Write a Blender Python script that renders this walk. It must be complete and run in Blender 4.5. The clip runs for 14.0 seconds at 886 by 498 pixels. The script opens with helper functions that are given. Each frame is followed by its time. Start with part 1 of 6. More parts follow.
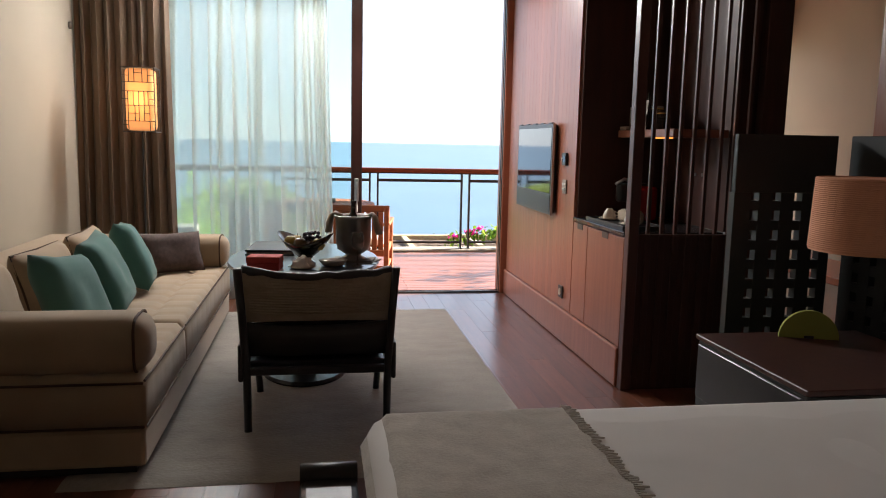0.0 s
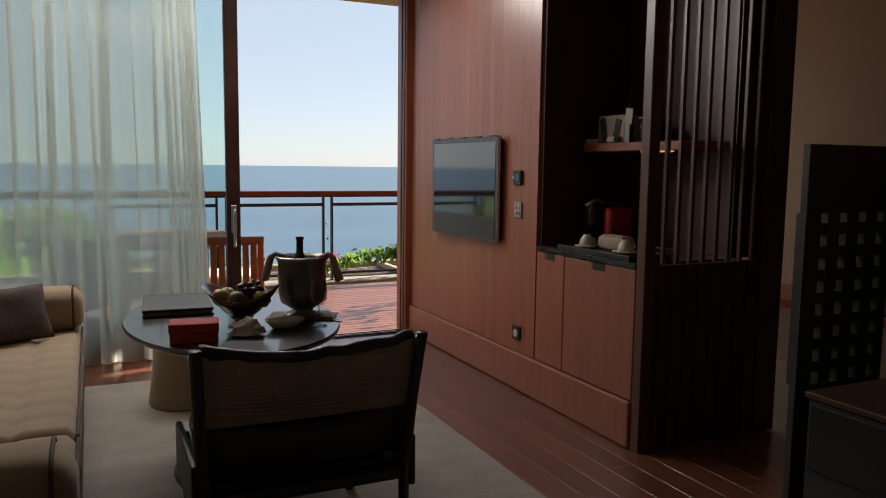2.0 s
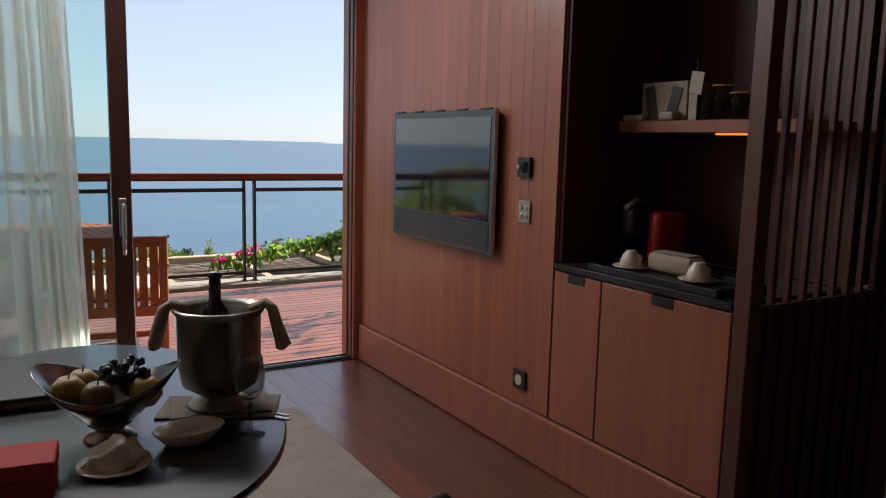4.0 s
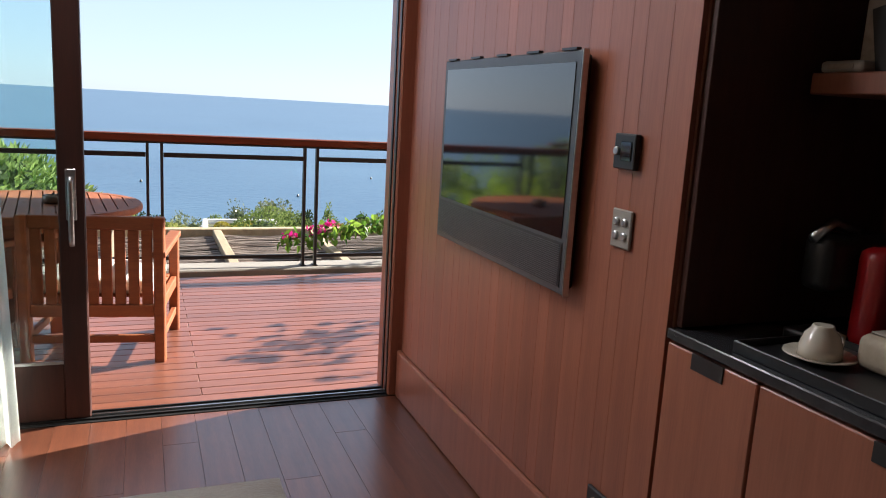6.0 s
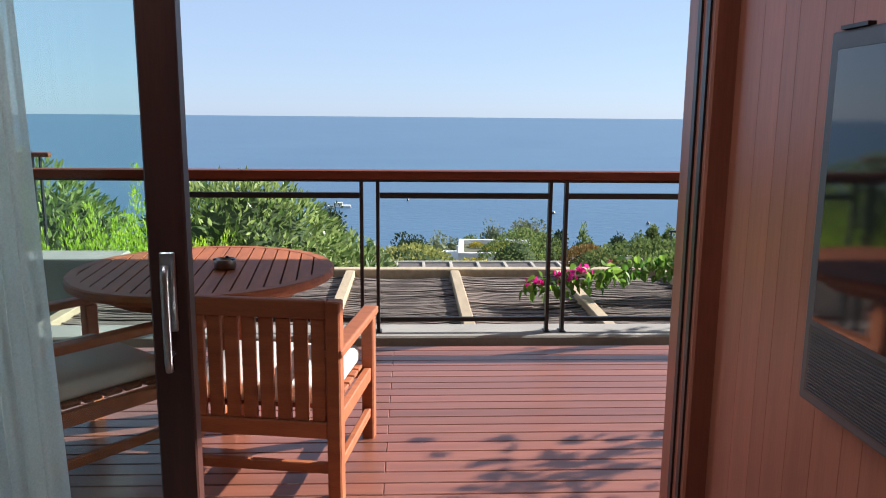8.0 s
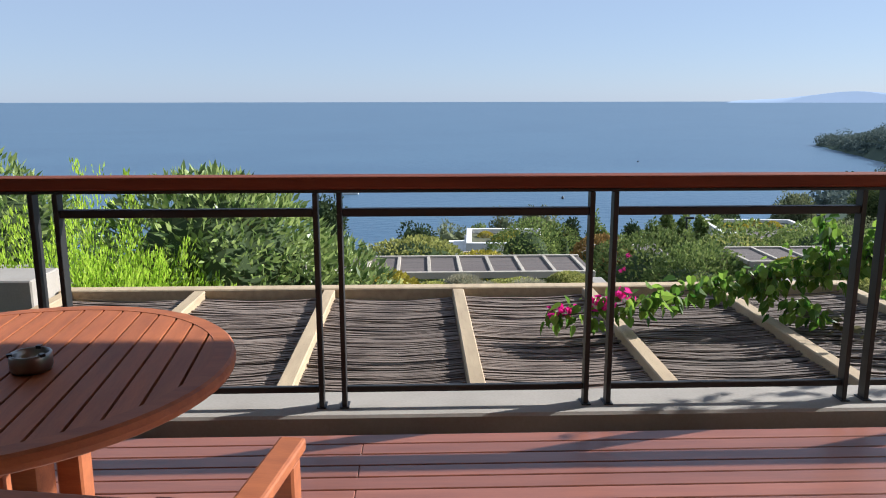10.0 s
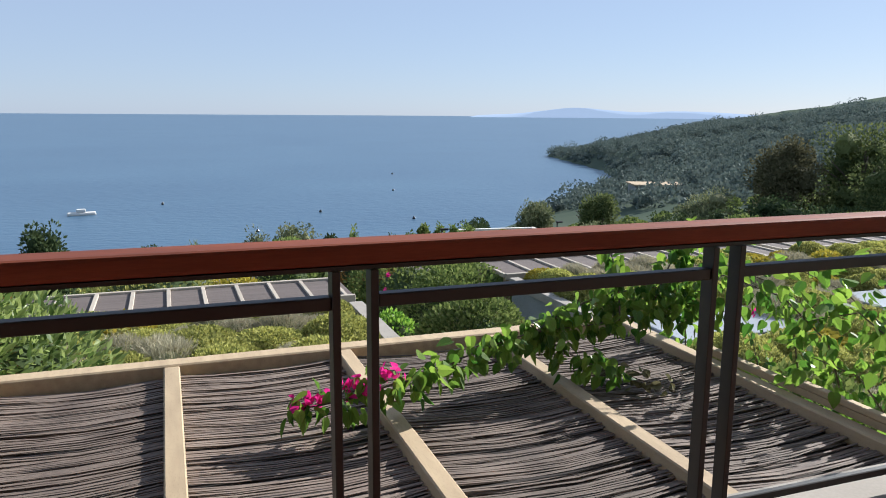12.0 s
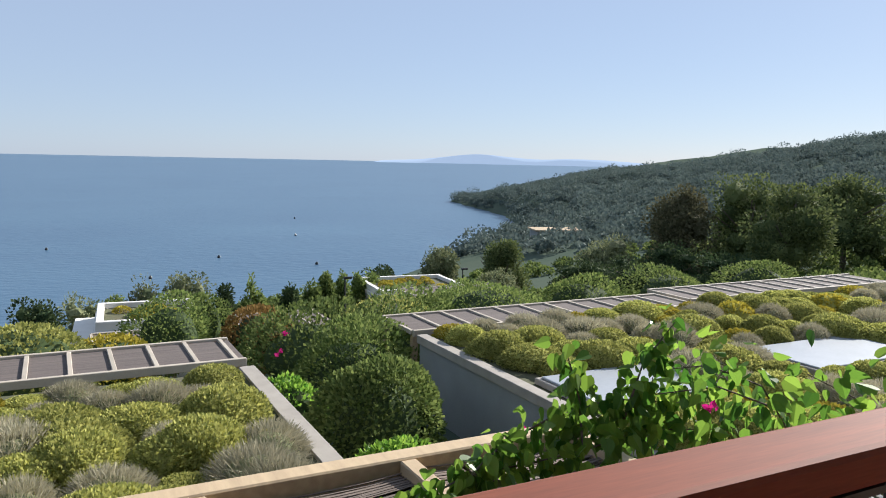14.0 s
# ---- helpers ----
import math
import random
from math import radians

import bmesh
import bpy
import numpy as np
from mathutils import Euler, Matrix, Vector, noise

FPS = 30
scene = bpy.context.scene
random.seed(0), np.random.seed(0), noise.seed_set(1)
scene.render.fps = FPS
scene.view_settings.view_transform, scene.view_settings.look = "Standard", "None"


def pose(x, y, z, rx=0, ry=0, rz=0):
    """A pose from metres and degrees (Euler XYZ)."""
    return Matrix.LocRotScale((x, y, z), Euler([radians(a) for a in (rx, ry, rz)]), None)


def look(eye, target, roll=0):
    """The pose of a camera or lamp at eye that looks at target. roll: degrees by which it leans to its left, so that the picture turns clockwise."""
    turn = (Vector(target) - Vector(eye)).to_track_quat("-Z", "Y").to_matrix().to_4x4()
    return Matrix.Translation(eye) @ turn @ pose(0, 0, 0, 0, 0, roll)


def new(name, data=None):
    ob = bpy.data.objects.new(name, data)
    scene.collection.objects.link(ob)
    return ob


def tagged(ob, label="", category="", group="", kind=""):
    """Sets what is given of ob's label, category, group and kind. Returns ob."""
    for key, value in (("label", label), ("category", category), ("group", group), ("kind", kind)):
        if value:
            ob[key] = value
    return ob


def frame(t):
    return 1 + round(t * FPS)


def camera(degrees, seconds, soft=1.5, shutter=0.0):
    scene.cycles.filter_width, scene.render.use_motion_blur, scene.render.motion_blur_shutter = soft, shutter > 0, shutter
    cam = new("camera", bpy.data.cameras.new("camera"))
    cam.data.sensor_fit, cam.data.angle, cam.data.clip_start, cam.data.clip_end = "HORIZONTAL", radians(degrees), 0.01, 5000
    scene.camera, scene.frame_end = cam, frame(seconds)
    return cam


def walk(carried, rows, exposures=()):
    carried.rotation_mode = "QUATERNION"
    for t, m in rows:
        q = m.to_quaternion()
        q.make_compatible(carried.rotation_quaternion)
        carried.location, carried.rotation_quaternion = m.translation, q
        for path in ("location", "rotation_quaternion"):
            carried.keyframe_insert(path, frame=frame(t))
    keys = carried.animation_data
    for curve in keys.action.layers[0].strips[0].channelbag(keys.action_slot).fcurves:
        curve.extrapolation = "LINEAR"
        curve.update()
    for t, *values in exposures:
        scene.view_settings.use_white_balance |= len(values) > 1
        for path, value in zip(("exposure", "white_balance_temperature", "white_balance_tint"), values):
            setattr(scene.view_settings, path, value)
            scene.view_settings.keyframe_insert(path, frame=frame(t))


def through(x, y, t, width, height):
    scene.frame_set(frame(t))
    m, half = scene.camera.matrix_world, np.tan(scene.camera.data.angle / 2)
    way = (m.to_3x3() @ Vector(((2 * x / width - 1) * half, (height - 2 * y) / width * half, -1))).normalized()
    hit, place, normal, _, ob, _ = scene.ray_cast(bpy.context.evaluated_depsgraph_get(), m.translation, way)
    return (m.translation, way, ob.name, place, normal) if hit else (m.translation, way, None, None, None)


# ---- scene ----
cam = camera(60.7, 14.0, soft=1.0)
PATH = [
    (0, (0.064, 0.263, 1.431), (0.38, 2.218, 1.151), 1.2),
    (0.5, (-0.186, 0.515, 1.435), (0.179, 2.467, 1.19), 0.1),
    (1, (-0.382, 0.831, 1.424), (0.102, 2.761, 1.222), 0.8),
    (1.5, (-0.554, 1.151, 1.404), (0.105, 3.03, 1.214), 0.5),
    (2, (-0.593, 1.503, 1.395), (0.248, 3.304, 1.176), 0.7),
    (2.5, (-0.569, 1.879, 1.412), (0.335, 3.647, 1.172), 2.1),
    (3, (-0.555, 2.247, 1.409), (0.422, 3.974, 1.157), 1.2),
    (3.5, (-0.428, 2.542, 1.398), (0.588, 4.243, 1.123), 1.2),
    (3.7, (-0.362, 2.665, 1.418), (0.662, 4.361, 1.144), 1.4),
    (5.8, (0.573, 3.785, 1.433), (1.417, 5.563, 1.079), 3.3),
    (6, (0.653, 3.915, 1.412), (1.387, 5.738, 1.043), 3.3),
    (6.5, (0.831, 4.241, 1.42), (1.256, 6.156, 1.032), 3.2),
    (7, (0.872, 4.61, 1.435), (1.121, 6.559, 1.065), 0.3),
    (7.5, (0.949, 4.979, 1.419), (1.081, 6.944, 1.072), -0.0),
    (7.7, (0.976, 5.132, 1.434), (1.069, 7.1, 1.087), 0.7),
    (10, (1.143, 6.914, 1.407), (1.204, 8.875, 1.02), -0.1),
    (10.5, (1.226, 7.307, 1.397), (1.406, 9.257, 0.992), 1.3),
    (11, (1.267, 7.665, 1.402), (1.642, 9.584, 0.982), 0.8),
    (11.5, (1.358, 7.961, 1.4), (1.923, 9.836, 0.996), 0.1),
    (12, (1.506, 8.292, 1.419), (2.182, 10.141, 1.067), 0.4),
    (12.5, (1.622, 8.647, 1.439), (2.558, 10.388, 1.134), -0.5),
    (13, (1.788, 8.959, 1.432), (2.848, 10.632, 1.155), -0.4),
    (13.5, (1.928, 9.25, 1.47), (2.938, 10.958, 1.216), 0.9),
    (14, (2.033, 9.61, 1.457), (2.946, 11.375, 1.224), 1.2),
]
EXPOSURES = [(0.0, 2.5, 6450, 10), (0.5, 2.0, 6600, 10), (1.0, 1.65, 6850, 10), (2.0, 1.45, 6800, 10), (3.5, 1.45, 6500, 10), (6.0, 1.72, 6000, 10),
             (7.5, 1.42, 5600, 10), (10.0, 1.03, 5550, 10), (12.0, 1.05, 5700, 10), (14.0, 1.05, 5850, 10)]
walk(cam, [(t, look(eye, target, roll)) for t, eye, target, roll in PATH], EXPOSURES)

# ---- world, sun, exposure ----
SUN_DIR = Vector((1.8, 0.55, 1.0)).normalized()
SUN_EL, SUN_AZ = math.asin(SUN_DIR.z), math.atan2(SUN_DIR.x, SUN_DIR.y)
world = bpy.data.worlds.new("sky")
scene.world = world
world.use_nodes = True
wn = world.node_tree
sky = wn.nodes.new("ShaderNodeTexSky")
sky.sky_type, sky.sun_disc = "NISHITA", False
sky.sun_elevation, sky.sun_rotation = SUN_EL, SUN_AZ
sky.air_density, sky.dust_density, sky.ozone_density = 0.8, 0.25, 1.2
# the sea haze that pales the whole sky
veil = wn.nodes.new("ShaderNodeMix")
veil.data_type = "RGBA"
veil.inputs["Factor"].default_value = 0.70
veil.inputs["B"].default_value = (4.5, 5.1, 6.1, 1)
wn.links.new(sky.outputs[0], veil.inputs["A"])
wn.links.new(veil.outputs["Result"], wn.nodes["Background"].inputs[0])
wn.nodes["Background"].inputs[1].default_value = 0.056
sun_data = bpy.data.lights.new("sun", "SUN")
sun_data.energy, sun_data.angle, sun_data.color = 5.0, radians(0.55), (1.0, 0.90, 0.77)
sun = new("sun", sun_data)
sun.matrix_world = look(SUN_DIR * 50, (0, 0, 0))
# added fill lamp under the ceiling, standing in for skylight through the glass front
bay = bpy.data.lights.new("room_fill_lamp", "AREA")
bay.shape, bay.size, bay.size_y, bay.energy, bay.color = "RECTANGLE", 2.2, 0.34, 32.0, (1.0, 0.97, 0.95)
new("room_fill_lamp", bay).matrix_world = look((-0.1, 6.86, 2.852), (-0.1, 3.5, 0.0))


# ---- materials ----
def mat(name, a, b=None, rough=0.6, metal=0.0, scale=6.0, fine=60.0, stretch=(1, 1, 1), bump=0.1, dist=0.004, vary=0.0,
        detail=5.0, sheen=0.0, coat=0.0, spec=0.5, trans=0.0):
    """A two-scale noise material between colours a and b. vary: change of brightness from piece to piece."""
    b = b or tuple(c * 0.75 for c in a)
    m = bpy.data.materials.new(name)
    m.use_nodes = True
    n, l = m.node_tree.nodes, m.node_tree.links
    p = n["Principled BSDF"]
    tc, mp = n.new("ShaderNodeTexCoord"), n.new("ShaderNodeMapping")
    mp.inputs["Scale"].default_value = stretch
    l.new(tc.outputs["Object"], mp.inputs[0])
    big, small = n.new("ShaderNodeTexNoise"), n.new("ShaderNodeTexNoise")
    for t, s in ((big, scale), (small, fine)):
        t.inputs["Scale"].default_value = s
        t.inputs["Detail"].default_value = detail
        l.new(mp.outputs[0], t.inputs["Vector"])
    add = n.new("ShaderNodeMath")
    add.operation = "MULTIPLY_ADD"
    l.new(small.outputs[0], add.inputs[0])
    add.inputs[1].default_value = 0.45
    half = n.new("ShaderNodeMath")
    half.operation = "MULTIPLY_ADD"
    l.new(big.outputs[0], half.inputs[0])
    half.inputs[1].default_value, half.inputs[2].default_value = 0.9, -0.2
    l.new(half.outputs[0], add.inputs[2])
    ramp = n.new("ShaderNodeValToRGB")
    ramp.color_ramp.elements[0].position, ramp.color_ramp.elements[1].position = 0.25, 0.75
    ramp.color_ramp.elements[0].color, ramp.color_ramp.elements[1].color = (*a, 1), (*b, 1)
    l.new(add.outputs[0], ramp.inputs[0])
    col = ramp.outputs[0]
    if vary:
        info, hsv, rng = n.new("ShaderNodeObjectInfo"), n.new("ShaderNodeHueSaturation"), n.new("ShaderNodeMapRange")
        rng.inputs["To Min"].default_value, rng.inputs["To Max"].default_value = 1 - vary, 1 + vary
        l.new(info.outputs["Random"], rng.inputs["Value"])
        l.new(rng.outputs[0], hsv.inputs["Value"])
        l.new(col, hsv.inputs["Color"])
        col = hsv.outputs[0]
    l.new(col, p.inputs["Base Color"])
    p.inputs["Roughness"].default_value, p.inputs["Metallic"].default_value = rough, metal
    p.inputs["Sheen Weight"].default_value, p.inputs["Coat Weight"].default_value = sheen, coat
    p.inputs["Coat Roughness"].default_value = 0.22 if rough > 0.3 else 0.05
    p.inputs["Specular IOR Level"].default_value = spec
    p.inputs["Transmission Weight"].default_value = trans
    if bump:
        bp = n.new("ShaderNodeBump")
        bp.inputs["Strength"].default_value, bp.inputs["Distance"].default_value = bump, dist
        l.new(add.outputs[0], bp.inputs["Height"])
        l.new(bp.outputs[0], p.inputs["Normal"])
    return m


def leaf_mat(name, a, b, through=0.35, rough=0.5, gloss=0.12):
    """Leaves: colour from leaf to leaf, with light shining through."""
    m = bpy.data.materials.new(name)
    m.use_nodes = True
    n, l = m.node_tree.nodes, m.node_tree.links
    p = n["Principled BSDF"]
    geo, ramp = n.new("ShaderNodeNewGeometry"), n.new("ShaderNodeValToRGB")
    ramp.color_ramp.elements[0].color, ramp.color_ramp.elements[1].color = (*a, 1), (*b, 1)
    l.new(geo.outputs["Random Per Island"], ramp.inputs[0])
    info, hsv, rng = n.new("ShaderNodeObjectInfo"), n.new("ShaderNodeHueSaturation"), n.new("ShaderNodeMapRange")
    rng.inputs["To Min"].default_value, rng.inputs["To Max"].default_value = 0.8, 1.2
    l.new(info.outputs["Random"], rng.inputs["Value"])
    l.new(rng.outputs[0], hsv.inputs["Value"])
    l.new(ramp.outputs[0], hsv.inputs["Color"])
    l.new(hsv.outputs[0], p.inputs["Base Color"])
    p.inputs["Roughness"].default_value, p.inputs["Specular IOR Level"].default_value = rough + (0.25 if gloss < 0.3 else 0.0), gloss
    tr, mix = n.new("ShaderNodeBsdfTranslucent"), n.new("ShaderNodeMixShader")
    l.new(hsv.outputs[0], tr.inputs[0])
    mix.inputs[0].default_value = through
    l.new(p.outputs[0], mix.inputs[1])
    l.new(tr.outputs[0], mix.inputs[2])
    l.new(mix.outputs[0], n["Material Output"].inputs[0])
    return m


def glass_mat(name, tint=(0.95, 0.98, 0.97), gloss=0.02, mirror=0.03):
    m = bpy.data.materials.new(name)
    m.use_nodes = True
    n, l = m.node_tree.nodes, m.node_tree.links
    tr, gl, mix, fr = (n.new("ShaderNodeBsdf" + k) if k in ("Transparent", "Glossy") else n.new("ShaderNode" + k) for k in ("Transparent", "Glossy", "MixShader", "LayerWeight"))
    fifth, scaled = n.new("ShaderNodeMath"), n.new("ShaderNodeMath")
    fifth.operation, scaled.operation = "POWER", "MULTIPLY_ADD"
    fifth.inputs[1].default_value, scaled.inputs[1].default_value, scaled.inputs[2].default_value = 5.0, 22 * mirror, mirror
    tr.inputs[0].default_value = (*tint, 1)
    gl.inputs["Roughness"].default_value = gloss
    fr.inputs[0].default_value = 0.5
    l.new(fr.outputs["Facing"], fifth.inputs[0])
    l.new(fifth.outputs[0], scaled.inputs[0])
    l.new(scaled.outputs[0], mix.inputs[0])
    l.new(tr.outputs[0], mix.inputs[1])
    l.new(gl.outputs[0], mix.inputs[2])
    l.new(mix.outputs[0], n["Material Output"].inputs[0])
    return m


def sheer_mat(name, color, clear):
    """Thin woven cloth: threads that scatter light, and gaps between them."""
    m = bpy.data.materials.new(name)
    m.use_nodes = True
    n, l = m.node_tree.nodes, m.node_tree.links
    tr, tl, df = n.new("ShaderNodeBsdfTransparent"), n.new("ShaderNodeBsdfTranslucent"), n.new("ShaderNodeBsdfDiffuse")
    tl.inputs[0].default_value = df.inputs[0].default_value = (*color, 1)
    m1, m2 = n.new("ShaderNodeMixShader"), n.new("ShaderNodeMixShader")
    tc, ns = n.new("ShaderNodeTexCoord"), n.new("ShaderNodeTexNoise")
    ns.inputs["Scale"].default_value = 180
    rng = n.new("ShaderNodeMapRange")
    rng.inputs["To Min"].default_value, rng.inputs["To Max"].default_value = clear - 0.12, clear + 0.12
    l.new(tc.outputs["Object"], ns.inputs[0])
    l.new(ns.outputs[0], rng.inputs["Value"])
    m1.inputs[0].default_value = 0.08
    l.new(tl.outputs[0], m1.inputs[1])
    l.new(df.outputs[0], m1.inputs[2])
    l.new(rng.outputs[0], m2.inputs[0])
    l.new(m1.outputs[0], m2.inputs[1])
    l.new(tr.outputs[0], m2.inputs[2])
    l.new(m2.outputs[0], n["Material Output"].inputs[0])
    return m


def glow_mat(name, color, strength):
    m = bpy.data.materials.new(name)
    m.use_nodes = True
    p = m.node_tree.nodes["Principled BSDF"]
    p.inputs["Base Color"].default_value = (*color, 1)
    p.inputs["Emission Color"].default_value = (*color, 1)
    p.inputs["Emission Strength"].default_value = strength
    return m


WALL = mat("cream_plaster", (0.44, 0.385, 0.30), (0.39, 0.34, 0.262), rough=0.85, scale=1.5, fine=140, bump=0.06, dist=0.002)
CEIL = mat("white_paint", (0.80, 0.78, 0.74), (0.76, 0.74, 0.70), rough=0.9, scale=2, fine=120, bump=0.04)
FLOORW = mat("floor_wood", (0.19, 0.066, 0.034), (0.105, 0.036, 0.02), rough=0.34, scale=3, fine=22, stretch=(9, 0.9, 9), bump=0.08, dist=0.0015, vary=0.2, coat=0.7, spec=0.6)
PANELW = mat("cherry_panelling", (0.335, 0.115, 0.066), (0.232, 0.079, 0.045), rough=0.34, scale=3, fine=24, stretch=(8, 8, 0.55), bump=0.05, dist=0.001, vary=0.14, coat=0.1)
DARKW = mat("dark_stained_wood", (0.075, 0.026, 0.018), (0.045, 0.016, 0.012), rough=0.45, scale=3, fine=24, stretch=(8, 8, 0.6), bump=0.06, dist=0.001)
SLATW = mat("divider_slat_wood", (0.11, 0.042, 0.032), (0.07, 0.027, 0.021), rough=0.4, scale=3, fine=24, stretch=(8, 8, 0.6), bump=0.05, dist=0.001)
TEAK = mat("oiled_teak", (0.40, 0.125, 0.04), (0.24, 0.07, 0.025), rough=0.62, scale=3, fine=30, stretch=(1.2, 9, 9), bump=0.1, dist=0.0015, vary=0.12)
DECKW = mat("deck_board_wood", (0.27, 0.098, 0.056), (0.165, 0.058, 0.035), spec=0.9, rough=0.34, scale=2.2, fine=30, stretch=(0.8, 12, 6), bump=0.14, dist=0.002, vary=0.16)
RAILW = mat("handrail_wood", (0.215, 0.057, 0.026), (0.115, 0.031, 0.016), rough=0.72, spec=0.25, scale=2, fine=26, stretch=(0.8, 10, 10), bump=0.06, dist=0.001)
STEEL = mat("dark_painted_steel", (0.010, 0.011, 0.011), (0.016, 0.016, 0.016), rough=0.5, metal=0.0, scale=8, fine=90, bump=0.05)
CONC = mat("pale_concrete", (0.34, 0.31, 0.265), (0.25, 0.225, 0.19), rough=0.85, scale=2.5, fine=70, bump=0.2, dist=0.003)
WCONC = mat("white_roof_render", (0.72, 0.70, 0.65), (0.60, 0.57, 0.52), rough=0.85, scale=1.2, fine=40, bump=0.1)
GCONC = mat("grey_wall_render", (0.30, 0.31, 0.31), (0.22, 0.23, 0.23), rough=0.85, scale=1, fine=30, bump=0.1)
# near-black so that the gap before the kerb looks shadowed
GAPSHADE = mat("shaded_kerb_gap", (0.06, 0.052, 0.044), (0.035, 0.031, 0.027), rough=0.8, scale=3, fine=60, bump=0.2)
BEAMW = mat("weathered_beam_wood", (0.47, 0.36, 0.22), (0.33, 0.245, 0.15), rough=0.8, scale=3, fine=36, stretch=(6, 1, 6), bump=0.2, dist=0.003, vary=0.1)
REED = mat("reed_stems", (0.25, 0.195, 0.155), (0.10, 0.076, 0.062), rough=0.8, scale=4, fine=50, bump=0.2, vary=0.25)
REEDSHADE = mat("reed_mat_shadow_layer", (0.035, 0.028, 0.023), (0.02, 0.016, 0.014), rough=0.95, scale=6, fine=60)
LINEN = mat("beige_linen", (0.40, 0.30, 0.198), (0.345, 0.255, 0.168), rough=0.9, scale=5, fine=420, bump=0.18, dist=0.0012, sheen=0.25)
PIPING = mat("brown_piping", (0.09, 0.05, 0.032), (0.06, 0.035, 0.022), rough=0.8, fine=300)
TEAL = mat("teal_cotton", (0.075, 0.205, 0.18), (0.055, 0.165, 0.145), rough=0.9, scale=5, fine=400, bump=0.18, dist=0.0012, sheen=0.2)
BROWNF = mat("brown_checked_fabric", (0.11, 0.075, 0.068), (0.05, 0.034, 0.032), rough=0.85, scale=40, fine=200, bump=0.3, dist=0.002)
CURTAIN = mat("brown_curtain_cloth", (0.17, 0.115, 0.075), (0.13, 0.087, 0.057), rough=0.9, scale=3, fine=300, stretch=(1, 1, 0.4), bump=0.12, dist=0.001, sheen=0.2)
SHEER = sheer_mat("sheer_voile", (0.96, 1.0, 0.965), 0.33)
RUG = mat("pale_wool_rug", (0.34, 0.305, 0.265), (0.24, 0.215, 0.185), rough=1.0, scale=5, fine=55, stretch=(1, 1.6, 1), bump=0.6, dist=0.012, sheen=0.3)
BLACKW = mat("black_lacquered_wood", (0.018, 0.017, 0.02), (0.028, 0.026, 0.03), rough=0.28, scale=4, fine=40, bump=0.03)
TABLEM = mat("black_polished_tabletop", (0.022, 0.024, 0.028), (0.03, 0.032, 0.036), rough=0.3, scale=4, fine=60, bump=0.02, coat=0.5)
LATT = mat("blackened_lattice_wood", (0.030, 0.034, 0.034), (0.042, 0.046, 0.046), rough=0.42, scale=5, fine=60)
LEATHER = mat("black_leather", (0.02, 0.017, 0.018), (0.03, 0.026, 0.026), rough=0.42, scale=12, fine=160, bump=0.25, dist=0.002)
CANE = mat("woven_cane", (0.40, 0.32, 0.235), (0.28, 0.22, 0.155), rough=0.7, scale=10, fine=90, bump=0.2)
GREYF = mat("taupe_upholstery", (0.20, 0.165, 0.14), (0.15, 0.125, 0.105), rough=0.9, scale=5, fine=350, bump=0.15, dist=0.001)
WHITEF = mat("white_cotton", (0.78, 0.75, 0.72), (0.72, 0.69, 0.66), rough=0.95, scale=3, fine=350, bump=0.12, dist=0.002)
THROW = mat("oatmeal_knit_throw", (0.56, 0.50, 0.43), (0.40, 0.355, 0.30), rough=1.0, scale=14, fine=130, bump=0.8, dist=0.008, sheen=0.3)
CUSH = mat("cream_outdoor_canvas", (0.68, 0.66, 0.60), (0.60, 0.58, 0.53), rough=0.9, scale=4, fine=300, bump=0.1)
SILVER = mat("polished_silver", (0.30, 0.285, 0.265), (0.22, 0.21, 0.195), rough=0.3, metal=1.0, scale=5, fine=40, bump=0.02)
# darker copy of the silver, with dark reflections put into the colour
DKSILVER = mat("silver_dark_reflection", (0.13, 0.12, 0.11), (0.09, 0.085, 0.08), rough=0.22, metal=1.0, scale=5, fine=40, bump=0.02)
CHROME = mat("brushed_steel", (0.55, 0.55, 0.55), (0.45, 0.45, 0.46), rough=0.3, metal=1.0, scale=10, fine=200, stretch=(1, 1, 8), bump=0.03)
BLACKP = mat("black_plastic", (0.015, 0.015, 0.016), (0.02, 0.02, 0.021), rough=0.35, scale=5, fine=80, bump=0.02)
GREYP = mat("dark_grey_tv_frame", (0.075, 0.078, 0.085), (0.085, 0.088, 0.094), rough=0.4, metal=0.3, scale=5, fine=150, bump=0.02)
SCREEN = mat("black_screen_glass", (0.006, 0.006, 0.008), (0.008, 0.008, 0.01), rough=0.06, scale=2, fine=20, bump=0.0, spec=0.8, coat=0.6)
REDC = mat("red_card", (0.50, 0.05, 0.045), (0.40, 0.036, 0.034), rough=0.8, scale=6, fine=120, bump=0.05)
REDP = mat("red_gloss_plastic", (0.35, 0.012, 0.015), (0.30, 0.01, 0.012), rough=0.15, scale=6, fine=50, bump=0.0, coat=0.5)
PORC = mat("cream_porcelain", (0.62, 0.55, 0.45), (0.57, 0.50, 0.41), rough=0.18, scale=3, fine=40, bump=0.0, coat=0.4)
STONEB = mat("black_stone_top", (0.02, 0.02, 0.022), (0.035, 0.035, 0.038), rough=0.2, scale=20, fine=150, bump=0.02)
STONEF = mat("pale_stone_tile", (0.50, 0.47, 0.41), (0.43, 0.40, 0.35), rough=0.55, scale=3, fine=60, bump=0.05)
FRUITY = mat("yellow_pear_skin", (0.42, 0.27, 0.045), (0.30, 0.20, 0.03), rough=0.45, scale=14, fine=90)
FRUITR = mat("red_apple_skin", (0.14, 0.06, 0.025), (0.09, 0.07, 0.025), rough=0.35, scale=12, fine=80)
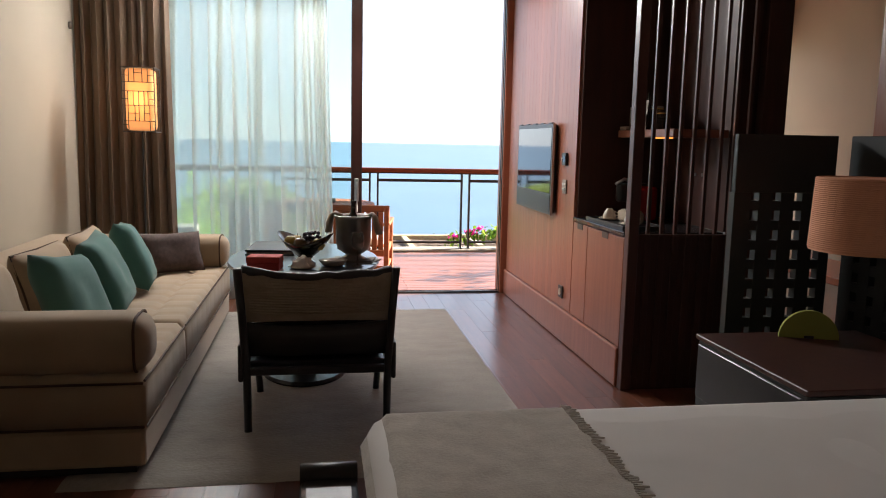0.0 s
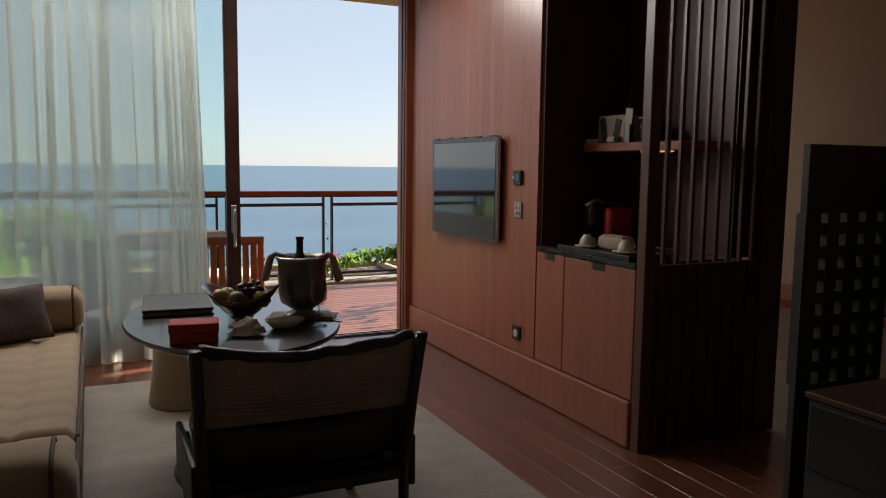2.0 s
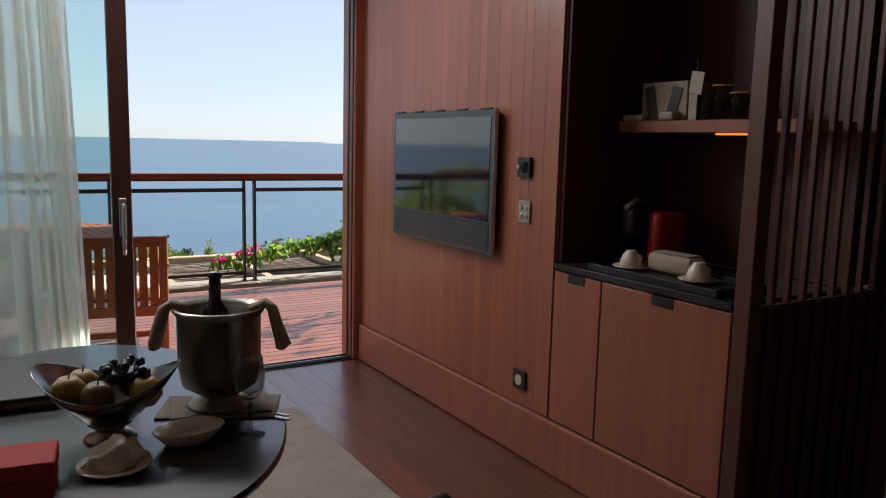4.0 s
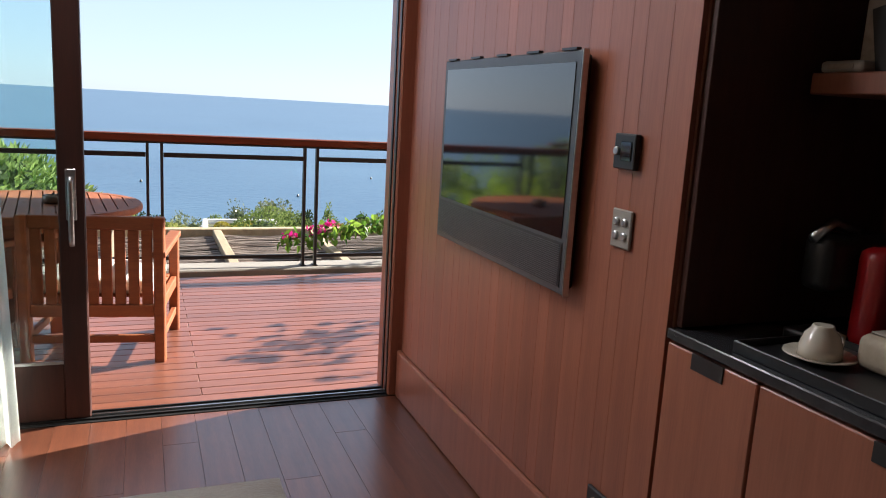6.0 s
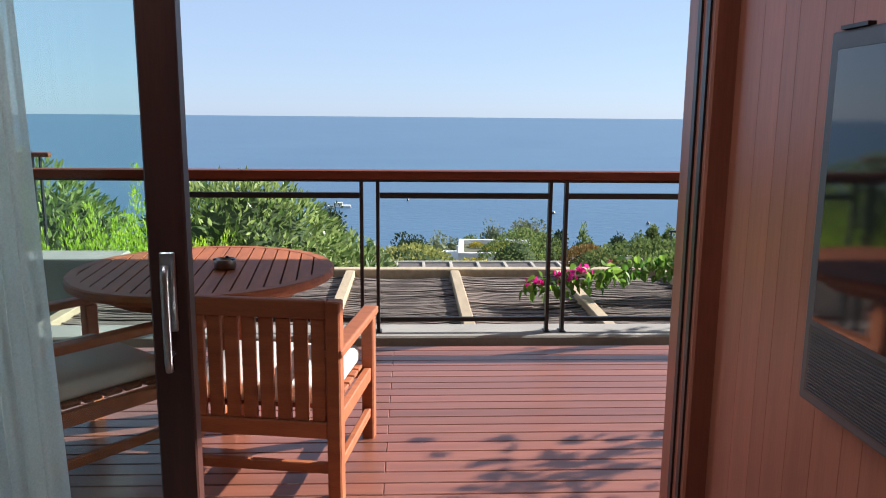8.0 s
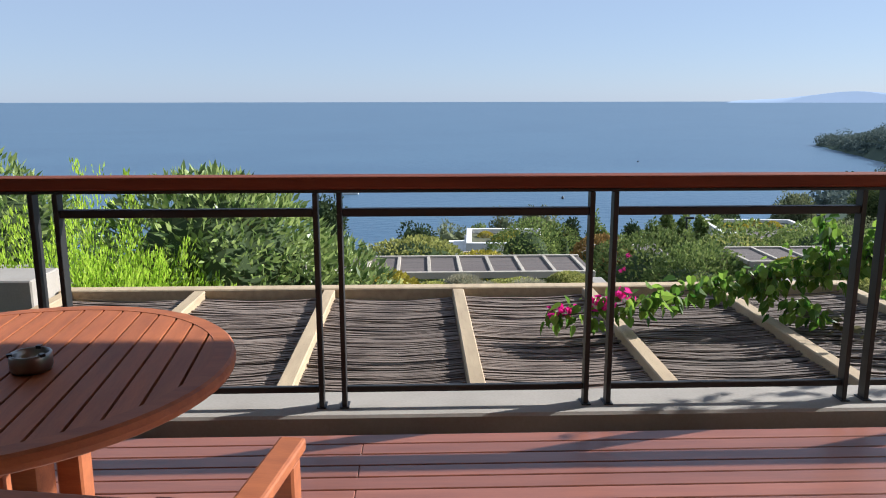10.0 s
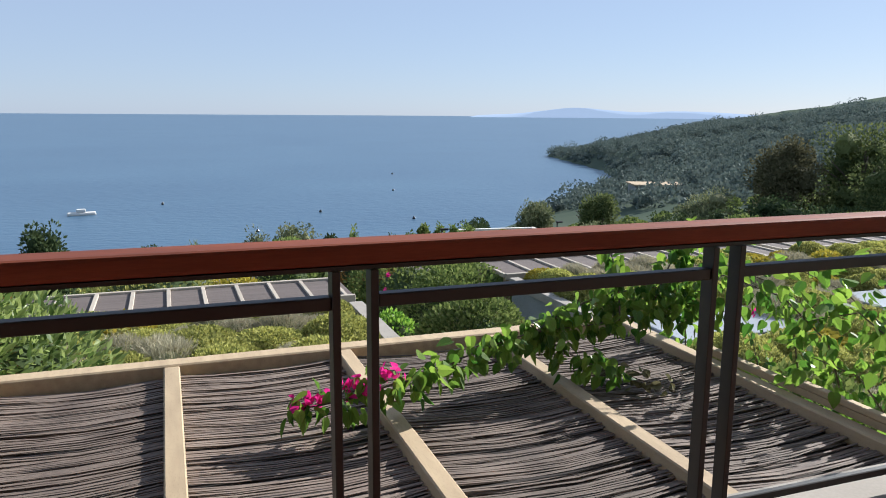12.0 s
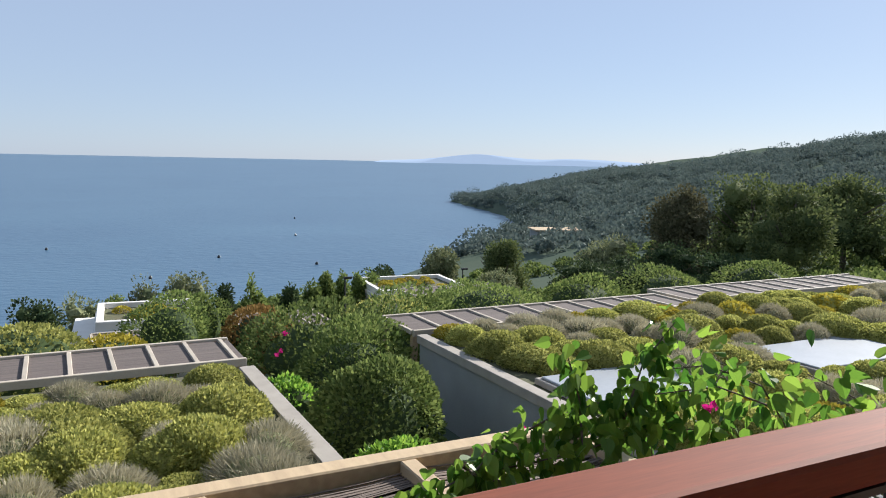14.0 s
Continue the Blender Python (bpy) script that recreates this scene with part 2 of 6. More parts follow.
GRAPE = mat("dark_grape_skin", (0.02, 0.012, 0.03), (0.035, 0.02, 0.045), rough=0.4, scale=30, fine=120)
TERRA = mat("terracotta_pleated_shade", (0.70, 0.33, 0.20), (0.61, 0.28, 0.165), rough=0.85, scale=4, fine=160, stretch=(1, 1, 4), bump=0.15)
LIME = mat("lime_felt", (0.36, 0.38, 0.09), (0.30, 0.32, 0.07), rough=0.9, scale=6, fine=250)
DKGLASS = mat("dark_green_bottle_glass", (0.008, 0.012, 0.008), (0.012, 0.016, 0.01), rough=0.12, scale=5, fine=30, bump=0.0, coat=0.5)
AMBER = mat("amber_glass", (0.55, 0.30, 0.06), (0.48, 0.25, 0.05), rough=0.15, scale=5, fine=30, bump=0.0)
PLASTICW = mat("brushed_switch_metal", (0.34, 0.30, 0.26), (0.28, 0.25, 0.215), rough=0.4, scale=8, fine=60, bump=0.0)
PAPER = mat("printed_card", (0.38, 0.32, 0.26), (0.20, 0.15, 0.12), rough=0.7, scale=16, fine=60, bump=0.0)
BARK = mat("tree_bark", (0.13, 0.10, 0.075), (0.07, 0.052, 0.04), rough=0.95, scale=8, fine=50, stretch=(1, 1, 0.3), bump=0.5, dist=0.02)
SOIL = mat("dry_garden_soil", (0.10, 0.09, 0.045), (0.05, 0.065, 0.025), rough=1.0, scale=1.2, fine=20, bump=0.4, dist=0.03)
# paled along with the far leaves, a little distance haze put into the colour
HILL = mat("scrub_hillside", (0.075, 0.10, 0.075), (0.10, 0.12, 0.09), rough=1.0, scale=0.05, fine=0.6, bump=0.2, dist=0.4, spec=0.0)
ROCK = mat("shore_rock", (0.30, 0.26, 0.21), (0.18, 0.155, 0.13), rough=0.95, scale=0.3, fine=3, bump=0.5, dist=0.3)
GLASS = glass_mat("clear_window_glass", (0.86, 0.95, 0.93))
SMOKE = glass_mat("goblet_glass", (0.74, 0.74, 0.73), 0.02, 0.05)
RGLASS = glass_mat("balustrade_glass", (0.99, 0.995, 0.995), 0.02, 0.003)
SKYLIGHT = mat("white_skylight_membrane", (0.36, 0.38, 0.40), (0.28, 0.30, 0.32), rough=0.35, scale=1, fine=12, bump=0.05)
PALEB = mat("pale_beam_paint", (0.42, 0.37, 0.295), (0.33, 0.285, 0.23), rough=0.8, scale=2, fine=30, bump=0.1, vary=0.1)
# darker copy of the reeds for flat roofs, shade put into the colour
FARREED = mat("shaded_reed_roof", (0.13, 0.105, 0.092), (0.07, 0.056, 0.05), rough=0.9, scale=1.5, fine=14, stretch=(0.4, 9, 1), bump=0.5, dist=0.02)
LF_VINE = leaf_mat("bougainvillea_leaf", (0.052, 0.15, 0.018), (0.27, 0.41, 0.056), 0.56, 0.42, 0.35)
LF_BRACT = leaf_mat("magenta_bract", (0.62, 0.015, 0.20), (0.80, 0.05, 0.34), 0.4)
LF_SANT = leaf_mat("santolina_leaf", (0.175, 0.20, 0.055), (0.54, 0.52, 0.155), 0.34, 0.7)
LF_LAV = leaf_mat("lavender_stem", (0.31, 0.29, 0.20), (0.47, 0.43, 0.30), 0.25, 0.8)
LF_OLE = leaf_mat("oleander_leaf", (0.05, 0.10, 0.02), (0.36, 0.43, 0.14), 0.4, 0.38, 0.5)
LF_JUN = leaf_mat("juniper_spray", (0.30, 0.46, 0.03), (0.52, 0.66, 0.08), 0.5, 0.6)
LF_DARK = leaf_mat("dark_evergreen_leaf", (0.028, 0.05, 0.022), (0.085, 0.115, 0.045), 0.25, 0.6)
LF_TREE = leaf_mat("broadleaf", (0.085, 0.13, 0.035), (0.26, 0.31, 0.09), 0.35, 0.6)
LF_OLIVE = leaf_mat("olive_leaf", (0.10, 0.125, 0.06), (0.26, 0.27, 0.14), 0.28, 0.6)
# leaf green greyed and blued, so distance haze is in the colour itself
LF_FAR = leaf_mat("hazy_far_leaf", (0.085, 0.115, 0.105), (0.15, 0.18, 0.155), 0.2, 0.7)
LF_BIG = leaf_mat("dusky_tree_leaf", (0.065, 0.095, 0.035), (0.22, 0.25, 0.09), 0.3, 0.6)
LF_BROWN = leaf_mat("brownish_tree_leaf", (0.08, 0.08, 0.04), (0.20, 0.185, 0.10), 0.25, 0.6)
LF_YEL = leaf_mat("yellow_sedum", (0.30, 0.27, 0.035), (0.48, 0.39, 0.06), 0.25, 0.7)
LF_RUST = leaf_mat("rust_shrub_leaf", (0.20, 0.12, 0.04), (0.30, 0.19, 0.06), 0.25, 0.7)
SHADEG = glow_mat("lit_paper_shade", (0.95, 0.38, 0.13), 0.13)


# ---- mesh helpers ----
def mesh_of(name, bm, material, smooth=False):
    me = bpy.data.meshes.new(name)
    bm.to_mesh(me)
    bm.free()
    me.materials.append(material)
    if smooth:
        me.shade_smooth()
    return me


def part(name, bm, material, parent=None, label="", smooth=False, m=None):
    """One mesh object under a thing or a part; bm may also be a finished mesh."""
    me = bm if isinstance(bm, bpy.types.Mesh) else mesh_of(name, bm, material, smooth)
    ob = new(name, me)
    if parent:
        ob.parent = parent
    if m:
        ob.matrix_basis = m
    return tagged(ob, label)


def thing(name, x, y, z, label, category, rz=0.0, group="", kind=""):
    ob = new(name)
    ob.empty_display_size = 0.1
    ob.matrix_basis = pose(x, y, z, 0, 0, rz)
    return tagged(ob, label, category, group, kind)


def box(x0, x1, y0, y1, z0, z1, bevel=0.0, seg=1, bm=None):
    own = bm or bmesh.new()
    v = [own.verts.new((x, y, z)) for x in (x0, x1) for y in (y0, y1) for z in (z0, z1)]
    fs = [own.faces.new([v[i] for i in q]) for q in ((0, 1, 3, 2), (4, 6, 7, 5), (0, 4, 5, 1), (2, 3, 7, 6), (0, 2, 6, 4), (1, 5, 7, 3))]
    if bevel:
        es = list({e for f in fs for e in f.edges})
        bmesh.ops.bevel(own, geom=es, offset=bevel, segments=seg, affect="EDGES", profile=0.5)
    return own


def slab(name, x0, x1, y0, y1, z0, z1, material, parent=None, bevel=0.004, label="", seg=1):
    return part(name, box(x0, x1, y0, y1, z0, z1, bevel, seg), material, parent, label)


def lathe(profile, n=24, bm=None, cx=0.0, cy=0.0, sx=1.0, sy=1.0):
    """A turned body from (radius, height) pairs."""
    bm = bm or bmesh.new()
    rings = []
    for r, z in profile:
        rings.append([bm.verts.new((cx + sx * r * math.cos(2 * math.pi * i / n), cy + sy * r * math.sin(2 * math.pi * i / n), z)) for i in range(n)])
    for a, b in zip(rings, rings[1:]):
        for i in range(n):
            bm.faces.new((a[i], a[(i + 1) % n], b[(i + 1) % n], b[i]))
    for ring, r in ((rings[0], profile[0][0]), (rings[-1], profile[-1][0])):
        if r > 1e-4:
            bm.faces.new(ring[::-1] if ring is rings[0] else ring)
    bmesh.ops.remove_doubles(bm, verts=bm.verts[:], dist=1e-5)
    bmesh.ops.recalc_face_normals(bm, faces=bm.faces[:])
    return bm


def tube(points, radius, n=8, bm=None, taper=1.0):
    """A round rod along points."""
    bm = bm or bmesh.new()
    pts = [Vector(p) for p in points]
    rings = []
    for i, p in enumerate(pts):
        d = (pts[min(i + 1, len(pts) - 1)] - pts[max(i - 1, 0)]).normalized()
        u = d.orthogonal().normalized() if i == 0 else (u - d * u.dot(d)).normalized()
        w = d.cross(u)
        r = radius * (1 + (taper - 1) * i / max(1, len(pts) - 1))
        rings.append([bm.verts.new(p + r * (math.cos(2 * math.pi * k / n) * u + math.sin(2 * math.pi * k / n) * w)) for k in range(n)])
    for a, b in zip(rings, rings[1:]):
        for k in range(n):
            bm.faces.new((a[k], a[(k + 1) % n], b[(k + 1) % n], b[k]))
    bm.faces.new(rings[0][::-1])
    bm.faces.new(rings[-1])
    return bm


def pillow(w, h, d, n=12, ears=0.06):
    """A stuffed square cushion lying in the xz plane, pinched at the seams."""
    bm = bmesh.new()
    grid = {}
    for s in (1, -1):
        for i in range(n + 1):
            for j in range(n + 1):
                u, v = 2 * i / n - 1, 2 * j / n - 1
                edge = max(abs(u), abs(v)) == 1
                if edge and s == -1:
                    grid[s, i, j] = grid[1, i, j]
                    continue
                bulge = ((1 - u ** 4) * (1 - v ** 4)) ** 0.5
                pull = 1 - ears * (1 - abs(u * v)) * max(abs(u), abs(v)) ** 2
                wob = 0.012 * noise.noise(Vector((u * 2.3 + w * 7, v * 2.3, s)))
                grid[s, i, j] = bm.verts.new((u * w / 2 * pull, s * (d / 2 * bulge + wob * bulge), v * h / 2 * pull))
        for i in range(n):
            for j in range(n):
                q = [grid[s, i, j], grid[s, i + 1, j], grid[s, i + 1, j + 1], grid[s, i, j + 1]]
                bm.faces.new(q if s == -1 else q[::-1])
    bmesh.ops.recalc_face_normals(bm, faces=bm.faces[:])
    return bm


def leaves(name, centers, normals, size, material, shape="leaf", seed=1, slim=0.45, curl=0.2):
    """Many small leaves as one mesh: a folded blade at each centre, set along its direction."""
    rng = np.random.default_rng(seed)
    c, d = np.asarray(centers, float), np.asarray(normals, float)
    k = len(c)
    d = d / (np.linalg.norm(d, axis=1, keepdims=True) + 1e-9)
    side = np.cross(d, rng.normal(size=(k, 3)))
    side /= np.linalg.norm(side, axis=1, keepdims=True) + 1e-9
    up = np.cross(side, d)
    s = (size * rng.uniform(0.65, 1.3, k))[:, None]
    w = s * slim
    if shape == "leaf":
        v = np.stack([c, c + d * s * 0.45 + side * w - up * s * curl * 0.5, c + d * s - up * s * curl, c + d * s * 0.45 - side * w - up * s * curl * 0.5], 1)
        faces = np.arange(k * 4).reshape(-1, 4)
    else:
        edge = ((-0.04, 0.5), (0.12, 0.88), (0.32, 1.0), (0.55, 0.80), (0.78, 0.42))
        right = [c + d * s * u + side * w * q + up * s * curl * q for u, q in edge]
        left = [c + d * s * u - side * w * q + up * s * curl * q for u, q in edge]
        v = np.stack([c] + right + [c + d * s] + left[::-1], 1)
        b = np.arange(k)[:, None] * 12
        faces = np.concatenate([b + np.array([[0, 1, 2, 3, 4, 5, 6]]), b + np.array([[0, 6, 7, 8, 9, 10, 11]])])
    me = bpy.data.meshes.new(name)
    me.from_pydata(v.reshape(-1, 3).tolist(), [], faces.tolist())
    me.materials.append(material)
    return me


def crown_points(n, rx, ry, rz, seed, shell=0.35, lumps=7, dome=False, amp_k=1.0, fuzz=0.45):
    """Points and directions for leaves in an uneven lumpy crown."""
    rng = np.random.default_rng(seed)
    lump = rng.normal(size=(lumps, 3))
    lump /= np.linalg.norm(lump, axis=1, keepdims=True)
    amp = rng.uniform(0.1, 0.32, lumps) * amp_k
    d = rng.normal(size=(n, 3))
    if dome:
        d[:, 2] = np.abs(d[:, 2]) * 0.9
    d /= np.linalg.norm(d, axis=1, keepdims=True)
    r = 0.78 + (amp * np.clip(d @ lump.T, 0, 1) ** 3).sum(1)
    r *= 1 - shell * rng.random(n) ** 1.6
    p = d * r[:, None] * np.array([rx, ry, rz])
    out = d + rng.normal(size=(n, 3)) * fuzz + np.array([0, 0, 0.25])
    return p, out


def blob(rx, ry, rz, seed, sub=3, dome=False, rough=0.18, bm=None, at=(0, 0, 0)):
    """A rough solid core that fills a crown behind its leaves."""
    bm = bm or bmesh.new()
    for v in bmesh.ops.create_icosphere(bm, subdivisions=sub, radius=1)["verts"]:
        k = 1 + rough * noise.noise(v.co * 2.1 + Vector((seed, seed * 1.7, 0)))
        v.co = Vector((v.co.x * rx * k, v.co.y * ry * k, (max(v.co.z, -0.12) if dome else v.co.z) * rz * k)) + Vector(at)
    return bm


# ---- the room ----
LX, RX, FY, BY, CZ = -1.95, 1.80, 7.30, -1.2, 2.86     # west wall, panelled wall, glass front, back wall, ceiling
FARX = 4.6


def structure(name, x0, x1, y0, y1, z0, z1, material, label, category="wall", bevel=0.0):
    return tagged(slab(name, x0, x1, y0, y1, z0, z1, material, None, bevel), label, category, "", "structure")


structure("wall_west", LX - 0.2, LX, BY, FY + 0.15, -0.1, 3.3, WALL, "plain cream plastered wall behind the long sofa")
structure("wall_back", LX, FARX, BY - 0.2, BY, -0.1, 3.3, WALL, "plain cream plastered wall closing the room")
structure("wall_east", FARX, FARX + 0.2, BY, FY + 0.15, -0.1, 3.3, WALL, "cream plastered wall of the bathing area")
# the window opening between these walls is unseen, assumed to let light in
structure("wall_bath_front", 2.72, FARX, FY, FY + 0.15, -0.1, 0.35, WALL, "cream plastered outer wall under the bathing area's assumed window opening")
structure("wall_bath_head", 2.72, FARX, FY, FY + 0.15, 2.4, 3.3, WALL, "cream plastered wall over the bathing area's assumed window opening")
structure("wall_bath_pier", 2.72, 3.0, FY, FY + 0.15, 0.35, 2.4, WALL, "cream plastered pier beside the bathing area's assumed window opening")
structure("wall_bed_head", 2.672, 2.78, BY, 3.56, 0.0, CZ, PANELW, "wood-panelled wall behind the bed's lattice headboard")
# added lamp at the assumed window, brightening the bathing area
bath_fill = bpy.data.lights.new("bath_fill_lamp", "AREA")
bath_fill.shape, bath_fill.size, bath_fill.size_y, bath_fill.energy, bath_fill.color = "RECTANGLE", 1.5, 1.9, 1.35, (1.0, 0.97, 0.88)
new("bath_fill_lamp", bath_fill).matrix_world = look((3.8, 7.47, 1.38), (3.8, 3.0, 1.2))
structure("ceiling", LX, FARX, BY, FY, CZ, CZ + 0.2, CEIL, "plain white painted ceiling", "ceiling")
structure("lintel", LX, RX, FY - 0.02, FY + 0.17, 2.80, CZ, DARKW, "dark wooden lintel over the sliding glass front", "trim", 0.004)
structure("wall_front_upper", LX - 0.2, FARX + 0.2, FY + 0.02, FY + 0.2, CZ + 0.004, 3.33, WALL, "cream wall above the glass front")
structure("roof_overhang", -7.0, 5.45, FY + 0.2, 10.42, 3.33, 3.55, BEAMW, "wood-lined roof slab overhanging the terrace", "roof", 0.01)

# wooden floor, laid in boards along the room
floor = tagged(slab("floor", LX, 2.66, BY, FY, -0.12, -0.02, DARKW), "dark red-brown wooden plank floor", "floor", "", "structure")
structure("floor_bath", 2.664, FARX, BY, FY, -0.12, 0.0, STONEF, "pale stone floor of the bathing area", "floor")

# panelled wall: carcass behind, boards in front
tagged(slab("wall_panelled", RX + 0.016, 2.70, 5.317, FY + 0.15, 0, CZ, PANELW, None, 0.003), "cherry wood panelled wall that carries the television", "wall", "", "structure")
tagged(slab("baseboard", RX - 0.014, RX + 0.014, 4.41, 7.26, 0.002, 0.24, PANELW, None, 0.012, seg=2), "wide bevelled cherry wood skirting board", "baseboard", "", "structure")
jamb = tagged(slab("door_jamb", 1.755, 1.83, 7.27, 7.46, 0, 2.80, PANELW, None, 0.006), "cherry wood jamb of the open sliding door", "door frame", "", "structure")
for gx, gy in ((1.752, 7.305), (1.752, 7.365)):
    part("track_groove", box(gx - 0.003, gx + 0.006, gy - 0.011, gy + 0.011, 0.0, 2.8), BLACKP, jamb)
track = tagged(slab("threshold_track", LX, 1.755, 7.27, 7.40, -0.02, 0.004, STEEL, None, 0.002), "dark metal sliding track at the threshold", "threshold", "", "structure")
for gy in (7.295, 7.335, 7.375):
    part("track_rib", box(LX, 1.754, gy - 0.005, gy + 0.005, 0.004, 0.012), CHROME if gy == 7.335 else STEEL, track)


# ---- sliding glass front ----
def glass_leaf(name, x0, x1, y, label, handle_x=None):
    d = thing(name, x0, y, 0.012, label, "door", kind="structure")
    w = x1 - x0
    for n, a, b in (("stile", 0, 0.10), ("stile", w - 0.10, w)):
        part(n, box(a, b, -0.026, 0.026, 0, 2.786, 0.005), DARKW, d)
    part("bottom_rail", box(0.10, w - 0.10, -0.024, 0.024, 0, 0.25, 0.004), DARKW, d)
    part("top_rail", box(0.10, w - 0.10, -0.024, 0.024, 2.69, 2.786, 0.004), DARKW, d)
    pane = part("pane", box(0.098, w - 0.098, -0.006, 0.006, 0.245, 2.695), GLASS, d)
    pane.visible_shadow = False
    part("glazing_bead", box(0.10, w - 0.10, -0.032, -0.024, 0.25, 0.262), CHROME, d)
    if handle_x is not None:
        h = part("handle", tube([(handle_x, -0.055, 0.76), (handle_x, -0.062, 0.79), (handle_x, -0.062, 1.01), (handle_x, -0.055, 1.04)], 0.011, 8), CHROME, d, "long brushed steel pull handle", True)
        part("back_plate", box(handle_x - 0.02, handle_x + 0.02, -0.034, -0.026, 0.86, 1.07, 0.003), CHROME, h)
        for hz in (0.80, 1.0):
            part("standoff", tube([(handle_x, -0.03, hz), (handle_x, -0.06, hz)], 0.008, 8), CHROME, h)
    return d


glass_leaf("door_1", -1.42, 0.43, 7.325, "dark wooden sliding glass door leaf pushed half open", 1.80)
glass_leaf("window_1", LX, -1.36, 7.395, "dark wooden framed fixed glass leaf behind the curtains")


# ---- curtains ----
def curtain(name, x0, x1, y, z0, z1, folds, depth, material, label, thick=0.0, flare=0.0, seed=3):
    bm = bmesh.new()
    nx, nz = folds * 10, 14
    rng = random.Random(seed)
    ph = [rng.uniform(-1.6, 1.6) for _ in range(folds + 2)]
    for side in ((0, 1) if thick else (0,)):
        rows = []
        for k in range(nz + 1):
            t = k / nz
            row = []
            for i in range(nx + 1):
                u = i / nx
                f = u * folds
                a = ph[int(f)] * (1 - f % 1) + ph[int(f) + 1] * (f % 1)
                wave = math.sin(2 * math.pi * f + a + 0.5 * (1 - t) * math.sin(7 * u + a)) * depth * (0.75 + 0.35 * (1 - t) + 0.2 * a)
                xx = x0 + (x1 - x0) * u + flare * (1 - t) ** 2 * (u - 0.5) + 0.02 * math.sin(4 * math.pi * f + a) * (1 - t * 0.4)
                row.append(bm.verts.new((xx, y + wave + side * thick, z0 + (z1 - z0) * t + (0.008 * math.sin(5 * f) if k == 0 else 0))))
            rows.append(row)
        for a, b in zip(rows, rows[1:]):
            for i in range(nx):
                q = (a[i], a[i + 1], b[i + 1], b[i])
                bm.faces.new(q if side == 0 else q[::-1])
    ob = part(name, bm, material, None, label, True)
    return tagged(ob, label, "curtain")


def sheer_gathers(x0, x1, y, z0, z1, seed):
    """Voile: flat stretches between narrow overlapping gathers that open towards the hem."""
    bm, rs, nz = bmesh.new(), random.Random(seed), 22
    wid = [rs.uniform(0.7, 1.5) for _ in range(9)] + [0.5, 0.34, 0.42, 0.3, 0.36, 0.28]
    tot = sum(wid)
    lap = [rs.uniform(0.016, 0.034) if i % 3 else rs.uniform(0.05, 0.085) for i in range(len(wid))]
    sway = [rs.uniform(-0.10, 0.07) for _ in wid[:9]] + [rs.uniform(-0.02, 0.03) for _ in wid[9:]]
    rows = []
    for k in range(nz + 1):
        t = k / nz
        row, x = [], x0 - 0.05 * (1 - t)
        for w_, b, sw in zip(wid, lap, sway):
            w = (x1 - x0 + 0.13 * (1 - t)) * w_ / tot
            b *= 0.7 + 0.6 * t * (1 - t) + 0.3 * t * math.sin(40 * sw)
            dx = sw * (1 - t) * (0.6 + 0.4 * math.sin(3 * t + sw * 90))
            for s, px, py in ((0.0, 0.0, 0.0), (0.2, 0.22 * w, -0.016), (0.4, 0.45 * w, -0.020 - 0.012 * (1 - t)), (0.6, 0.7 * w, -0.012), (0.75, 0.92 * w, 0.010), (0.82, w + b * 0.5, 0.020), (0.88, w + b * 0.15, 0.030), (0.94, w - b * 0.5, 0.022), (0.97, w - b * 0.35, 0.010)):
                row.append(bm.verts.new((x + px + dx * s, y + py * (1.25 - 0.25 * t), z0 + (z1 - z0) * t)))
            x += w
        rows.append(row)
    for a, c in zip(rows, rows[1:]):
        for i in range(len(a) - 1):
            bm.faces.new((a[i], a[i + 1], c[i + 1], c[i]))
    label = "white sheer voile curtain drawn half across the glass"
    return tagged(part("sheer_curtain", bm, SHEER, None, label, True), label, "curtain")


sheer_gathers(-1.30, 0.10, 7.10, 0.012, 2.79, 12)
curtain("drape", -1.92, -1.20, 7.05, 0.02, 2.79, 8, 0.042, CURTAIN, "heavy brown floor-length curtain gathered beside the wall", 0.006, flare=0.06, seed=8)
part("hem", tube([(-1.93 + 0.0075 * i, 7.05 + 0.04 * math.sin(i * 0.52), 0.026) for i in range(97)], 0.008, 6), CURTAIN, bpy.data.objects["drape"], "weighted lower hem", True)
tie = thing("curtain_tieback", LX, 7.05, 2.27, "small dark round brass tieback knob on the wall", "tieback")
part("knob", lathe([(0.0, 0), (0.03, 0.004), (0.032, 0.02), (0.02, 0.03), (0, 0.032)], 16), SILVER, tie, m=pose(0.0, -0.1, 0.03, 0, 90, 0), smooth=True)
part("stem", tube([(0.0, -0.1, 0.03), (0.015, -0.1, 0.03)], 0.012), BLACKP, tie)

# ---- built-in cabinet with niche and slatted end ----
CY0, CLEN, CW = 4.355, 0.96, 0.92      # near end, length and depth of the divider cabinet
cab = thing("built_in_cabinet", RX, CY0, 0, "cherry wood built-in cabinet with open coffee niche and slatted end", "cabinet")
part("body", box(0.02, CW - 0.06, 0.03, CLEN - 0.002, 0.0, 0.904), DARKW, cab)
part("back_panel", box(0.62, CW - 0.06, 0.06, CLEN - 0.002, 0.935, 2.856), DARKW, cab)
part("niche_side", box(0.02, 0.618, CLEN - 0.022, CLEN - 0.002, 0.935, 2.856, 0.002), DARKW, cab)
part("niche_top", box(0.02, 0.618, 0.06, CLEN - 0.024, 2.62, 2.856, 0.002), DARKW, cab)
part("corner_post", box(0.0, 0.062, -0.012, 0.052, 0.0, 2.856, 0.004), SLATW, cab)
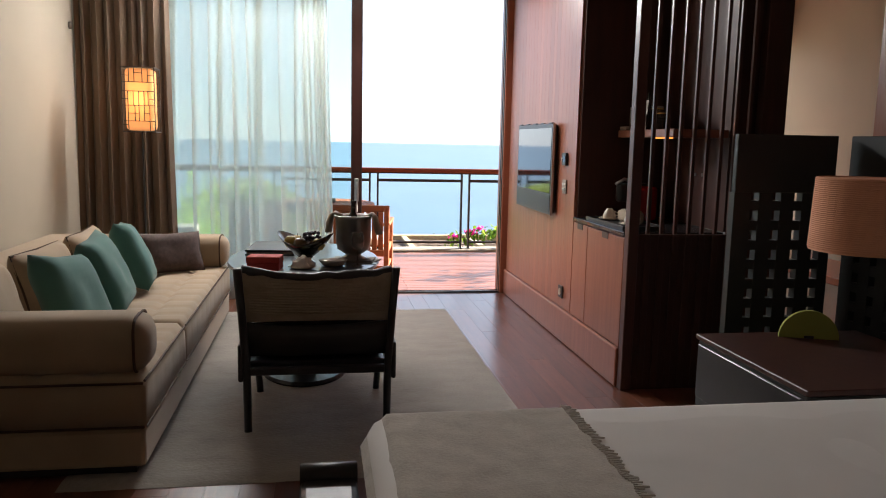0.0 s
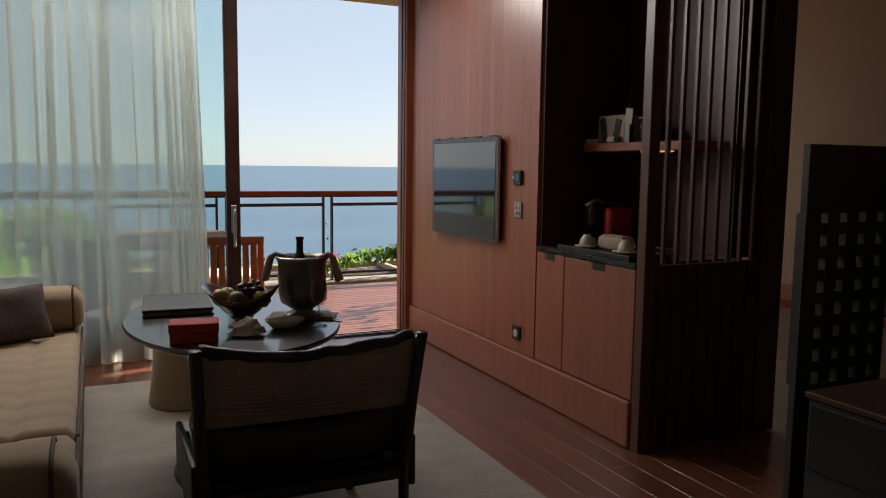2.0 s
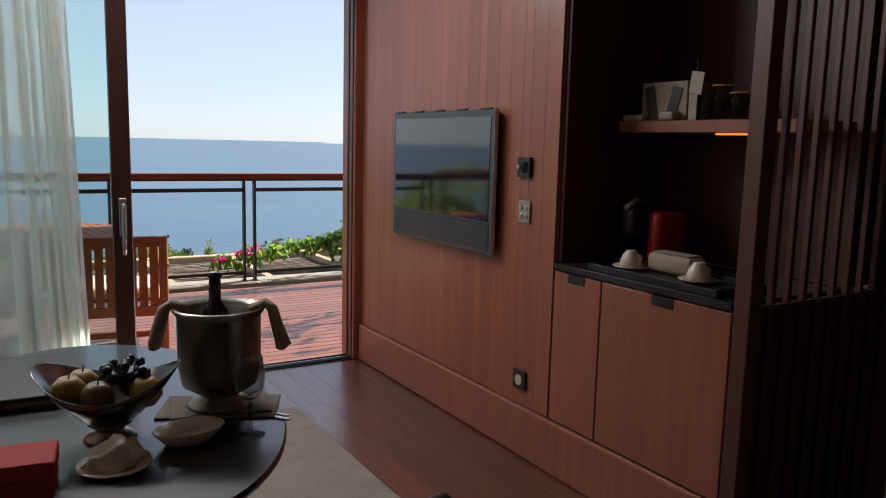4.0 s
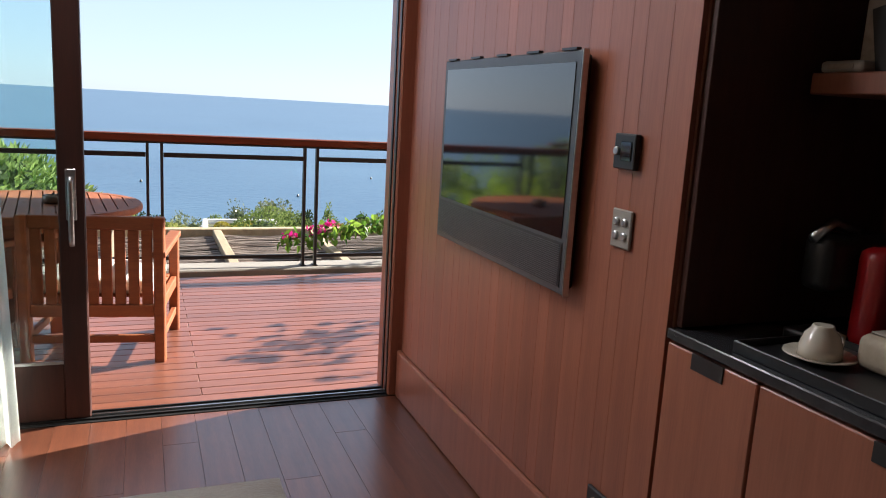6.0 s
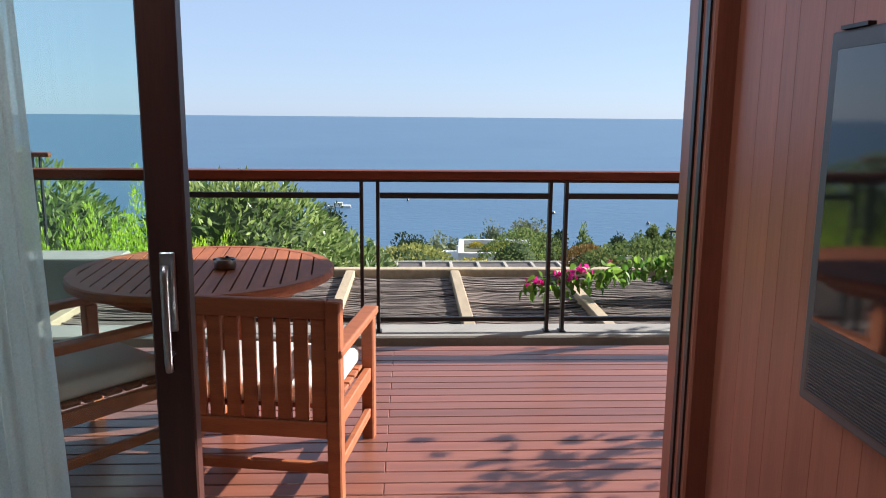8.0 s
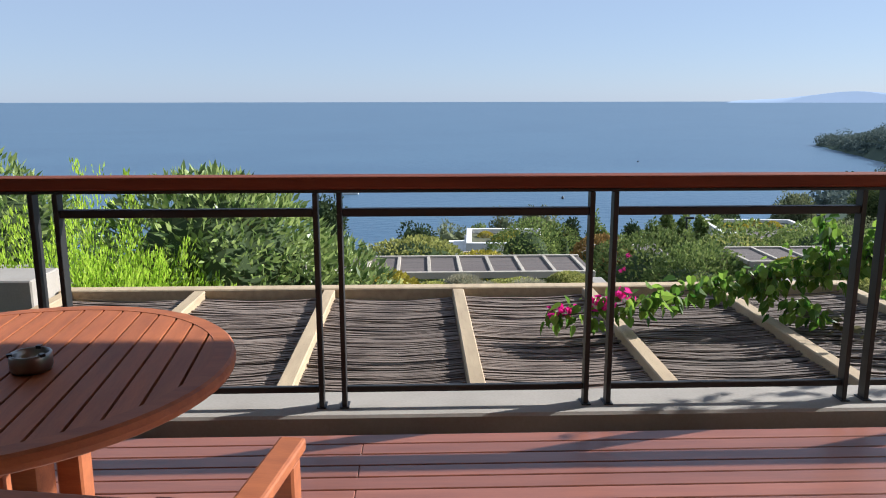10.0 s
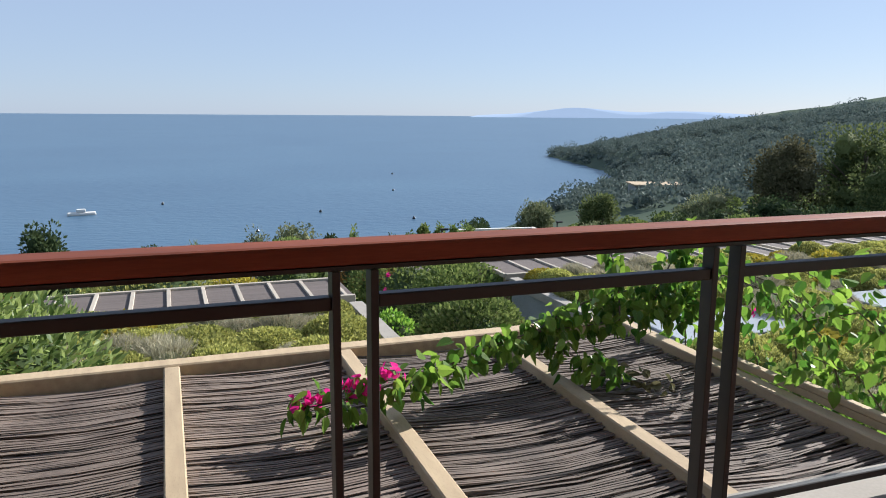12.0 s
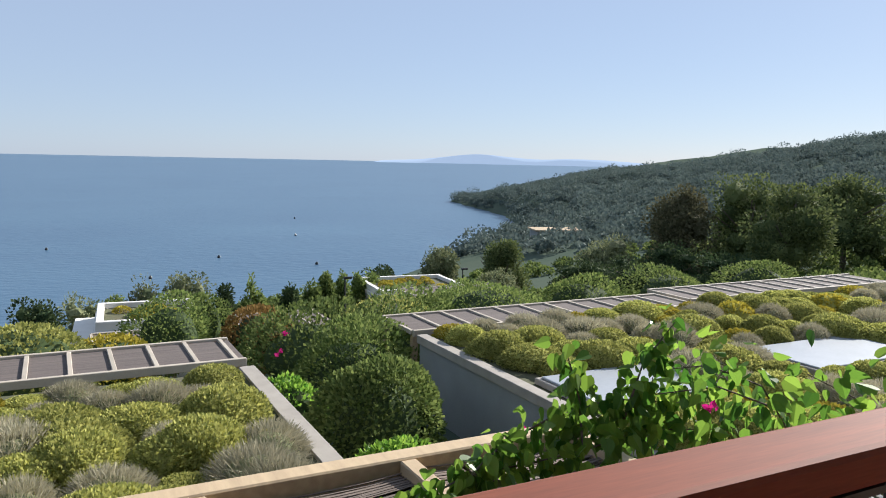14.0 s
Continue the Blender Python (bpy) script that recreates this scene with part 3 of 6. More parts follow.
part("end_post", box(CW - 0.15, CW, -0.012, 0.055, 0.0, 2.856, 0.004), DARKW, cab)
part("end_panel", box(0.064, CW - 0.152, 0.0, 0.028, 0.0, 0.925, 0.002), DARKW, cab)
for i in range(8):
    part("slat", box(0.108 + i * 0.083, 0.128 + i * 0.083, -0.010, 0.012, 0.93, 2.856, 0.002), SLATW, cab)
    part("lower_fillet", box(0.100 + i * 0.083, 0.137 + i * 0.083, -0.012, -0.001, 0.02, 0.92, 0.002), DARKW, cab)
for y0, y1, n0 in ((0.055, 0.664, 0.300), (0.670, CLEN - 0.006, 0.765)):
    d = part("cabinet_door", box(0.0, 0.02, y0, y1, 0.245, 0.898, 0.003), PANELW, cab)
    part("finger_notch", box(-0.003, 0.003, n0, n0 + 0.10, 0.862, 0.899), BLACKP, d)
part("stone_top", box(-0.004, 0.62, 0.056, CLEN - 0.002, 0.906, 0.932, 0.003), STONEB, cab, "polished black stone top")
part("niche_shelf", box(0.27, 0.615, 0.065, CLEN - 0.06, 1.487, 1.535, 0.003), PANELW, cab)
part("shelf_light", box(0.30, 0.335, 0.20, 0.42, 1.479, 1.486), glow_mat("warm_strip_light", (1.0, 0.30, 0.05), 0.35), cab, "small warm strip light")
for zz in (0, 1):
    part("hook", box(0.612, 0.619, 0.34 + zz * 0.09, 0.36 + zz * 0.09, 1.25, 1.27, 0.002), CHROME, cab, "small bright wall fitting")


def cup(x, y, z, tip=False):
    c = thing("coffee_cup", x, y, z, "white porcelain cup turned over on its saucer", "cup", group="coffee cups")
    part("saucer", lathe([(0, 0), (0.04, 0.001), (0.072, 0.012), (0.07, 0.015), (0.04, 0.006), (0, 0.006)], 24), PORC, c, smooth=True)
    prof = [(0.044, 0.008), (0.042, 0.03), (0.034, 0.055), (0.022, 0.068), (0.021, 0.074), (0.017, 0.074), (0, 0.068)]
    part("bowl", lathe(prof, 24), PORC, c, smooth=True)
    part("cup_handle", tube([(0.036, 0, 0.03), (0.06, 0, 0.028), (0.062, 0, 0.045), (0.034, 0, 0.055)], 0.005, 6), PORC, c, smooth=True)


cup(1.94, 5.01, 0.945)
cup(1.95, 4.68, 0.945)
tray = thing("serving_tray", 1.91, 4.86, 0.932, "low black serving tray on the stone top", "tray")
part("tray_base", box(-0.08, 0.17, -0.36, 0.26, 0.0, 0.012, 0.003), BLACKP, tray)
for x0, x1, y0, y1 in ((-0.088, -0.08, -0.368, 0.268), (0.17, 0.178, -0.368, 0.268), (-0.08, 0.17, -0.368, -0.36), (-0.08, 0.17, 0.26, 0.268)):
    part("tray_rim", box(x0, x1, y0, y1, 0.0, 0.026, 0.002), BLACKP, tray)
sb = thing("sachet_box", 2.02, 4.86, 0.945, "cream ceramic sachet dish on the serving tray", "dish")
part("dish_body", box(-0.05, 0.05, -0.12, 0.10, 0.0, 0.075, 0.022, 3), CANE, sb, smooth=True)
part("sachets", box(-0.035, 0.035, -0.10, 0.08, 0.0755, 0.08, 0.002), PAPER, sb)
cm = thing("coffee_machine", 2.16, 5.09, 0.932, "red and black capsule coffee machine in the niche", "coffee machine")
part("machine_body", box(-0.05, 0.13, -0.06, 0.02, 0.0, 0.235, 0.03, 3), REDP, cm, "glossy red side housing", True)
part("brew_head", box(-0.12, 0.10, 0.022, 0.10, 0.12, 0.25, 0.025, 3), BLACKP, cm, smooth=True)
part("drip_tray", box(-0.14, 0.1, 0.022, 0.10, 0.0, 0.03, 0.008, 2), BLACKP, cm)
part("lever", tube([(0.0, 0.06, 0.25), (-0.07, 0.06, 0.275), (-0.13, 0.06, 0.24)], 0.012, 8), CHROME, cm, "chrome lever", True)
part("water_tank", box(0.10, 0.20, 0.03, 0.10, 0.02, 0.22, 0.02, 2), GLASS, cm)
SHZ = 1.535
gift = thing("patterned_box", 2.16, 5.06, SHZ, "cream box with dark diagonal pattern on the niche shelf", "box")
part("carton", box(-0.05, 0.08, -0.13, 0.11, 0, 0.155, 0.003), PAPER, gift)
for q, a_ in ((-0.05, 32), (0.03, -26)):
    part("ribbon", box(-0.054, -0.051, q - 0.02, q + 0.03, 0.0, 0.15), BLACKP, gift, m=pose(0, 0, 0, a_ * 0.5, 0, 0))
for x, y, w_, h_ in ((2.10, 5.18, 0.11, 0.025), (2.09, 4.99, 0.07, 0.035)):
    sp_ = thing("snack_packet", x, y, SHZ, "small beige snack packet on the niche shelf", "packet", group="snack packets")
    part("wrapper", box(-0.03, 0.03, -w_ / 2, w_ / 2, 0, h_, 0.008, 2), PLASTICW, sp_, smooth=True)
    part("packet_label", box(-0.032, -0.0303, -w_ * 0.3, w_ * 0.3, h_ * 0.3, h_ * 0.7), PAPER, sp_)
tagb = thing("shelf_bottle", 2.12, 4.895, SHZ, "slim dark bottle with a pale hanging tag", "bottle")
part("flask", lathe([(0, 0), (0.02, 0), (0.021, 0.13), (0.008, 0.165), (0.008, 0.235), (0, 0.236)], 16), DKGLASS, tagb, smooth=True)
part("paper_tag", box(-0.028, -0.024, -0.032, 0.030, 0.10, 0.185, 0.001), PLASTICW, tagb, "pale folded paper tag", m=pose(0, 0, 0, 8, 0, 0))
part("paper_sleeve", box(-0.027, -0.0235, -0.028, 0.012, 0.0, 0.10, 0.001), PLASTICW, tagb)
for y, h_, lab in ((4.78, 0.13, "tall amber glass tumbler on the niche shelf"), (4.70, 0.10, "short amber glass tumbler on the niche shelf")):
    gl_ = thing("shelf_glass", 2.13, y, SHZ, lab, "glass", group="shelf glasses")
    part("tumbler", lathe([(0, 0), (0.030, 0), (0.038, h_), (0.035, h_), (0.027, 0.008), (0, 0.008)], 20), SMOKE, gl_, smooth=True)
    part("rim_band", lathe([(0.0382, h_ - 0.006), (0.0392, h_ - 0.003), (0.0382, h_)], 20), AMBER, gl_)

# ---- television and switches ----
tv = thing("television", RX, 6.226, 0.908, "wide black flat television with speaker grille below its screen", "television")
part("housing", box(-0.031, -0.004, -0.485, 0.485, 0.01, 0.668, 0.008, 2), BLACKP, tv)
part("bezel", box(-0.046, -0.032, -0.503, 0.503, -0.005, 0.677, 0.006, 2), GREYP, tv)
part("screen", box(-0.0485, -0.0462, -0.472, 0.472, 0.155, 0.645, 0.001), SCREEN, tv, "glossy dark screen")
grille = part("speaker_grille", box(-0.0485, -0.0462, -0.48, 0.48, 0.015, 0.145, 0.001), BLACKP, tv)
for i in range(20):
    part("grille_bar", box(-0.0508, -0.0487, -0.47, 0.47, 0.02 + i * 0.006, 0.0225 + i * 0.006), GREYP, grille)
part("edge_trim", box(-0.05, -0.03, -0.509, -0.5035, -0.005, 0.679, 0.002), CHROME, tv, "silver edge strip")
for i in range(5):
    part("top_clip", box(-0.049, -0.034, -0.43 + i * 0.215 - 0.04, -0.43 + i * 0.215 + 0.04, 0.6772, 0.684), BLACKP, tv)
part("wall_mount", box(-0.0038, 0.0, -0.25, 0.25, 0.2, 0.55), BLACKP, tv)
th = thing("thermostat", RX - 0.001, 5.535, 1.282, "small black room thermostat on the panelled wall", "thermostat")
part("plate", box(-0.018, 0.0, -0.045, 0.045, 0.0, 0.09, 0.004, 2), BLACKP, th)
part("dial_window", box(-0.0205, -0.0182, -0.032, 0.012, 0.022, 0.07, 0.001), SCREEN, th, "glossy dark display window")
part("dial_knob", lathe([(0, 0), (0.011, 0), (0.011, 0.006), (0.008, 0.008), (0, 0.008)], 14), CHROME, th, m=pose(-0.018, 0.028, 0.045, 0, -90, 0))
sw = thing("light_switch", RX - 0.001, 5.53, 1.08, "bronze-grey light switch with four round buttons", "switch")
part("plate", box(-0.009, 0.0, -0.042, 0.042, 0.0, 0.10, 0.003), PLASTICW, sw)
for by in (-0.018, 0.018):
    for bz in (0.032, 0.068):
        part("button", lathe([(0, 0), (0.011, 0), (0.011, 0.005), (0.008, 0.007), (0, 0.007)], 12), CHROME, sw, m=pose(-0.009, by, bz, 0, -90, 0))
sk = thing("wall_socket", RX - 0.001, 5.515, 0.318, "black wall socket low on the panelled wall", "socket")
part("plate", box(-0.012, 0.0, -0.045, 0.045, 0.0, 0.09, 0.003), BLACKP, sk)
part("socket_face", lathe([(0, 0), (0.025, 0), (0.025, 0.004), (0.02, 0.001), (0, 0.001)], 16), PORC, sk, m=pose(-0.012, 0, 0.045, 0, -90, 0))

# ---- sofa ----
SX0, SX1, SY0, SY1 = LX, -0.665, 3.43, 6.37
sofa = thing("sofa", 0, 0, 0, "long beige linen sofa with tufted seat and dark brown piping", "sofa")
part("plinth", box(SX0 + 0.02, SX1 - 0.05, SY0 + 0.05, SY1 - 0.05, 0.012, 0.06), BLACKW, sofa, "dark recessed plinth")
part("base", box(SX0 + 0.01, SX1, SY0, SY1, 0.055, 0.225, 0.018, 2), LINEN, sofa)


def tufted(x0, x1, y0, y1, z0, z1, nx, ny):
    bm = bmesh.new()
    gx, gy = nx * 6, ny * 6
    top = []
    for i in range(gx + 1):
        row = []
        for j in range(gy + 1):
            u, v = i / gx, j / gy
            px, py = abs((u * nx) % 1 - 0.5) * 2, abs((v * ny) % 1 - 0.5) * 2
            e = min(u * (x1 - x0), (1 - u) * (x1 - x0), v * (y1 - y0), (1 - v) * (y1 - y0))
            z = z1 - 0.03 * max(0, 1 - e / 0.035) ** 2 - 0.016 * max(px ** 6, 0.55 * py ** 6) - 0.012 * (px * py) ** 4
            row.append(bm.verts.new((x0 + u * (x1 - x0), y0 + v * (y1 - y0), z)))
        top.append(row)
    for i in range(gx):
        for j in range(gy):
            bm.faces.new((top[i][j], top[i + 1][j], top[i + 1][j + 1], top[i][j + 1]))
    rim = [top[i][0] for i in range(gx)] + [top[gx][j] for j in range(gy)] + [top[i][gy] for i in range(gx, 0, -1)] + [top[0][j] for j in range(gy, 0, -1)]
    low = [bm.verts.new((v.co.x, v.co.y, z0)) for v in rim]
    for k in range(len(rim)):
        j = (k + 1) % len(rim)
        bm.faces.new((rim[k], low[k], low[j], rim[j]))
    bm.faces.new(low)
    bmesh.ops.recalc_face_normals(bm, faces=bm.faces[:])
    return bm


for y0, y1 in ((SY0, 4.38), (4.386, SY1)):
    s = part("seat_cushion", tufted(SX0 + 0.01, SX1 + 0.005, y0, y1, 0.228, 0.455, 6, max(5, int((y1 - y0) / 0.17))), LINEN, sofa, smooth=True)
    part("piping", tube([(SX1 + 0.004, y0 + 0.01, 0.428), (SX1 + 0.004, y1 - 0.01, 0.428)], 0.006, 6), PIPING, s)
    part("piping", tube([(SX1 + 0.006, y0 + 0.005, 0.232), (SX1 + 0.006, y1 - 0.005, 0.232)], 0.006, 6), PIPING, s)
part("piping", tube([(SX0 + 0.02, SY0 - 0.004, 0.232), (SX1, SY0 - 0.004, 0.232)], 0.006, 6), PIPING, sofa)
part("piping", tube([(SX0 + 0.02, SY0 - 0.003, 0.42), (SX1, SY0 - 0.003, 0.42)], 0.006, 6), PIPING, sofa)
for y0, y1 in ((SY0, SY0 + 0.27), (SY1 - 0.27, SY1)):
    a = part("armrest", box(SX0 + 0.02, SX1 + 0.02, y0, y1, 0.44, 0.69, 0.09, 5), LINEN, sofa, smooth=True)
    ring = []
    for k in range(29):
        t = 2 * math.pi * k / 28
        cx, cz = (y1 - y0) / 2 - 0.004, 0.125 - 0.004
        sgn = lambda q: (abs(q) ** 0.55) * (1 if q >= 0 else -1)
        ring.append((SX1 - 0.035, (y0 + y1) / 2 + cx * sgn(math.cos(t)), 0.565 + cz * sgn(math.sin(t))))
    part("piping", tube(ring, 0.006, 6), PIPING, a)
part("backrest", box(SX0 + 0.01, SX0 + 0.30, SY0 + 0.2, SY1 - 0.2, 0.44, 0.71, 0.07, 4), LINEN, sofa, smooth=True)


def cushion(name, x, y, z, w, h, d, rx, rz, material, label, pipe=False, rl=0.0):
    c = thing(name, x, y, z, label, "cushion", group="sofa cushions")
    o = part("cover", pillow(w, h, d), material, c, smooth=True, m=pose(0, 0, 0, rx, rl, rz))
    if pipe:
        e = [(-w / 2 * 0.97, 0, -h / 2 * 0.97), (-w / 2 * 0.94, 0, 0), (-w / 2 * 0.97, 0, h / 2 * 0.97), (0, 0, h / 2 * 0.94), (w / 2 * 0.97, 0, h / 2 * 0.97), (w / 2 * 0.94, 0, 0), (w / 2 * 0.97, 0, -h / 2 * 0.97)]
        part("piping", tube(e, 0.006, 6), PIPING, o)


for y, r in ((3.95, 3), (4.75, -3), (5.55, 2)):
    cushion("back_cushion", -1.46, y, 0.60, 0.66, 0.42, 0.18, -16, 90 + r, LINEN, "large beige linen back cushion with dark piping", True)
for x, y, z, r, rl in ((-1.10, 4.02, 0.655, -12, 8), (-1.11, 4.62, 0.67, 4, -4), (-1.12, 5.28, 0.675, 9, 5)):
    cushion("throw_cushion", x, y, z, 0.46, 0.46, 0.17, -24, 90 + r, TEAL, "plump teal green cotton cushion leaning on the sofa back", rl=rl)
cushion("lumbar_cushion", -1.02, 5.94, 0.595, 0.46, 0.30, 0.13, -22, 28, BROWNF, "dark brown checked lumbar cushion against the sofa arm")

# ---- rug ----
rb = bmesh.new()
n1, n2 = 44, 70
gv = [[rb.verts.new((-1.0 + 2.115 * i / n1 + 0.006 * noise.noise(Vector((i, j * 0.3, 2))), 3.34 + 3.24 * j / n2, 0.014 + 0.003 * noise.noise(Vector((i * 0.6, j * 0.6, 0))) - (0.012 if i in (0, n1) or j in (0, n2) else 0))) for j in range(n2 + 1)] for i in range(n1 + 1)]
for i in range(n1):
    for j in range(n2):
        rb.faces.new((gv[i][j], gv[i + 1][j], gv[i + 1][j + 1], gv[i][j + 1]))
tagged(part("rug", rb, RUG, None, "", True), "pale grey-beige wool rug under sofa and table", "rug")

# ---- oval table with its things ----
TX, TY, TZ = -0.04, 4.90, 0.715
table = thing("dining_table", TX, TY, 0.014, "oval black lacquered table on a dark pedestal", "table")
part("tabletop", lathe([(0, 0.675), (0.97, 0.675), (0.995, 0.683), (1.0, 0.691), (0.99, 0.701), (0, 0.701)], 64, sx=0.45, sy=0.70), TABLEM, table)
part("pedestal", box(-0.075, 0.075, -0.075, 0.075, 0.041, 0.66, 0.006, 2), BLACKW, table)
part("top_plate", box(-0.16, 0.16, -0.22, 0.22, 0.6605, 0.6745, 0.004), BLACKW, table)
part("foot_plate", lathe([(0, 0), (0.99, 0), (1.0, 0.01), (0.96, 0.025), (0.2, 0.04), (0, 0.04)], 40, sx=0.26, sy=0.36), BLACKW, table)
pouf = thing("pouf", -0.115, 6.02, 0.014, "pale beige upholstered drum pouf beside the table", "pouf")
part("drum", lathe([(0.0, 0), (0.21, 0), (0.215, 0.02), (0.19, 0.22), (0.18, 0.42), (0.16, 0.45), (0, 0.455)], 32), LINEN, pouf, smooth=True)
part("seam", lathe([(0.178, 0.418), (0.184, 0.424), (0.178, 0.43)], 32), PIPING, pouf)
menu = thing("menu_folder", -0.24, 5.20, TZ, "black leather menu folder lying closed on the table", "folder", rz=-4)
part("cover", box(-0.15, 0.15, -0.21, 0.21, 0.022, 0.034, 0.003), LEATHER, menu)
part("pages", box(-0.14, 0.14, -0.2, 0.2, 0.008, 0.0215), PAPER, menu)
part("back_cover", box(-0.15, 0.15, -0.21, 0.21, 0.0, 0.0075, 0.002), LEATHER, menu)
rbx = thing("red_box", -0.247, 4.495, TZ, "flat red lidded card box on the table", "box", rz=-8)
part("box_body", box(-0.088, 0.088, -0.058, 0.058, 0, 0.055, 0.003), REDC, rbx)
part("lid", box(-0.091, 0.091, -0.061, 0.061, 0.04, 0.075, 0.003), REDC, rbx)
bowl = thing("fruit_bowl", -0.03, 4.70, TZ, "boat-shaped silver fruit bowl on a low foot", "bowl", rz=-22)
part("foot", lathe([(0.06, 0), (0.055, 0.008), (0.03, 0.02), (0.035, 0.03), (0.05, 0.038)], 24), SILVER, bowl, smooth=True)
bb = bmesh.new()
rings = []
for s, prof in ((0, [(0.042, 0.035), (0.078, 0.06), (0.125, 0.105), (0.165, 0.152)]), (1, [(0.160, 0.150), (0.119, 0.107), (0.072, 0.066), (0.02, 0.045)])):
    for r, z in prof:
        rings.append([bb.verts.new((r * 1.0 * math.cos(a), r * 0.78 * math.sin(a), z + 0.035 * (r / 0.178) ** 2 * math.cos(2 * a))) for a in (2 * math.pi * i / 36 for i in range(36))])
for a, b in zip(rings, rings[1:]):
    for i in range(36):
        bb.faces.new((a[i], a[(i + 1) % 36], b[(i + 1) % 36], b[i]))
part("dish", bb, DKSILVER, bowl, smooth=True)
for i, (x, y, z, mm, lab) in enumerate(((-0.085, 0.0, 0.135, FRUITY, "yellow pear"), (-0.03, -0.055, 0.13, FRUITR, "red apple"), (-0.05, 0.06, 0.13, FRUITY, "yellow pear"), (0.06, 0.03, 0.13, FRUITR, "red apple"), (0.075, -0.04, 0.125, FRUITY, "yellow peach"))):
    f = thing("fruit", -0.03 + x, 4.70 + y, TZ + z - 0.045, lab + " lying in the silver bowl", "fruit", group="fruit in the bowl")
    part("flesh", lathe([(0, 0), (0.022, 0.003), (0.038, 0.025), (0.036, 0.05), (0.02, 0.068), (0.006, 0.066), (0, 0.062)], 16), mm, f, smooth=True)
    part("stalk", tube([(0, 0, 0.06), (0.004, 0, 0.082)], 0.002, 5), BARK, f)
gr = thing("grape_bunch", -0.015, 4.70, TZ + 0.135, "bunch of dark grapes heaped on the fruit", "grapes", kind="stuff")
gb = bmesh.new()
rg = random.Random(4)
for i in range(46):
    bmesh.ops.create_icosphere(gb, subdivisions=1, radius=0.0125, matrix=Matrix.Translation((0.02 + rg.uniform(-0.045, 0.045), rg.uniform(-0.035, 0.035), rg.uniform(0.0, 0.045))))
part("grapes", gb, GRAPE, gr, smooth=True)
bk = thing("ice_bucket", 0.25, 4.785, TZ + 0.012, "silver ice bucket with bottle and draped napkin on the table", "ice bucket")
part("pail", lathe([(0, 0.03), (0.05, 0.03), (0.095, 0.06), (0.105, 0.11), (0.106, 0.24), (0.118, 0.258), (0.112, 0.264), (0.098, 0.24), (0.096, 0.1), (0, 0.07)], 36), SILVER, bk, smooth=True)
part("stem_foot", lathe([(0, 0), (0.085, 0), (0.08, 0.008), (0.045, 0.02), (0.05, 0.03), (0, 0.03)], 36), SILVER, bk, smooth=True)

bot = part("bottle", lathe([(0, 0.08), (0.038, 0.08), (0.04, 0.2), (0.036, 0.24), (0.016, 0.275), (0.015, 0.33), (0.018, 0.332), (0.018, 0.345), (0, 0.346)], 20), DKGLASS, bk, "dark wine bottle", True, m=pose(-0.01, 0.02, 0.0, -4, 2, 0))
for s in (-1, 1):
    fold = tube([(s * 0.08, 0, 0.258), (s * 0.118, 0.003, 0.272), (s * 0.136, 0.0, 0.255), (s * 0.150, -0.004, 0.21), (s * 0.165, 0.004, 0.155)], 0.010, 12, taper=1.7)
    for v in fold.verts:
        v.co.y *= 2.4
        v.co += 0.007 * Vector((noise.noise(v.co * 38), noise.noise(v.co * 33 + Vector((3, 0, 0))), 0))
    part("napkin", fold, CANE, bk, "rolled tan cloth napkin", True, m=pose(0, 0, 0, 0, 0, -24))
for k_, (a0, w0) in enumerate(((-24, 0.15), (-12, 0.125))):
    cl = box(-w0, w0, -0.085, 0.085, 0.0005 + 0.006 * k_, 0.006 + 0.006 * k_, 0.002)
    part("under_cloth", cl, GREYF, bk, "folded taupe cloth", m=pose(0, 0, -0.012, 0, 0, a0))
gob = thing("goblet", 0.265, 4.57, TZ, "stemmed clear wine glass on the table", "glass")
part("glass_bowl", lathe([(0.0, 0.09), (0.02, 0.093), (0.034, 0.115), (0.036, 0.15), (0.03, 0.195), (0.0285, 0.195), (0.034, 0.15), (0.032, 0.118), (0.0, 0.097)], 24), SMOKE, gob, smooth=True)
part("stem", lathe([(0.036, 0), (0.034, 0.003), (0.006, 0.01), (0.0045, 0.05), (0.006, 0.09), (0, 0.092)], 20), SMOKE, gob, smooth=True)
ds = thing("side_dish", 0.128, 4.595, TZ, "shallow cream oval dish on the table", "dish", rz=10)
part("dish_body", lathe([(0, 0), (0.05, 0), (0.06, 0.006), (0.085, 0.034), (0.082, 0.036), (0.055, 0.012), (0, 0.01)], 32, sx=1.0, sy=0.7), PORC, ds, smooth=True)
nk = thing("folded_napkin", -0.045, 4.52, TZ, "small crumpled white napkin on a saucer", "napkin")
part("saucer", lathe([(0, 0), (0.05, 0.001), (0.078, 0.01), (0.075, 0.013), (0.04, 0.006), (0, 0.006)], 24), PORC, nk, smooth=True)
nb = blob(0.055, 0.045, 0.05, 5, 3, True, 0.6)
part("cloth", nb, WHITEF, nk, smooth=True, m=pose(0, 0, 0.012))
ct = thing("cutlery", 0.33, 4.69, TZ, "steel knife and fork beside the ice bucket", "cutlery", rz=-55)
part("knife", box(-0.09, 0.09, -0.008, 0.004, 0, 0.004, 0.001), CHROME, ct)
part("fork", box(-0.09, 0.07, 0.014, 0.024, 0, 0.004, 0.001), CHROME, ct)

# ---- armchair with cane back ----
ac = thing("armchair", 0.045, 3.87, 0.014, "dark wooden armchair with curved cane back and black cushions", "armchair")
ac.scale = (1.05, 1.0, 0.985)


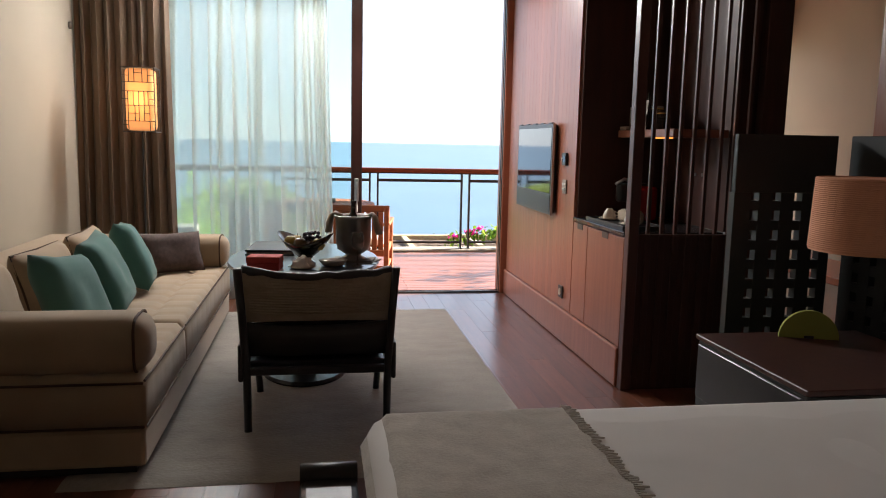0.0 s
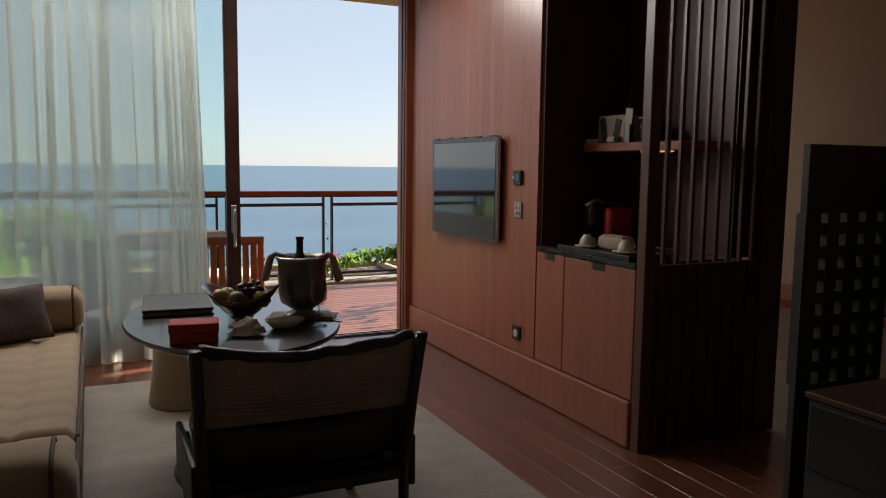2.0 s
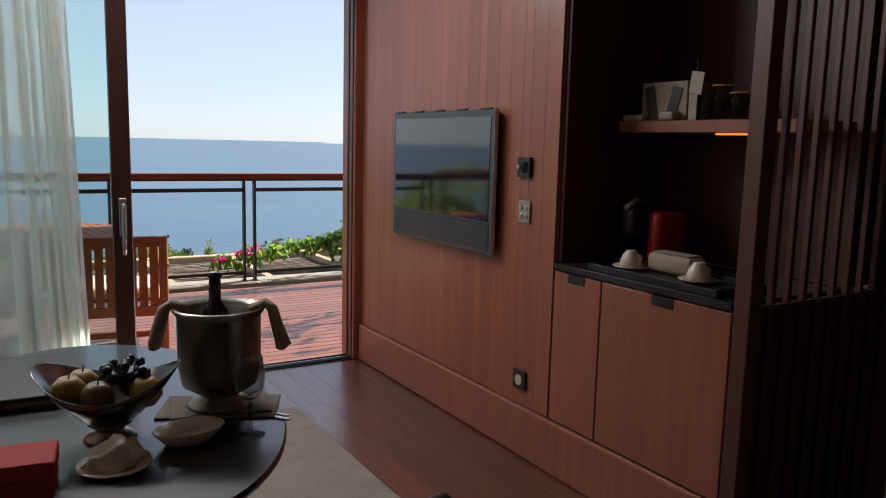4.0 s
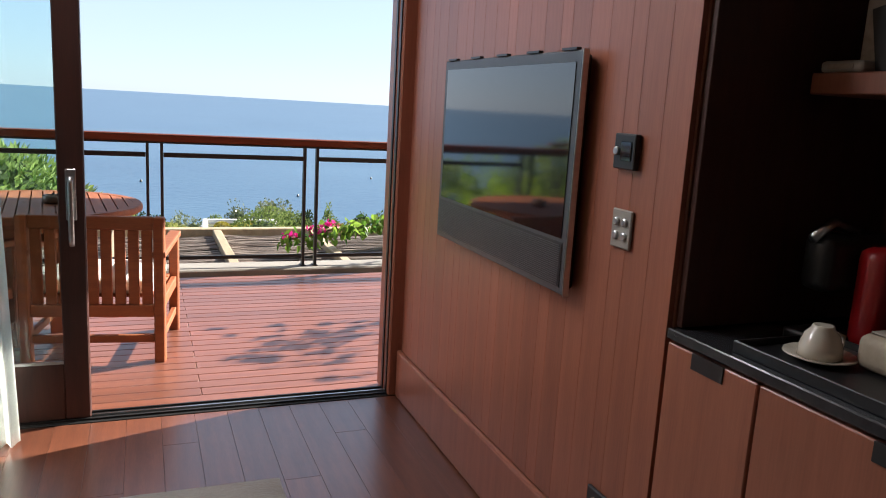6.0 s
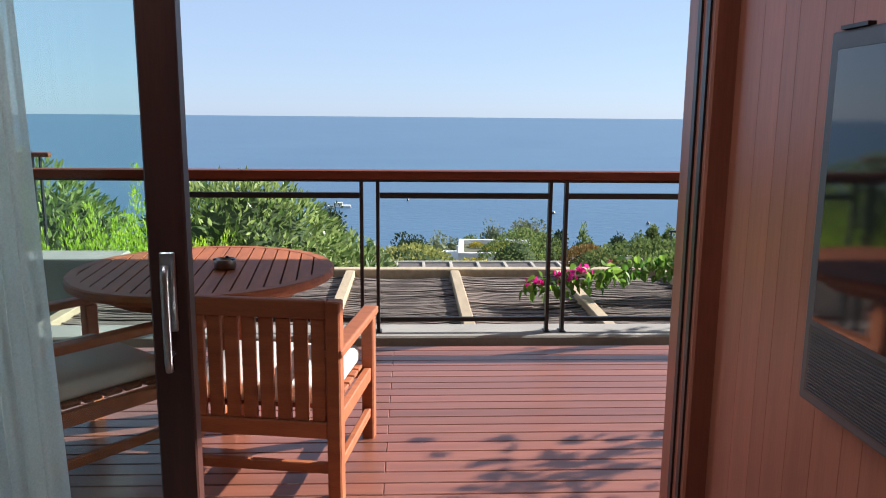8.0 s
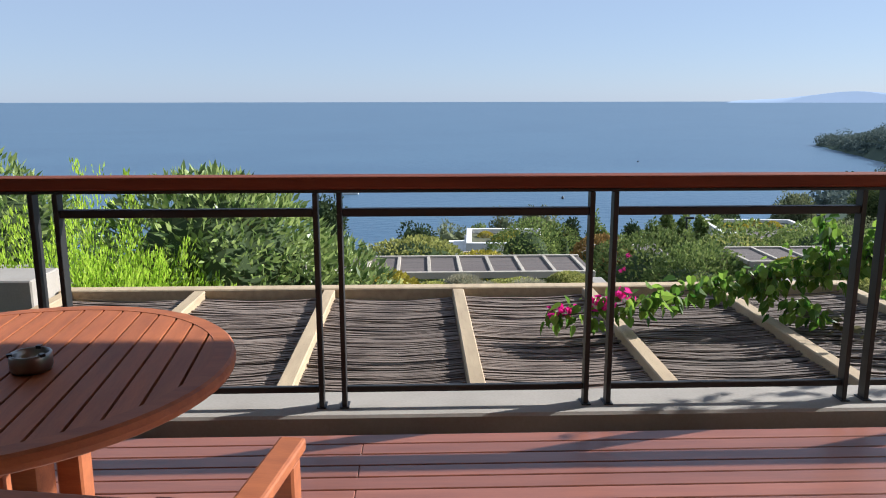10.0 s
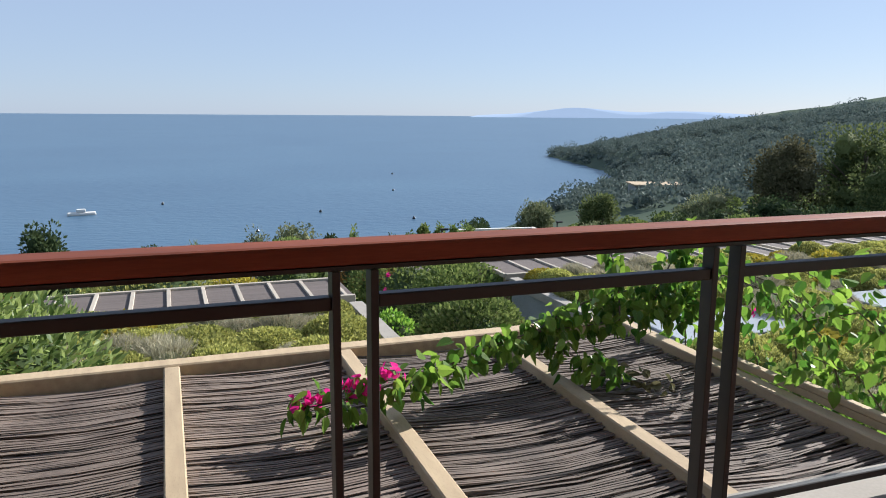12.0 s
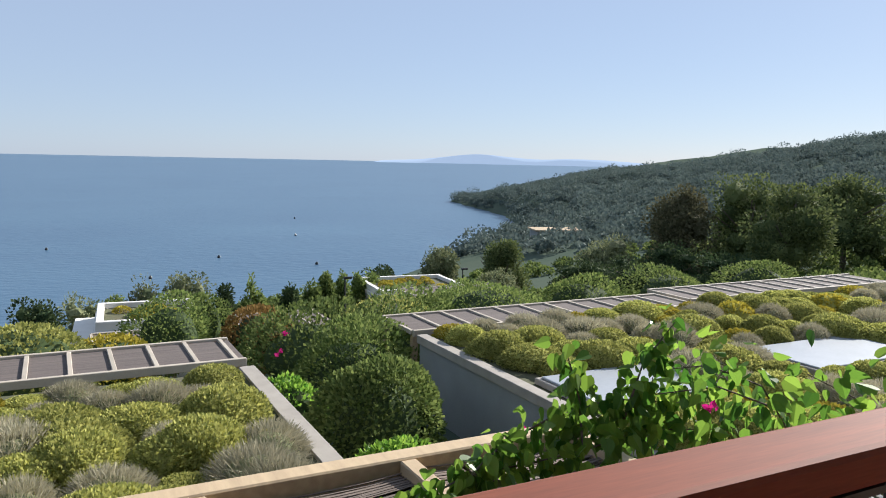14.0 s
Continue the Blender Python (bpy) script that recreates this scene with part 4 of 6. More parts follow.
def curved_back(x_half, z0, z1, y_mid, bow, thick, lean, n=18):
    bm = bmesh.new()
    rows = []
    for side in (0, 1):
        for k, z in enumerate((z0, (z0 + z1) / 2, z1)):
            row = []
            for i in range(n + 1):
                u = 2 * i / n - 1
                dip = 0.02 * (1 - u * u) if k == 2 else (-0.02 * (1 - u * u) if k == 0 else 0)
                row.append(bm.verts.new((u * x_half * (1 + 0.04 * k), y_mid - bow * (1 - u * u) - lean * (z - 0.35) + side * thick, z - dip)))
            rows.append(row)
    for a, b in ((0, 1), (1, 2), (4, 3), (5, 4), (3, 0), (2, 5)):
        for i in range(n):
            bm.faces.new((rows[a][i], rows[a][i + 1], rows[b][i + 1], rows[b][i]))
    for i in (0, n):
        bm.faces.new([rows[k][i] for k in (0, 1, 2, 5, 4, 3)])
    bmesh.ops.recalc_face_normals(bm, faces=bm.faces[:])
    return bm


back = part("backrest", curved_back(0.34, 0.545, 0.805, 0.10, 0.07, 0.02, 0.22), CANE, ac, "woven tan cane back panel", True)
for k in range(13):
    z = 0.60 + k * 0.0135
    part("cane_strand", tube([(u * 0.335, 0.097 - 0.07 * (1 - u * u) - 0.22 * (z - 0.35), z) for u in np.linspace(-0.92, 0.92, 15)], 0.004, 5), CANE, back)
part("lower_back", curved_back(0.33, 0.36, 0.55, 0.10, 0.05, 0.03, 0.2), LEATHER, ac, smooth=True)
part("back_cushion", pillow(0.62, 0.38, 0.10), LEATHER, ac, "wrinkled black back cushion behind the cane", True, pose(0, 0.12, 0.585, 12, 0, 0))
topline = [(u * 0.345, 0.112 - 0.07 * (1 - u * u) - 0.22 * 0.46, 0.812 - 0.02 * (1 - u * u) + 0.003 * math.sin(u * 5) + 0.001 * math.sin(u * 17)) for u in np.linspace(-0.97, 0.97, 40)]
dc = tube(topline, 0.020, 12)
for v in dc.verts:
    v.co += 0.009 * Vector((0.0, noise.noise(v.co * 13), noise.noise(v.co * 15 + Vector((5, 0, 0)))))
part("draped_cloth", dc, LEATHER, ac, "black crumpled cloth lying along the chair back", True)
part("seat_cushion", box(-0.31, 0.31, 0.12, 0.62, 0.34, 0.45, 0.04, 3), LEATHER, ac, smooth=True)
part("seat_frame", box(-0.32, 0.32, 0.08, 0.62, 0.30, 0.338, 0.008), BLACKW, ac)
for s in (-1, 1):
    part("rear_leg", tube([(s * 0.32, 0.02, 0.0), (s * 0.325, 0.04, 0.3), (s * 0.34, 0.0, 0.6), (s * 0.352, -0.05, 0.83)], 0.019, 10, taper=1.0), BLACKW, ac, smooth=True)
    part("front_leg", tube([(s * 0.31, 0.62, 0.0), (s * 0.32, 0.6, 0.18), (s * 0.325, 0.59, 0.36)], 0.018, 10), BLACKW, ac, smooth=True)
    part("side_panel", box(s * 0.352 - 0.012, s * 0.352 + 0.012, 0.02, 0.50, 0.25, 0.44, 0.01, 2), LEATHER, ac)
part("stretcher", box(-0.31, 0.31, 0.015, 0.045, 0.285, 0.325, 0.005), BLACKW, ac)
part("front_stretcher", box(-0.31, 0.31, 0.59, 0.615, 0.285, 0.325, 0.005), BLACKW, ac)

# ---- bed corner, foot bench, bedside ----
bed = thing("bed", 0, 0.13, 0, "wide bed made up with white cotton and an oatmeal throw", "bed")
part("bed_base", box(0.24, 2.50, 0.55, 2.26, 0.06, 0.30, 0.02), DARKW, bed)
mt = part("mattress", box(0.21, 2.52, 0.52, 2.30, 0.302, 0.60, 0.08, 4), WHITEF, bed, smooth=True)
part("duvet", box(0.19, 2.2, 0.48, 2.335, 0.36, 0.625, 0.075, 4), WHITEF, bed, "smooth white duvet", True)
wr, nwx, nwy = bmesh.new(), 70, 56
wv = []
for i in range(nwx + 1):
    row = []
    for j in range(nwy + 1):
        x, y = 0.72 + 1.44 * i / nwx, 0.60 + 1.62 * j / nwy
        pull = math.exp(-((x - 0.80) / 0.32) ** 2)
        e = min(1.0, 12 * min(i / nwx, 1 - i / nwx, j / nwy, 1 - j / nwy))
        z = 0.6235 + e * (0.0035 + 0.010 * pull * max(0.0, noise.noise(Vector((x * 2.2, y * 9.0 + 1.5 * x, 2)))) + 0.004 * noise.noise(Vector((x * 3, y * 3, 7))))
        row.append(wr.verts.new((x, y, z)))
    wv.append(row)
for a, b in zip(wv, wv[1:]):
    for j in range(nwy):
        wr.faces.new((a[j], b[j], b[j + 1], a[j + 1]))
part("top_sheet", wr, WHITEF, bed, "white cotton sheet with soft creases", True)
tb = bmesh.new()
rows = []
for i in range(25):
    u = i / 24
    row = []
    for j in range(61):
        y = 0.46 + 1.895 * j / 60
        x = 0.175 + u * (0.62 + 0.012 * noise.noise(Vector((0, j * 0.5, 3))))
        drop = max(0, abs(y - 1.407) - 0.86)
        zz = 0.636 + 0.004 * noise.noise(Vector((x * 14, y * 14, 0))) - 3.4 * drop ** 1.6 - (0.10 if i == 0 else 0.028 * max(0, 3 - i))
        row.append(tb.verts.new((x, y, max(zz, 0.40))))
    rows.append(row)
for a, b in zip(rows, rows[1:]):
    for j in range(60):
        tb.faces.new((a[j], a[j + 1], b[j + 1], b[j]))
th_ = thing("bed_throw", 0, 0.13, 0, "oatmeal knitted throw with fringed edge across the bed's foot", "blanket")
part("knit", tb, THROW, th_, smooth=True)
fb = bmesh.new()
for j in range(150):
    y = 0.56 + 1.72 * j / 149
    x = 0.795 + 0.012 * noise.noise(Vector((0, j * 0.2, 3)))
    tube([(x - 0.01, y, 0.637), (x + 0.015 + rg.uniform(0, 0.018), y + rg.uniform(-0.008, 0.008), 0.632)], 0.003, 4, fb)
tagged(part("fringe", fb, THROW, th_), kind="stuff")
for py in (0.95, 1.86):
    pl = thing("bed_pillow", 2.23, py + 0.13, 0.72, "white cotton pillow standing at the bed head", "pillow", group="bed pillows")
    part("pillow_case", pillow(0.74, 0.5, 0.2), WHITEF, pl, smooth=True, m=pose(0, 0, 0.06, 24, 0, 90))
bench = thing("bed_bench", 0, 0.13, 0, "dark leather-topped bench at the foot of the bed", "bench")
part("bench_seat", box(0.0, 0.165, 0.75, 2.30, 0.36, 0.46, 0.02, 2), LEATHER, bench)
for y0 in (0.76, 2.22):
    part("bench_leg", box(0.015, 0.15, y0, y0 + 0.07, 0.0, 0.358, 0.008), BLACKW, bench)
    part("end_roll", tube([(0.0, y0 + 0.035, 0.462), (0.165, y0 + 0.035, 0.462)], 0.035, 12), LEATHER, bench, smooth=True)

ns = thing("nightstand", 1.74, 2.575, 0, "dark bedside cabinet with a brown top", "nightstand")
part("carcass", box(0.0, 0.78, 0.0, 0.78, 0.05, 0.575, 0.005), LATT, ns)
part("top", box(-0.012, 0.79, -0.012, 0.79, 0.577, 0.60, 0.004), DARKW, ns)
part("drawer", box(-0.014, -0.001, 0.02, 0.76, 0.32, 0.56, 0.003), BLACKW, ns)
part("foot_frame", box(0.03, 0.75, 0.03, 0.75, 0.0, 0.05), BLACKW, ns)
tl = thing("wall_lamp", 2.27, 3.05, 0.60, "bedside wall lamp with ribbed terracotta drum shade", "lamp")
part("lamp_arm", tube([(0.355, 0, 0.60), (0.2, 0, 0.60), (0.0, 0, 0.60), (0, 0, 0.5)], 0.01, 8), BLACKW, tl, smooth=True)
part("wall_plate", box(0.33, 0.356, -0.05, 0.05, 0.54, 0.66, 0.004), BLACKW, tl)
sh = part("shade", lathe([(0.205, 0.42), (0.207, 0.43), (0.195, 0.72), (0.192, 0.722), (0.19, 0.72), (0.2, 0.43), (0.205, 0.42)], 48), TERRA, tl, "ribbed terracotta drum shade", True)
for k in range(36):
    part("rib", lathe([(0.2065 - 0.0003 * k, 0.43 + k * 0.008), (0.2085 - 0.0003 * k, 0.434 + k * 0.008), (0.2065 - 0.0003 * k, 0.438 + k * 0.008)], 40), TERRA, sh)
fan = thing("letter_fan", 2.20, 3.24, 0.60, "lime green half-round felt holder standing on the nightstand", "stationery holder", rz=-20)
fbm = bmesh.new()
pts = [(0.125 * math.cos(math.pi * k / 20), 0.125 * math.sin(math.pi * k / 20)) for k in range(21)]
fr = [fbm.verts.new((x, 0, z)) for x, z in pts]
bk_ = [fbm.verts.new((x, 0.02, z)) for x, z in pts]
fbm.faces.new(fr)
fbm.faces.new(bk_[::-1])
for k in range(21):
    fbm.faces.new((fr[k], bk_[k], bk_[(k + 1) % 21], fr[(k + 1) % 21]))
part("felt", fbm, LIME, fan)
part("slot", box(-0.02, 0.02, -0.003, -0.0005, 0.0, 0.012), BLACKP, fan)


def lattice(name, length, height, matrix, label):
    """A screen of crossed battens with square holes."""
    t = thing(name, 0, 0, 0, label, "screen")
    t.matrix_basis = matrix
    holes0, dx, dz, hw = 0.11, 0.115, 0.097, 0.042
    part("top_board", box(0, length, 0, 0.035, height - 0.28, height, 0.003), LATT, t)
    part("bottom_board", box(0, length, 0, 0.035, 0, 0.50, 0.003), LATT, t)
    part("upright", box(0, holes0 - hw / 2, 0.002, 0.048, 0.501, height - 0.281), LATT, t)
    x = holes0 + hw / 2
    while x < length - 0.05:
        part("upright", box(x, min(length, x + dx - hw), 0.002, 0.048, 0.501, height - 0.281), LATT, t)
        x += dx
    z = 0.55
    while z < height - 0.3:
        part("crossbar", box(holes0 - hw / 2, length, 0.004, 0.046, z, z + dz - hw - 0.008), LATT, t)
        z += dz
    return t


lattice("lattice_screen", 0.53, 1.50, pose(2.035, 3.655, 0), "black wooden lattice screen with square holes beside the bed")
lattice("headboard_screen", 4.2, 1.50, pose(2.63, 3.65, 0, 0, 0, -90), "black wooden lattice headboard with square holes")

# bathing area seen past the divider
bn = thing("bath_ledge", 3.95, 4.6, 0, "low wooden ledge along the cream wall", "bench")
part("ledge_top", box(0, 0.64, -0.6, 2.68, 0.40, 0.46, 0.006), PANELW, bn)
part("ledge_front", box(0.02, 0.62, -0.58, 2.66, 0.0, 0.398), STONEF, bn)
for i in range(4):
    gl = thing("amber_tumbler", 4.12 + 0.03 * (i % 2), 4.62 + i * 0.09, 0.478, "small amber glass tumbler on a dark tray", "glass", group="amber tumblers")
    part("tumbler", lathe([(0, 0), (0.03, 0), (0.036, 0.11), (0.033, 0.11), (0.028, 0.008), (0, 0.008)], 20), AMBER, gl, smooth=True)
tt = thing("tumbler_tray", 4.13, 4.76, 0.46, "dark oval tray holding the amber tumblers", "tray")
part("tray_base", lathe([(0, 0), (1.0, 0), (1.05, 0.018), (1.0, 0.0175), (0, 0.012)], 32, sx=0.12, sy=0.26), BLACKW, tt)

# ---- wall lamp by the curtain ----
wl = thing("floor_lamp", LX + 0.07, 6.68, 1.462, "lit floor lamp with orange paper shade behind a fretwork frame", "lamp")
core = part("shade", box(0.425, 0.635, -0.09, 0.09, 0.01, 0.49, 0.03, 3), SHADEG, wl, "glowing orange paper shade", True)
part("pole", tube([(0.53, 0, -1.45), (0.53, 0, 0.02)], 0.007, 8), BLACKW, wl)
part("foot_plate", lathe([(0, -1.47), (0.12, -1.47), (0.12, -1.455), (0, -1.45)], 24, cx=0.53), BLACKW, wl)
cage = part("fret_frame", box(0.405, 0.655, -0.108, 0.108, -0.004, 0.004, 0.002), BLACKW, wl, "dark fretwork frame")
part("fret_rim", box(0.405, 0.655, -0.108, 0.108, 0.492, 0.50, 0.002), BLACKW, cage)


def bar_front(x0, x1, z0, z1):
    part("fret_bar", box(x0, x1, -0.106, -0.099, z0, z1), BLACKW, cage)
    part("fret_bar", box(x0, x1, 0.099, 0.106, z0, z1), BLACKW, cage)


for x in (0.406, 0.648):
    bar_front(x, x + 0.006, 0, 0.496)
for z in (0.08, 0.20, 0.31, 0.38):
    bar_front(0.41, 0.65, z, z + 0.005)
for x, z0, z1 in ((0.46, 0.38, 0.49), (0.50, 0.38, 0.49), (0.56, 0.38, 0.49), (0.60, 0.38, 0.49), (0.45, 0.2, 0.31), (0.53, 0.08, 0.31), (0.60, 0.2, 0.31), (0.57, 0.08, 0.31), (0.45, 0.0, 0.2), (0.61, 0.0, 0.2), (0.50, 0.08, 0.2), (0.49, 0.2, 0.31)):
    bar_front(x, x + 0.005, z0, z1)
for x0, x1, z in ((0.41, 0.46, 0.43), (0.60, 0.65, 0.43), (0.50, 0.56, 0.45), (0.41, 0.45, 0.25), (0.61, 0.65, 0.25), (0.45, 0.53, 0.14), (0.41, 0.45, 0.05), (0.57, 0.61, 0.14)):
    bar_front(x0, x1, z, z + 0.005)
bulb = bpy.data.lights.new("lamp_bulb", "POINT")
bulb.energy, bulb.color, bulb.shadow_soft_size = 0.7, (1.0, 0.55, 0.25), 0.12
new("lamp_bulb", bulb).matrix_basis = pose(LX + 0.60, 6.50, 1.71)


# ---- terrace ----
deck = tagged(slab("deck", -4.0, 6.0, 7.40, 9.965, -0.16, -0.032, DARKW), "red-brown hardwood board deck of the terrace", "deck", "", "structure")
structure("terrace_slab", -4.0, 6.0, 7.30, 10.30, -0.6, -0.17, CONC, "concrete slab under the terrace deck", "floor")
curb = structure("terrace_curb", -1.9, 6.0, 10.12, 10.42, -0.55, 0.012, CONC, "pale concrete kerb along the terrace edge", "kerb", 0.012)
# floor of the shadowed gap, its darkness put into the colour
structure("kerb_gap_floor", -1.9, 6.0, 9.97, 10.118, -0.16, -0.10, GAPSHADE, "recessed gap in front of the terrace kerb, shade put into its colour", "kerb", 0.006)
structure("pier_wall", -3.4, -1.97, 12.9, 13.4, -5.3, -0.01, CONC, "pale concrete pier beside the pergola", "parapet", 0.012)
structure("side_parapet", -9.0, -3.25, 15.0, 16.4, -5.3, -0.62, CONC, "pale concrete parapet of the neighbouring terrace", "parapet", 0.012)
structure("facade_right", FARX + 0.2, 9.0, 7.30, 7.46, -0.6, 3.33, WALL, "cream outer wall beside the terrace")
structure("facade_left", -8.0, LX - 0.2, 7.3, 7.46, -0.6, 3.33, WALL, "cream outer wall beside the glass front")

# ---- railing ----
RY, PITCH = 10.24, 1.225
rail = thing("balustrade", 0, RY, 0.0, "dark steel balustrade with glass panels and red wooden handrail", "railing")
part("handrail", box(-1.9, 6.0, -0.02, 0.095, 1.02, 1.08, 0.012, 2), RAILW, rail, "varnished red-brown wooden handrail")
part("handrail_bar", box(-1.9, 6.0, -0.018, 0.018, 1.008, 1.0195), STEEL, rail)
for k in range(-2, 4):
    x0 = 1.91 + PITCH * k
    for x in (x0, x0 + 0.105):
        p = part("post", box(x - 0.011, x + 0.011, -0.028, 0.028, 0.0125, 1.008, 0.002), STEEL, rail)
        part("post_shoe", box(x - 0.022, x + 0.022, -0.04, 0.04, 0.0125, 0.0185, 0.002), STEEL, p)
    a, b = x0 + 0.118, x0 + PITCH - 0.012
    part("upper_bar", box(a, b, -0.021, 0.021, 0.902, 0.938, 0.004, 2), STEEL, rail)
    part("lower_bar", box(a, b, -0.012, 0.012, 0.08, 0.11, 0.003), STEEL, rail)
    g = part("glass_panel", box(a + 0.02, b - 0.02, -0.004, 0.004, 0.112, 0.90), RGLASS, rail)
    g.visible_shadow = False
srail = thing("neighbour_railing", -3.9, 15.7, -0.62, "neighbouring dark steel railing with red wooden handrail", "railing")
part("handrail", box(-4.2, 0.1, -0.045, 0.045, 1.46, 1.52, 0.012, 2), RAILW, srail)
for x in (-0.03, -0.13, -1.1, -1.2):
    part("post", box(x - 0.011, x + 0.011, -0.028, 0.028, 0.0, 1.46, 0.002), STEEL, srail)
part("upper_bar", box(-1.1, -0.13, -0.021, 0.021, 1.342, 1.378, 0.004, 2), STEEL, srail)
part("lower_bar", box(-1.1, -0.13, -0.012, 0.012, 0.06, 0.09), STEEL, srail)
g = part("glass_panel", box(-1.08, -0.15, -0.004, 0.004, 0.09, 1.34), RGLASS, srail)
g.visible_shadow = False


# ---- outdoor table and chairs ----
def teak_chair(x, y, rz, label):
    c = thing("garden_chair", x, y, -0.03, label, "chair", rz, "garden chairs round the table")
    for s in (-1, 1):
        part("rear_leg", box(s * 0.325 - 0.027, s * 0.325 + 0.027, -0.03, 0.03, 0, 0.80, 0.006), TEAK, c)
        part("front_leg", box(s * 0.325 - 0.027, s * 0.325 + 0.027, 0.55, 0.61, 0, 0.585, 0.006), TEAK, c)
        part("arm", box(s * 0.325 - 0.034, s * 0.325 + 0.034, -0.028, 0.64, 0.587, 0.622, 0.008, 2), TEAK, c)
        part("side_stretcher", box(s * 0.325 - 0.014, s * 0.325 + 0.014, 0.03, 0.55, 0.13, 0.17, 0.004), TEAK, c)
        part("seat_rail", box(s * 0.325 - 0.016, s * 0.325 + 0.016, 0.03, 0.55, 0.30, 0.36, 0.004), TEAK, c)
    part("top_rail", box(-0.298, 0.298, -0.02, 0.02, 0.73, 0.80, 0.008, 2), TEAK, c)
    part("lower_rail", box(-0.298, 0.298, -0.018, 0.018, 0.27, 0.335, 0.005), TEAK, c)
    part("rear_stretcher", box(-0.298, 0.298, -0.014, 0.014, 0.13, 0.17, 0.004), TEAK, c)
    part("front_rail", box(-0.298, 0.298, 0.565, 0.595, 0.30, 0.36, 0.004), TEAK, c)
    for i in range(9):
        xx = -0.264 + i * 0.066
        part("back_slat", box(xx - 0.026, xx + 0.026, -0.01, 0.01, 0.336, 0.729, 0.003), TEAK, c)
    for i in range(6):
        part("seat_slat", box(-0.305, 0.305, 0.05 + i * 0.085, 0.12 + i * 0.085, 0.361, 0.378, 0.003), TEAK, c)
    s = part("seat_cushion", box(-0.29, 0.29, 0.03, 0.58, 0.379, 0.46, 0.03, 3), CUSH, c, "cream canvas seat cushion", True)
    part("piping", tube([(-0.285, 0.582, 0.42), (0.285, 0.582, 0.42)], 0.005, 6), CUSH, s)
    return c


teak_chair(0.405, 8.09, -9, "slatted teak garden armchair with cream cushion, back to the room")
teak_chair(-0.62, 8.20, -40, "slatted teak garden armchair with cream cushion, turned to the table")

ot = thing("garden_table", 0.065, 8.79, -0.03, "round slatted teak garden table, half in shade", "table")
R_T, ang = 0.585, radians(96)
yy = -R_T + 0.04
while yy < R_T - 0.06:
    y1 = yy + 0.055
    rr = R_T - 0.03
    h0, h1 = (math.sqrt(max(0.0, rr * rr - q * q)) for q in (yy, y1))
    bm = bmesh.new()
    vs = [bm.verts.new((x, y, z)) for z in (0.740, 0.7692) for x, y in ((-h0, yy), (h0, yy), (h1, y1), (-h1, y1))]
    for q in ((3, 2, 1, 0), (4, 5, 6, 7), (0, 1, 5, 4), (1, 2, 6, 5), (2, 3, 7, 6), (3, 0, 4, 7)):
        bm.faces.new([vs[i] for i in q])
    part("top_slat", bm, TEAK, ot, m=pose(0, 0, 0, 0, 0, math.degrees(ang)))
    yy = y1 + 0.008
part("rim", lathe([(R_T - 0.055, 0.728), (R_T - 0.012, 0.728), (R_T - 0.003, 0.734), (R_T, 0.748), (R_T - 0.003, 0.764), (R_T - 0.010, 0.7705), (R_T - 0.055, 0.7705), (R_T - 0.055, 0.728)], 72), TEAK, ot)
part("apron", lathe([(0.40, 0.66), (0.42, 0.66), (0.42, 0.733), (0.40, 0.733), (0.40, 0.66)], 40), TEAK, ot)
part("cross_beam", box(-0.4, 0.4, -0.035, 0.035, 0.67, 0.7, 0.004), TEAK, ot)
for sx in (-1, 1):
    for sy in (-1, 1):
        part("leg", box(sx * 0.11 - 0.035, sx * 0.11 + 0.035, sy * 0.11 - 0.035, sy * 0.11 + 0.035, 0, 0.734, 0.006), TEAK, ot)
ash = thing("ashtray", 0.165, 8.755, 0.742, "round dark steel ashtray on the garden table", "ashtray")
part("bowl", lathe([(0, 0), (0.046, 0), (0.05, 0.01), (0.05, 0.042), (0.048, 0.046), (0.044, 0.046), (0.042, 0.04), (0.038, 0.015), (0, 0.012)], 28), SILVER, ash, smooth=True)
for q in range(3):
    part("notch", box(-0.006, 0.006, 0.04, 0.052, 0.042, 0.05), BLACKP, ash, m=pose(0, 0, 0, 0, 0, q * 120))

# ---- reed pergola below the terrace ----
PZ, PY0, PY1 = -0.20, 10.44, 13.42
BEAMX = [-1.88, -0.75, 0.36, 1.47, 2.60, 3.74, 4.88]
perg = thing("pergola", 0, 0, 0, "reed-covered pergola roof with pale wooden beams", "pergola")
part("far_beam", box(-1.95, 4.97, 13.28, 13.42, PZ - 0.13, PZ + 0.01, 0.01), BEAMW, perg)
for x in BEAMX:
    part("beam", box(x - 0.05, x + 0.05, PY0, 13.28, PZ - 0.10, PZ, 0.008), BEAMW, perg)
part("edge_batten", box(4.94, 5.0, PY0, 12.4, PZ, PZ + 0.05, 0.006), BEAMW, perg)
part("edge_batten", box(4.93, 4.98, PY0, 11.6, PZ + 0.052, PZ + 0.09, 0.006), BEAMW, perg)
# near-black sheet added below the stems, giving the shade in their gaps
part("reed_shade_sheet", box(-1.93, 4.9, PY0, 13.27, PZ - 0.125, PZ - 0.105), REEDSHADE, perg)
for x in BEAMX[::2]:
    for yq in (10.6, 13.3):
        part("pergola_post", box(x - 0.06, x + 0.06, yq, yq + 0.12, -3.1, PZ - 0.135, 0.006), BEAMW, perg)
rng = random.Random(11)


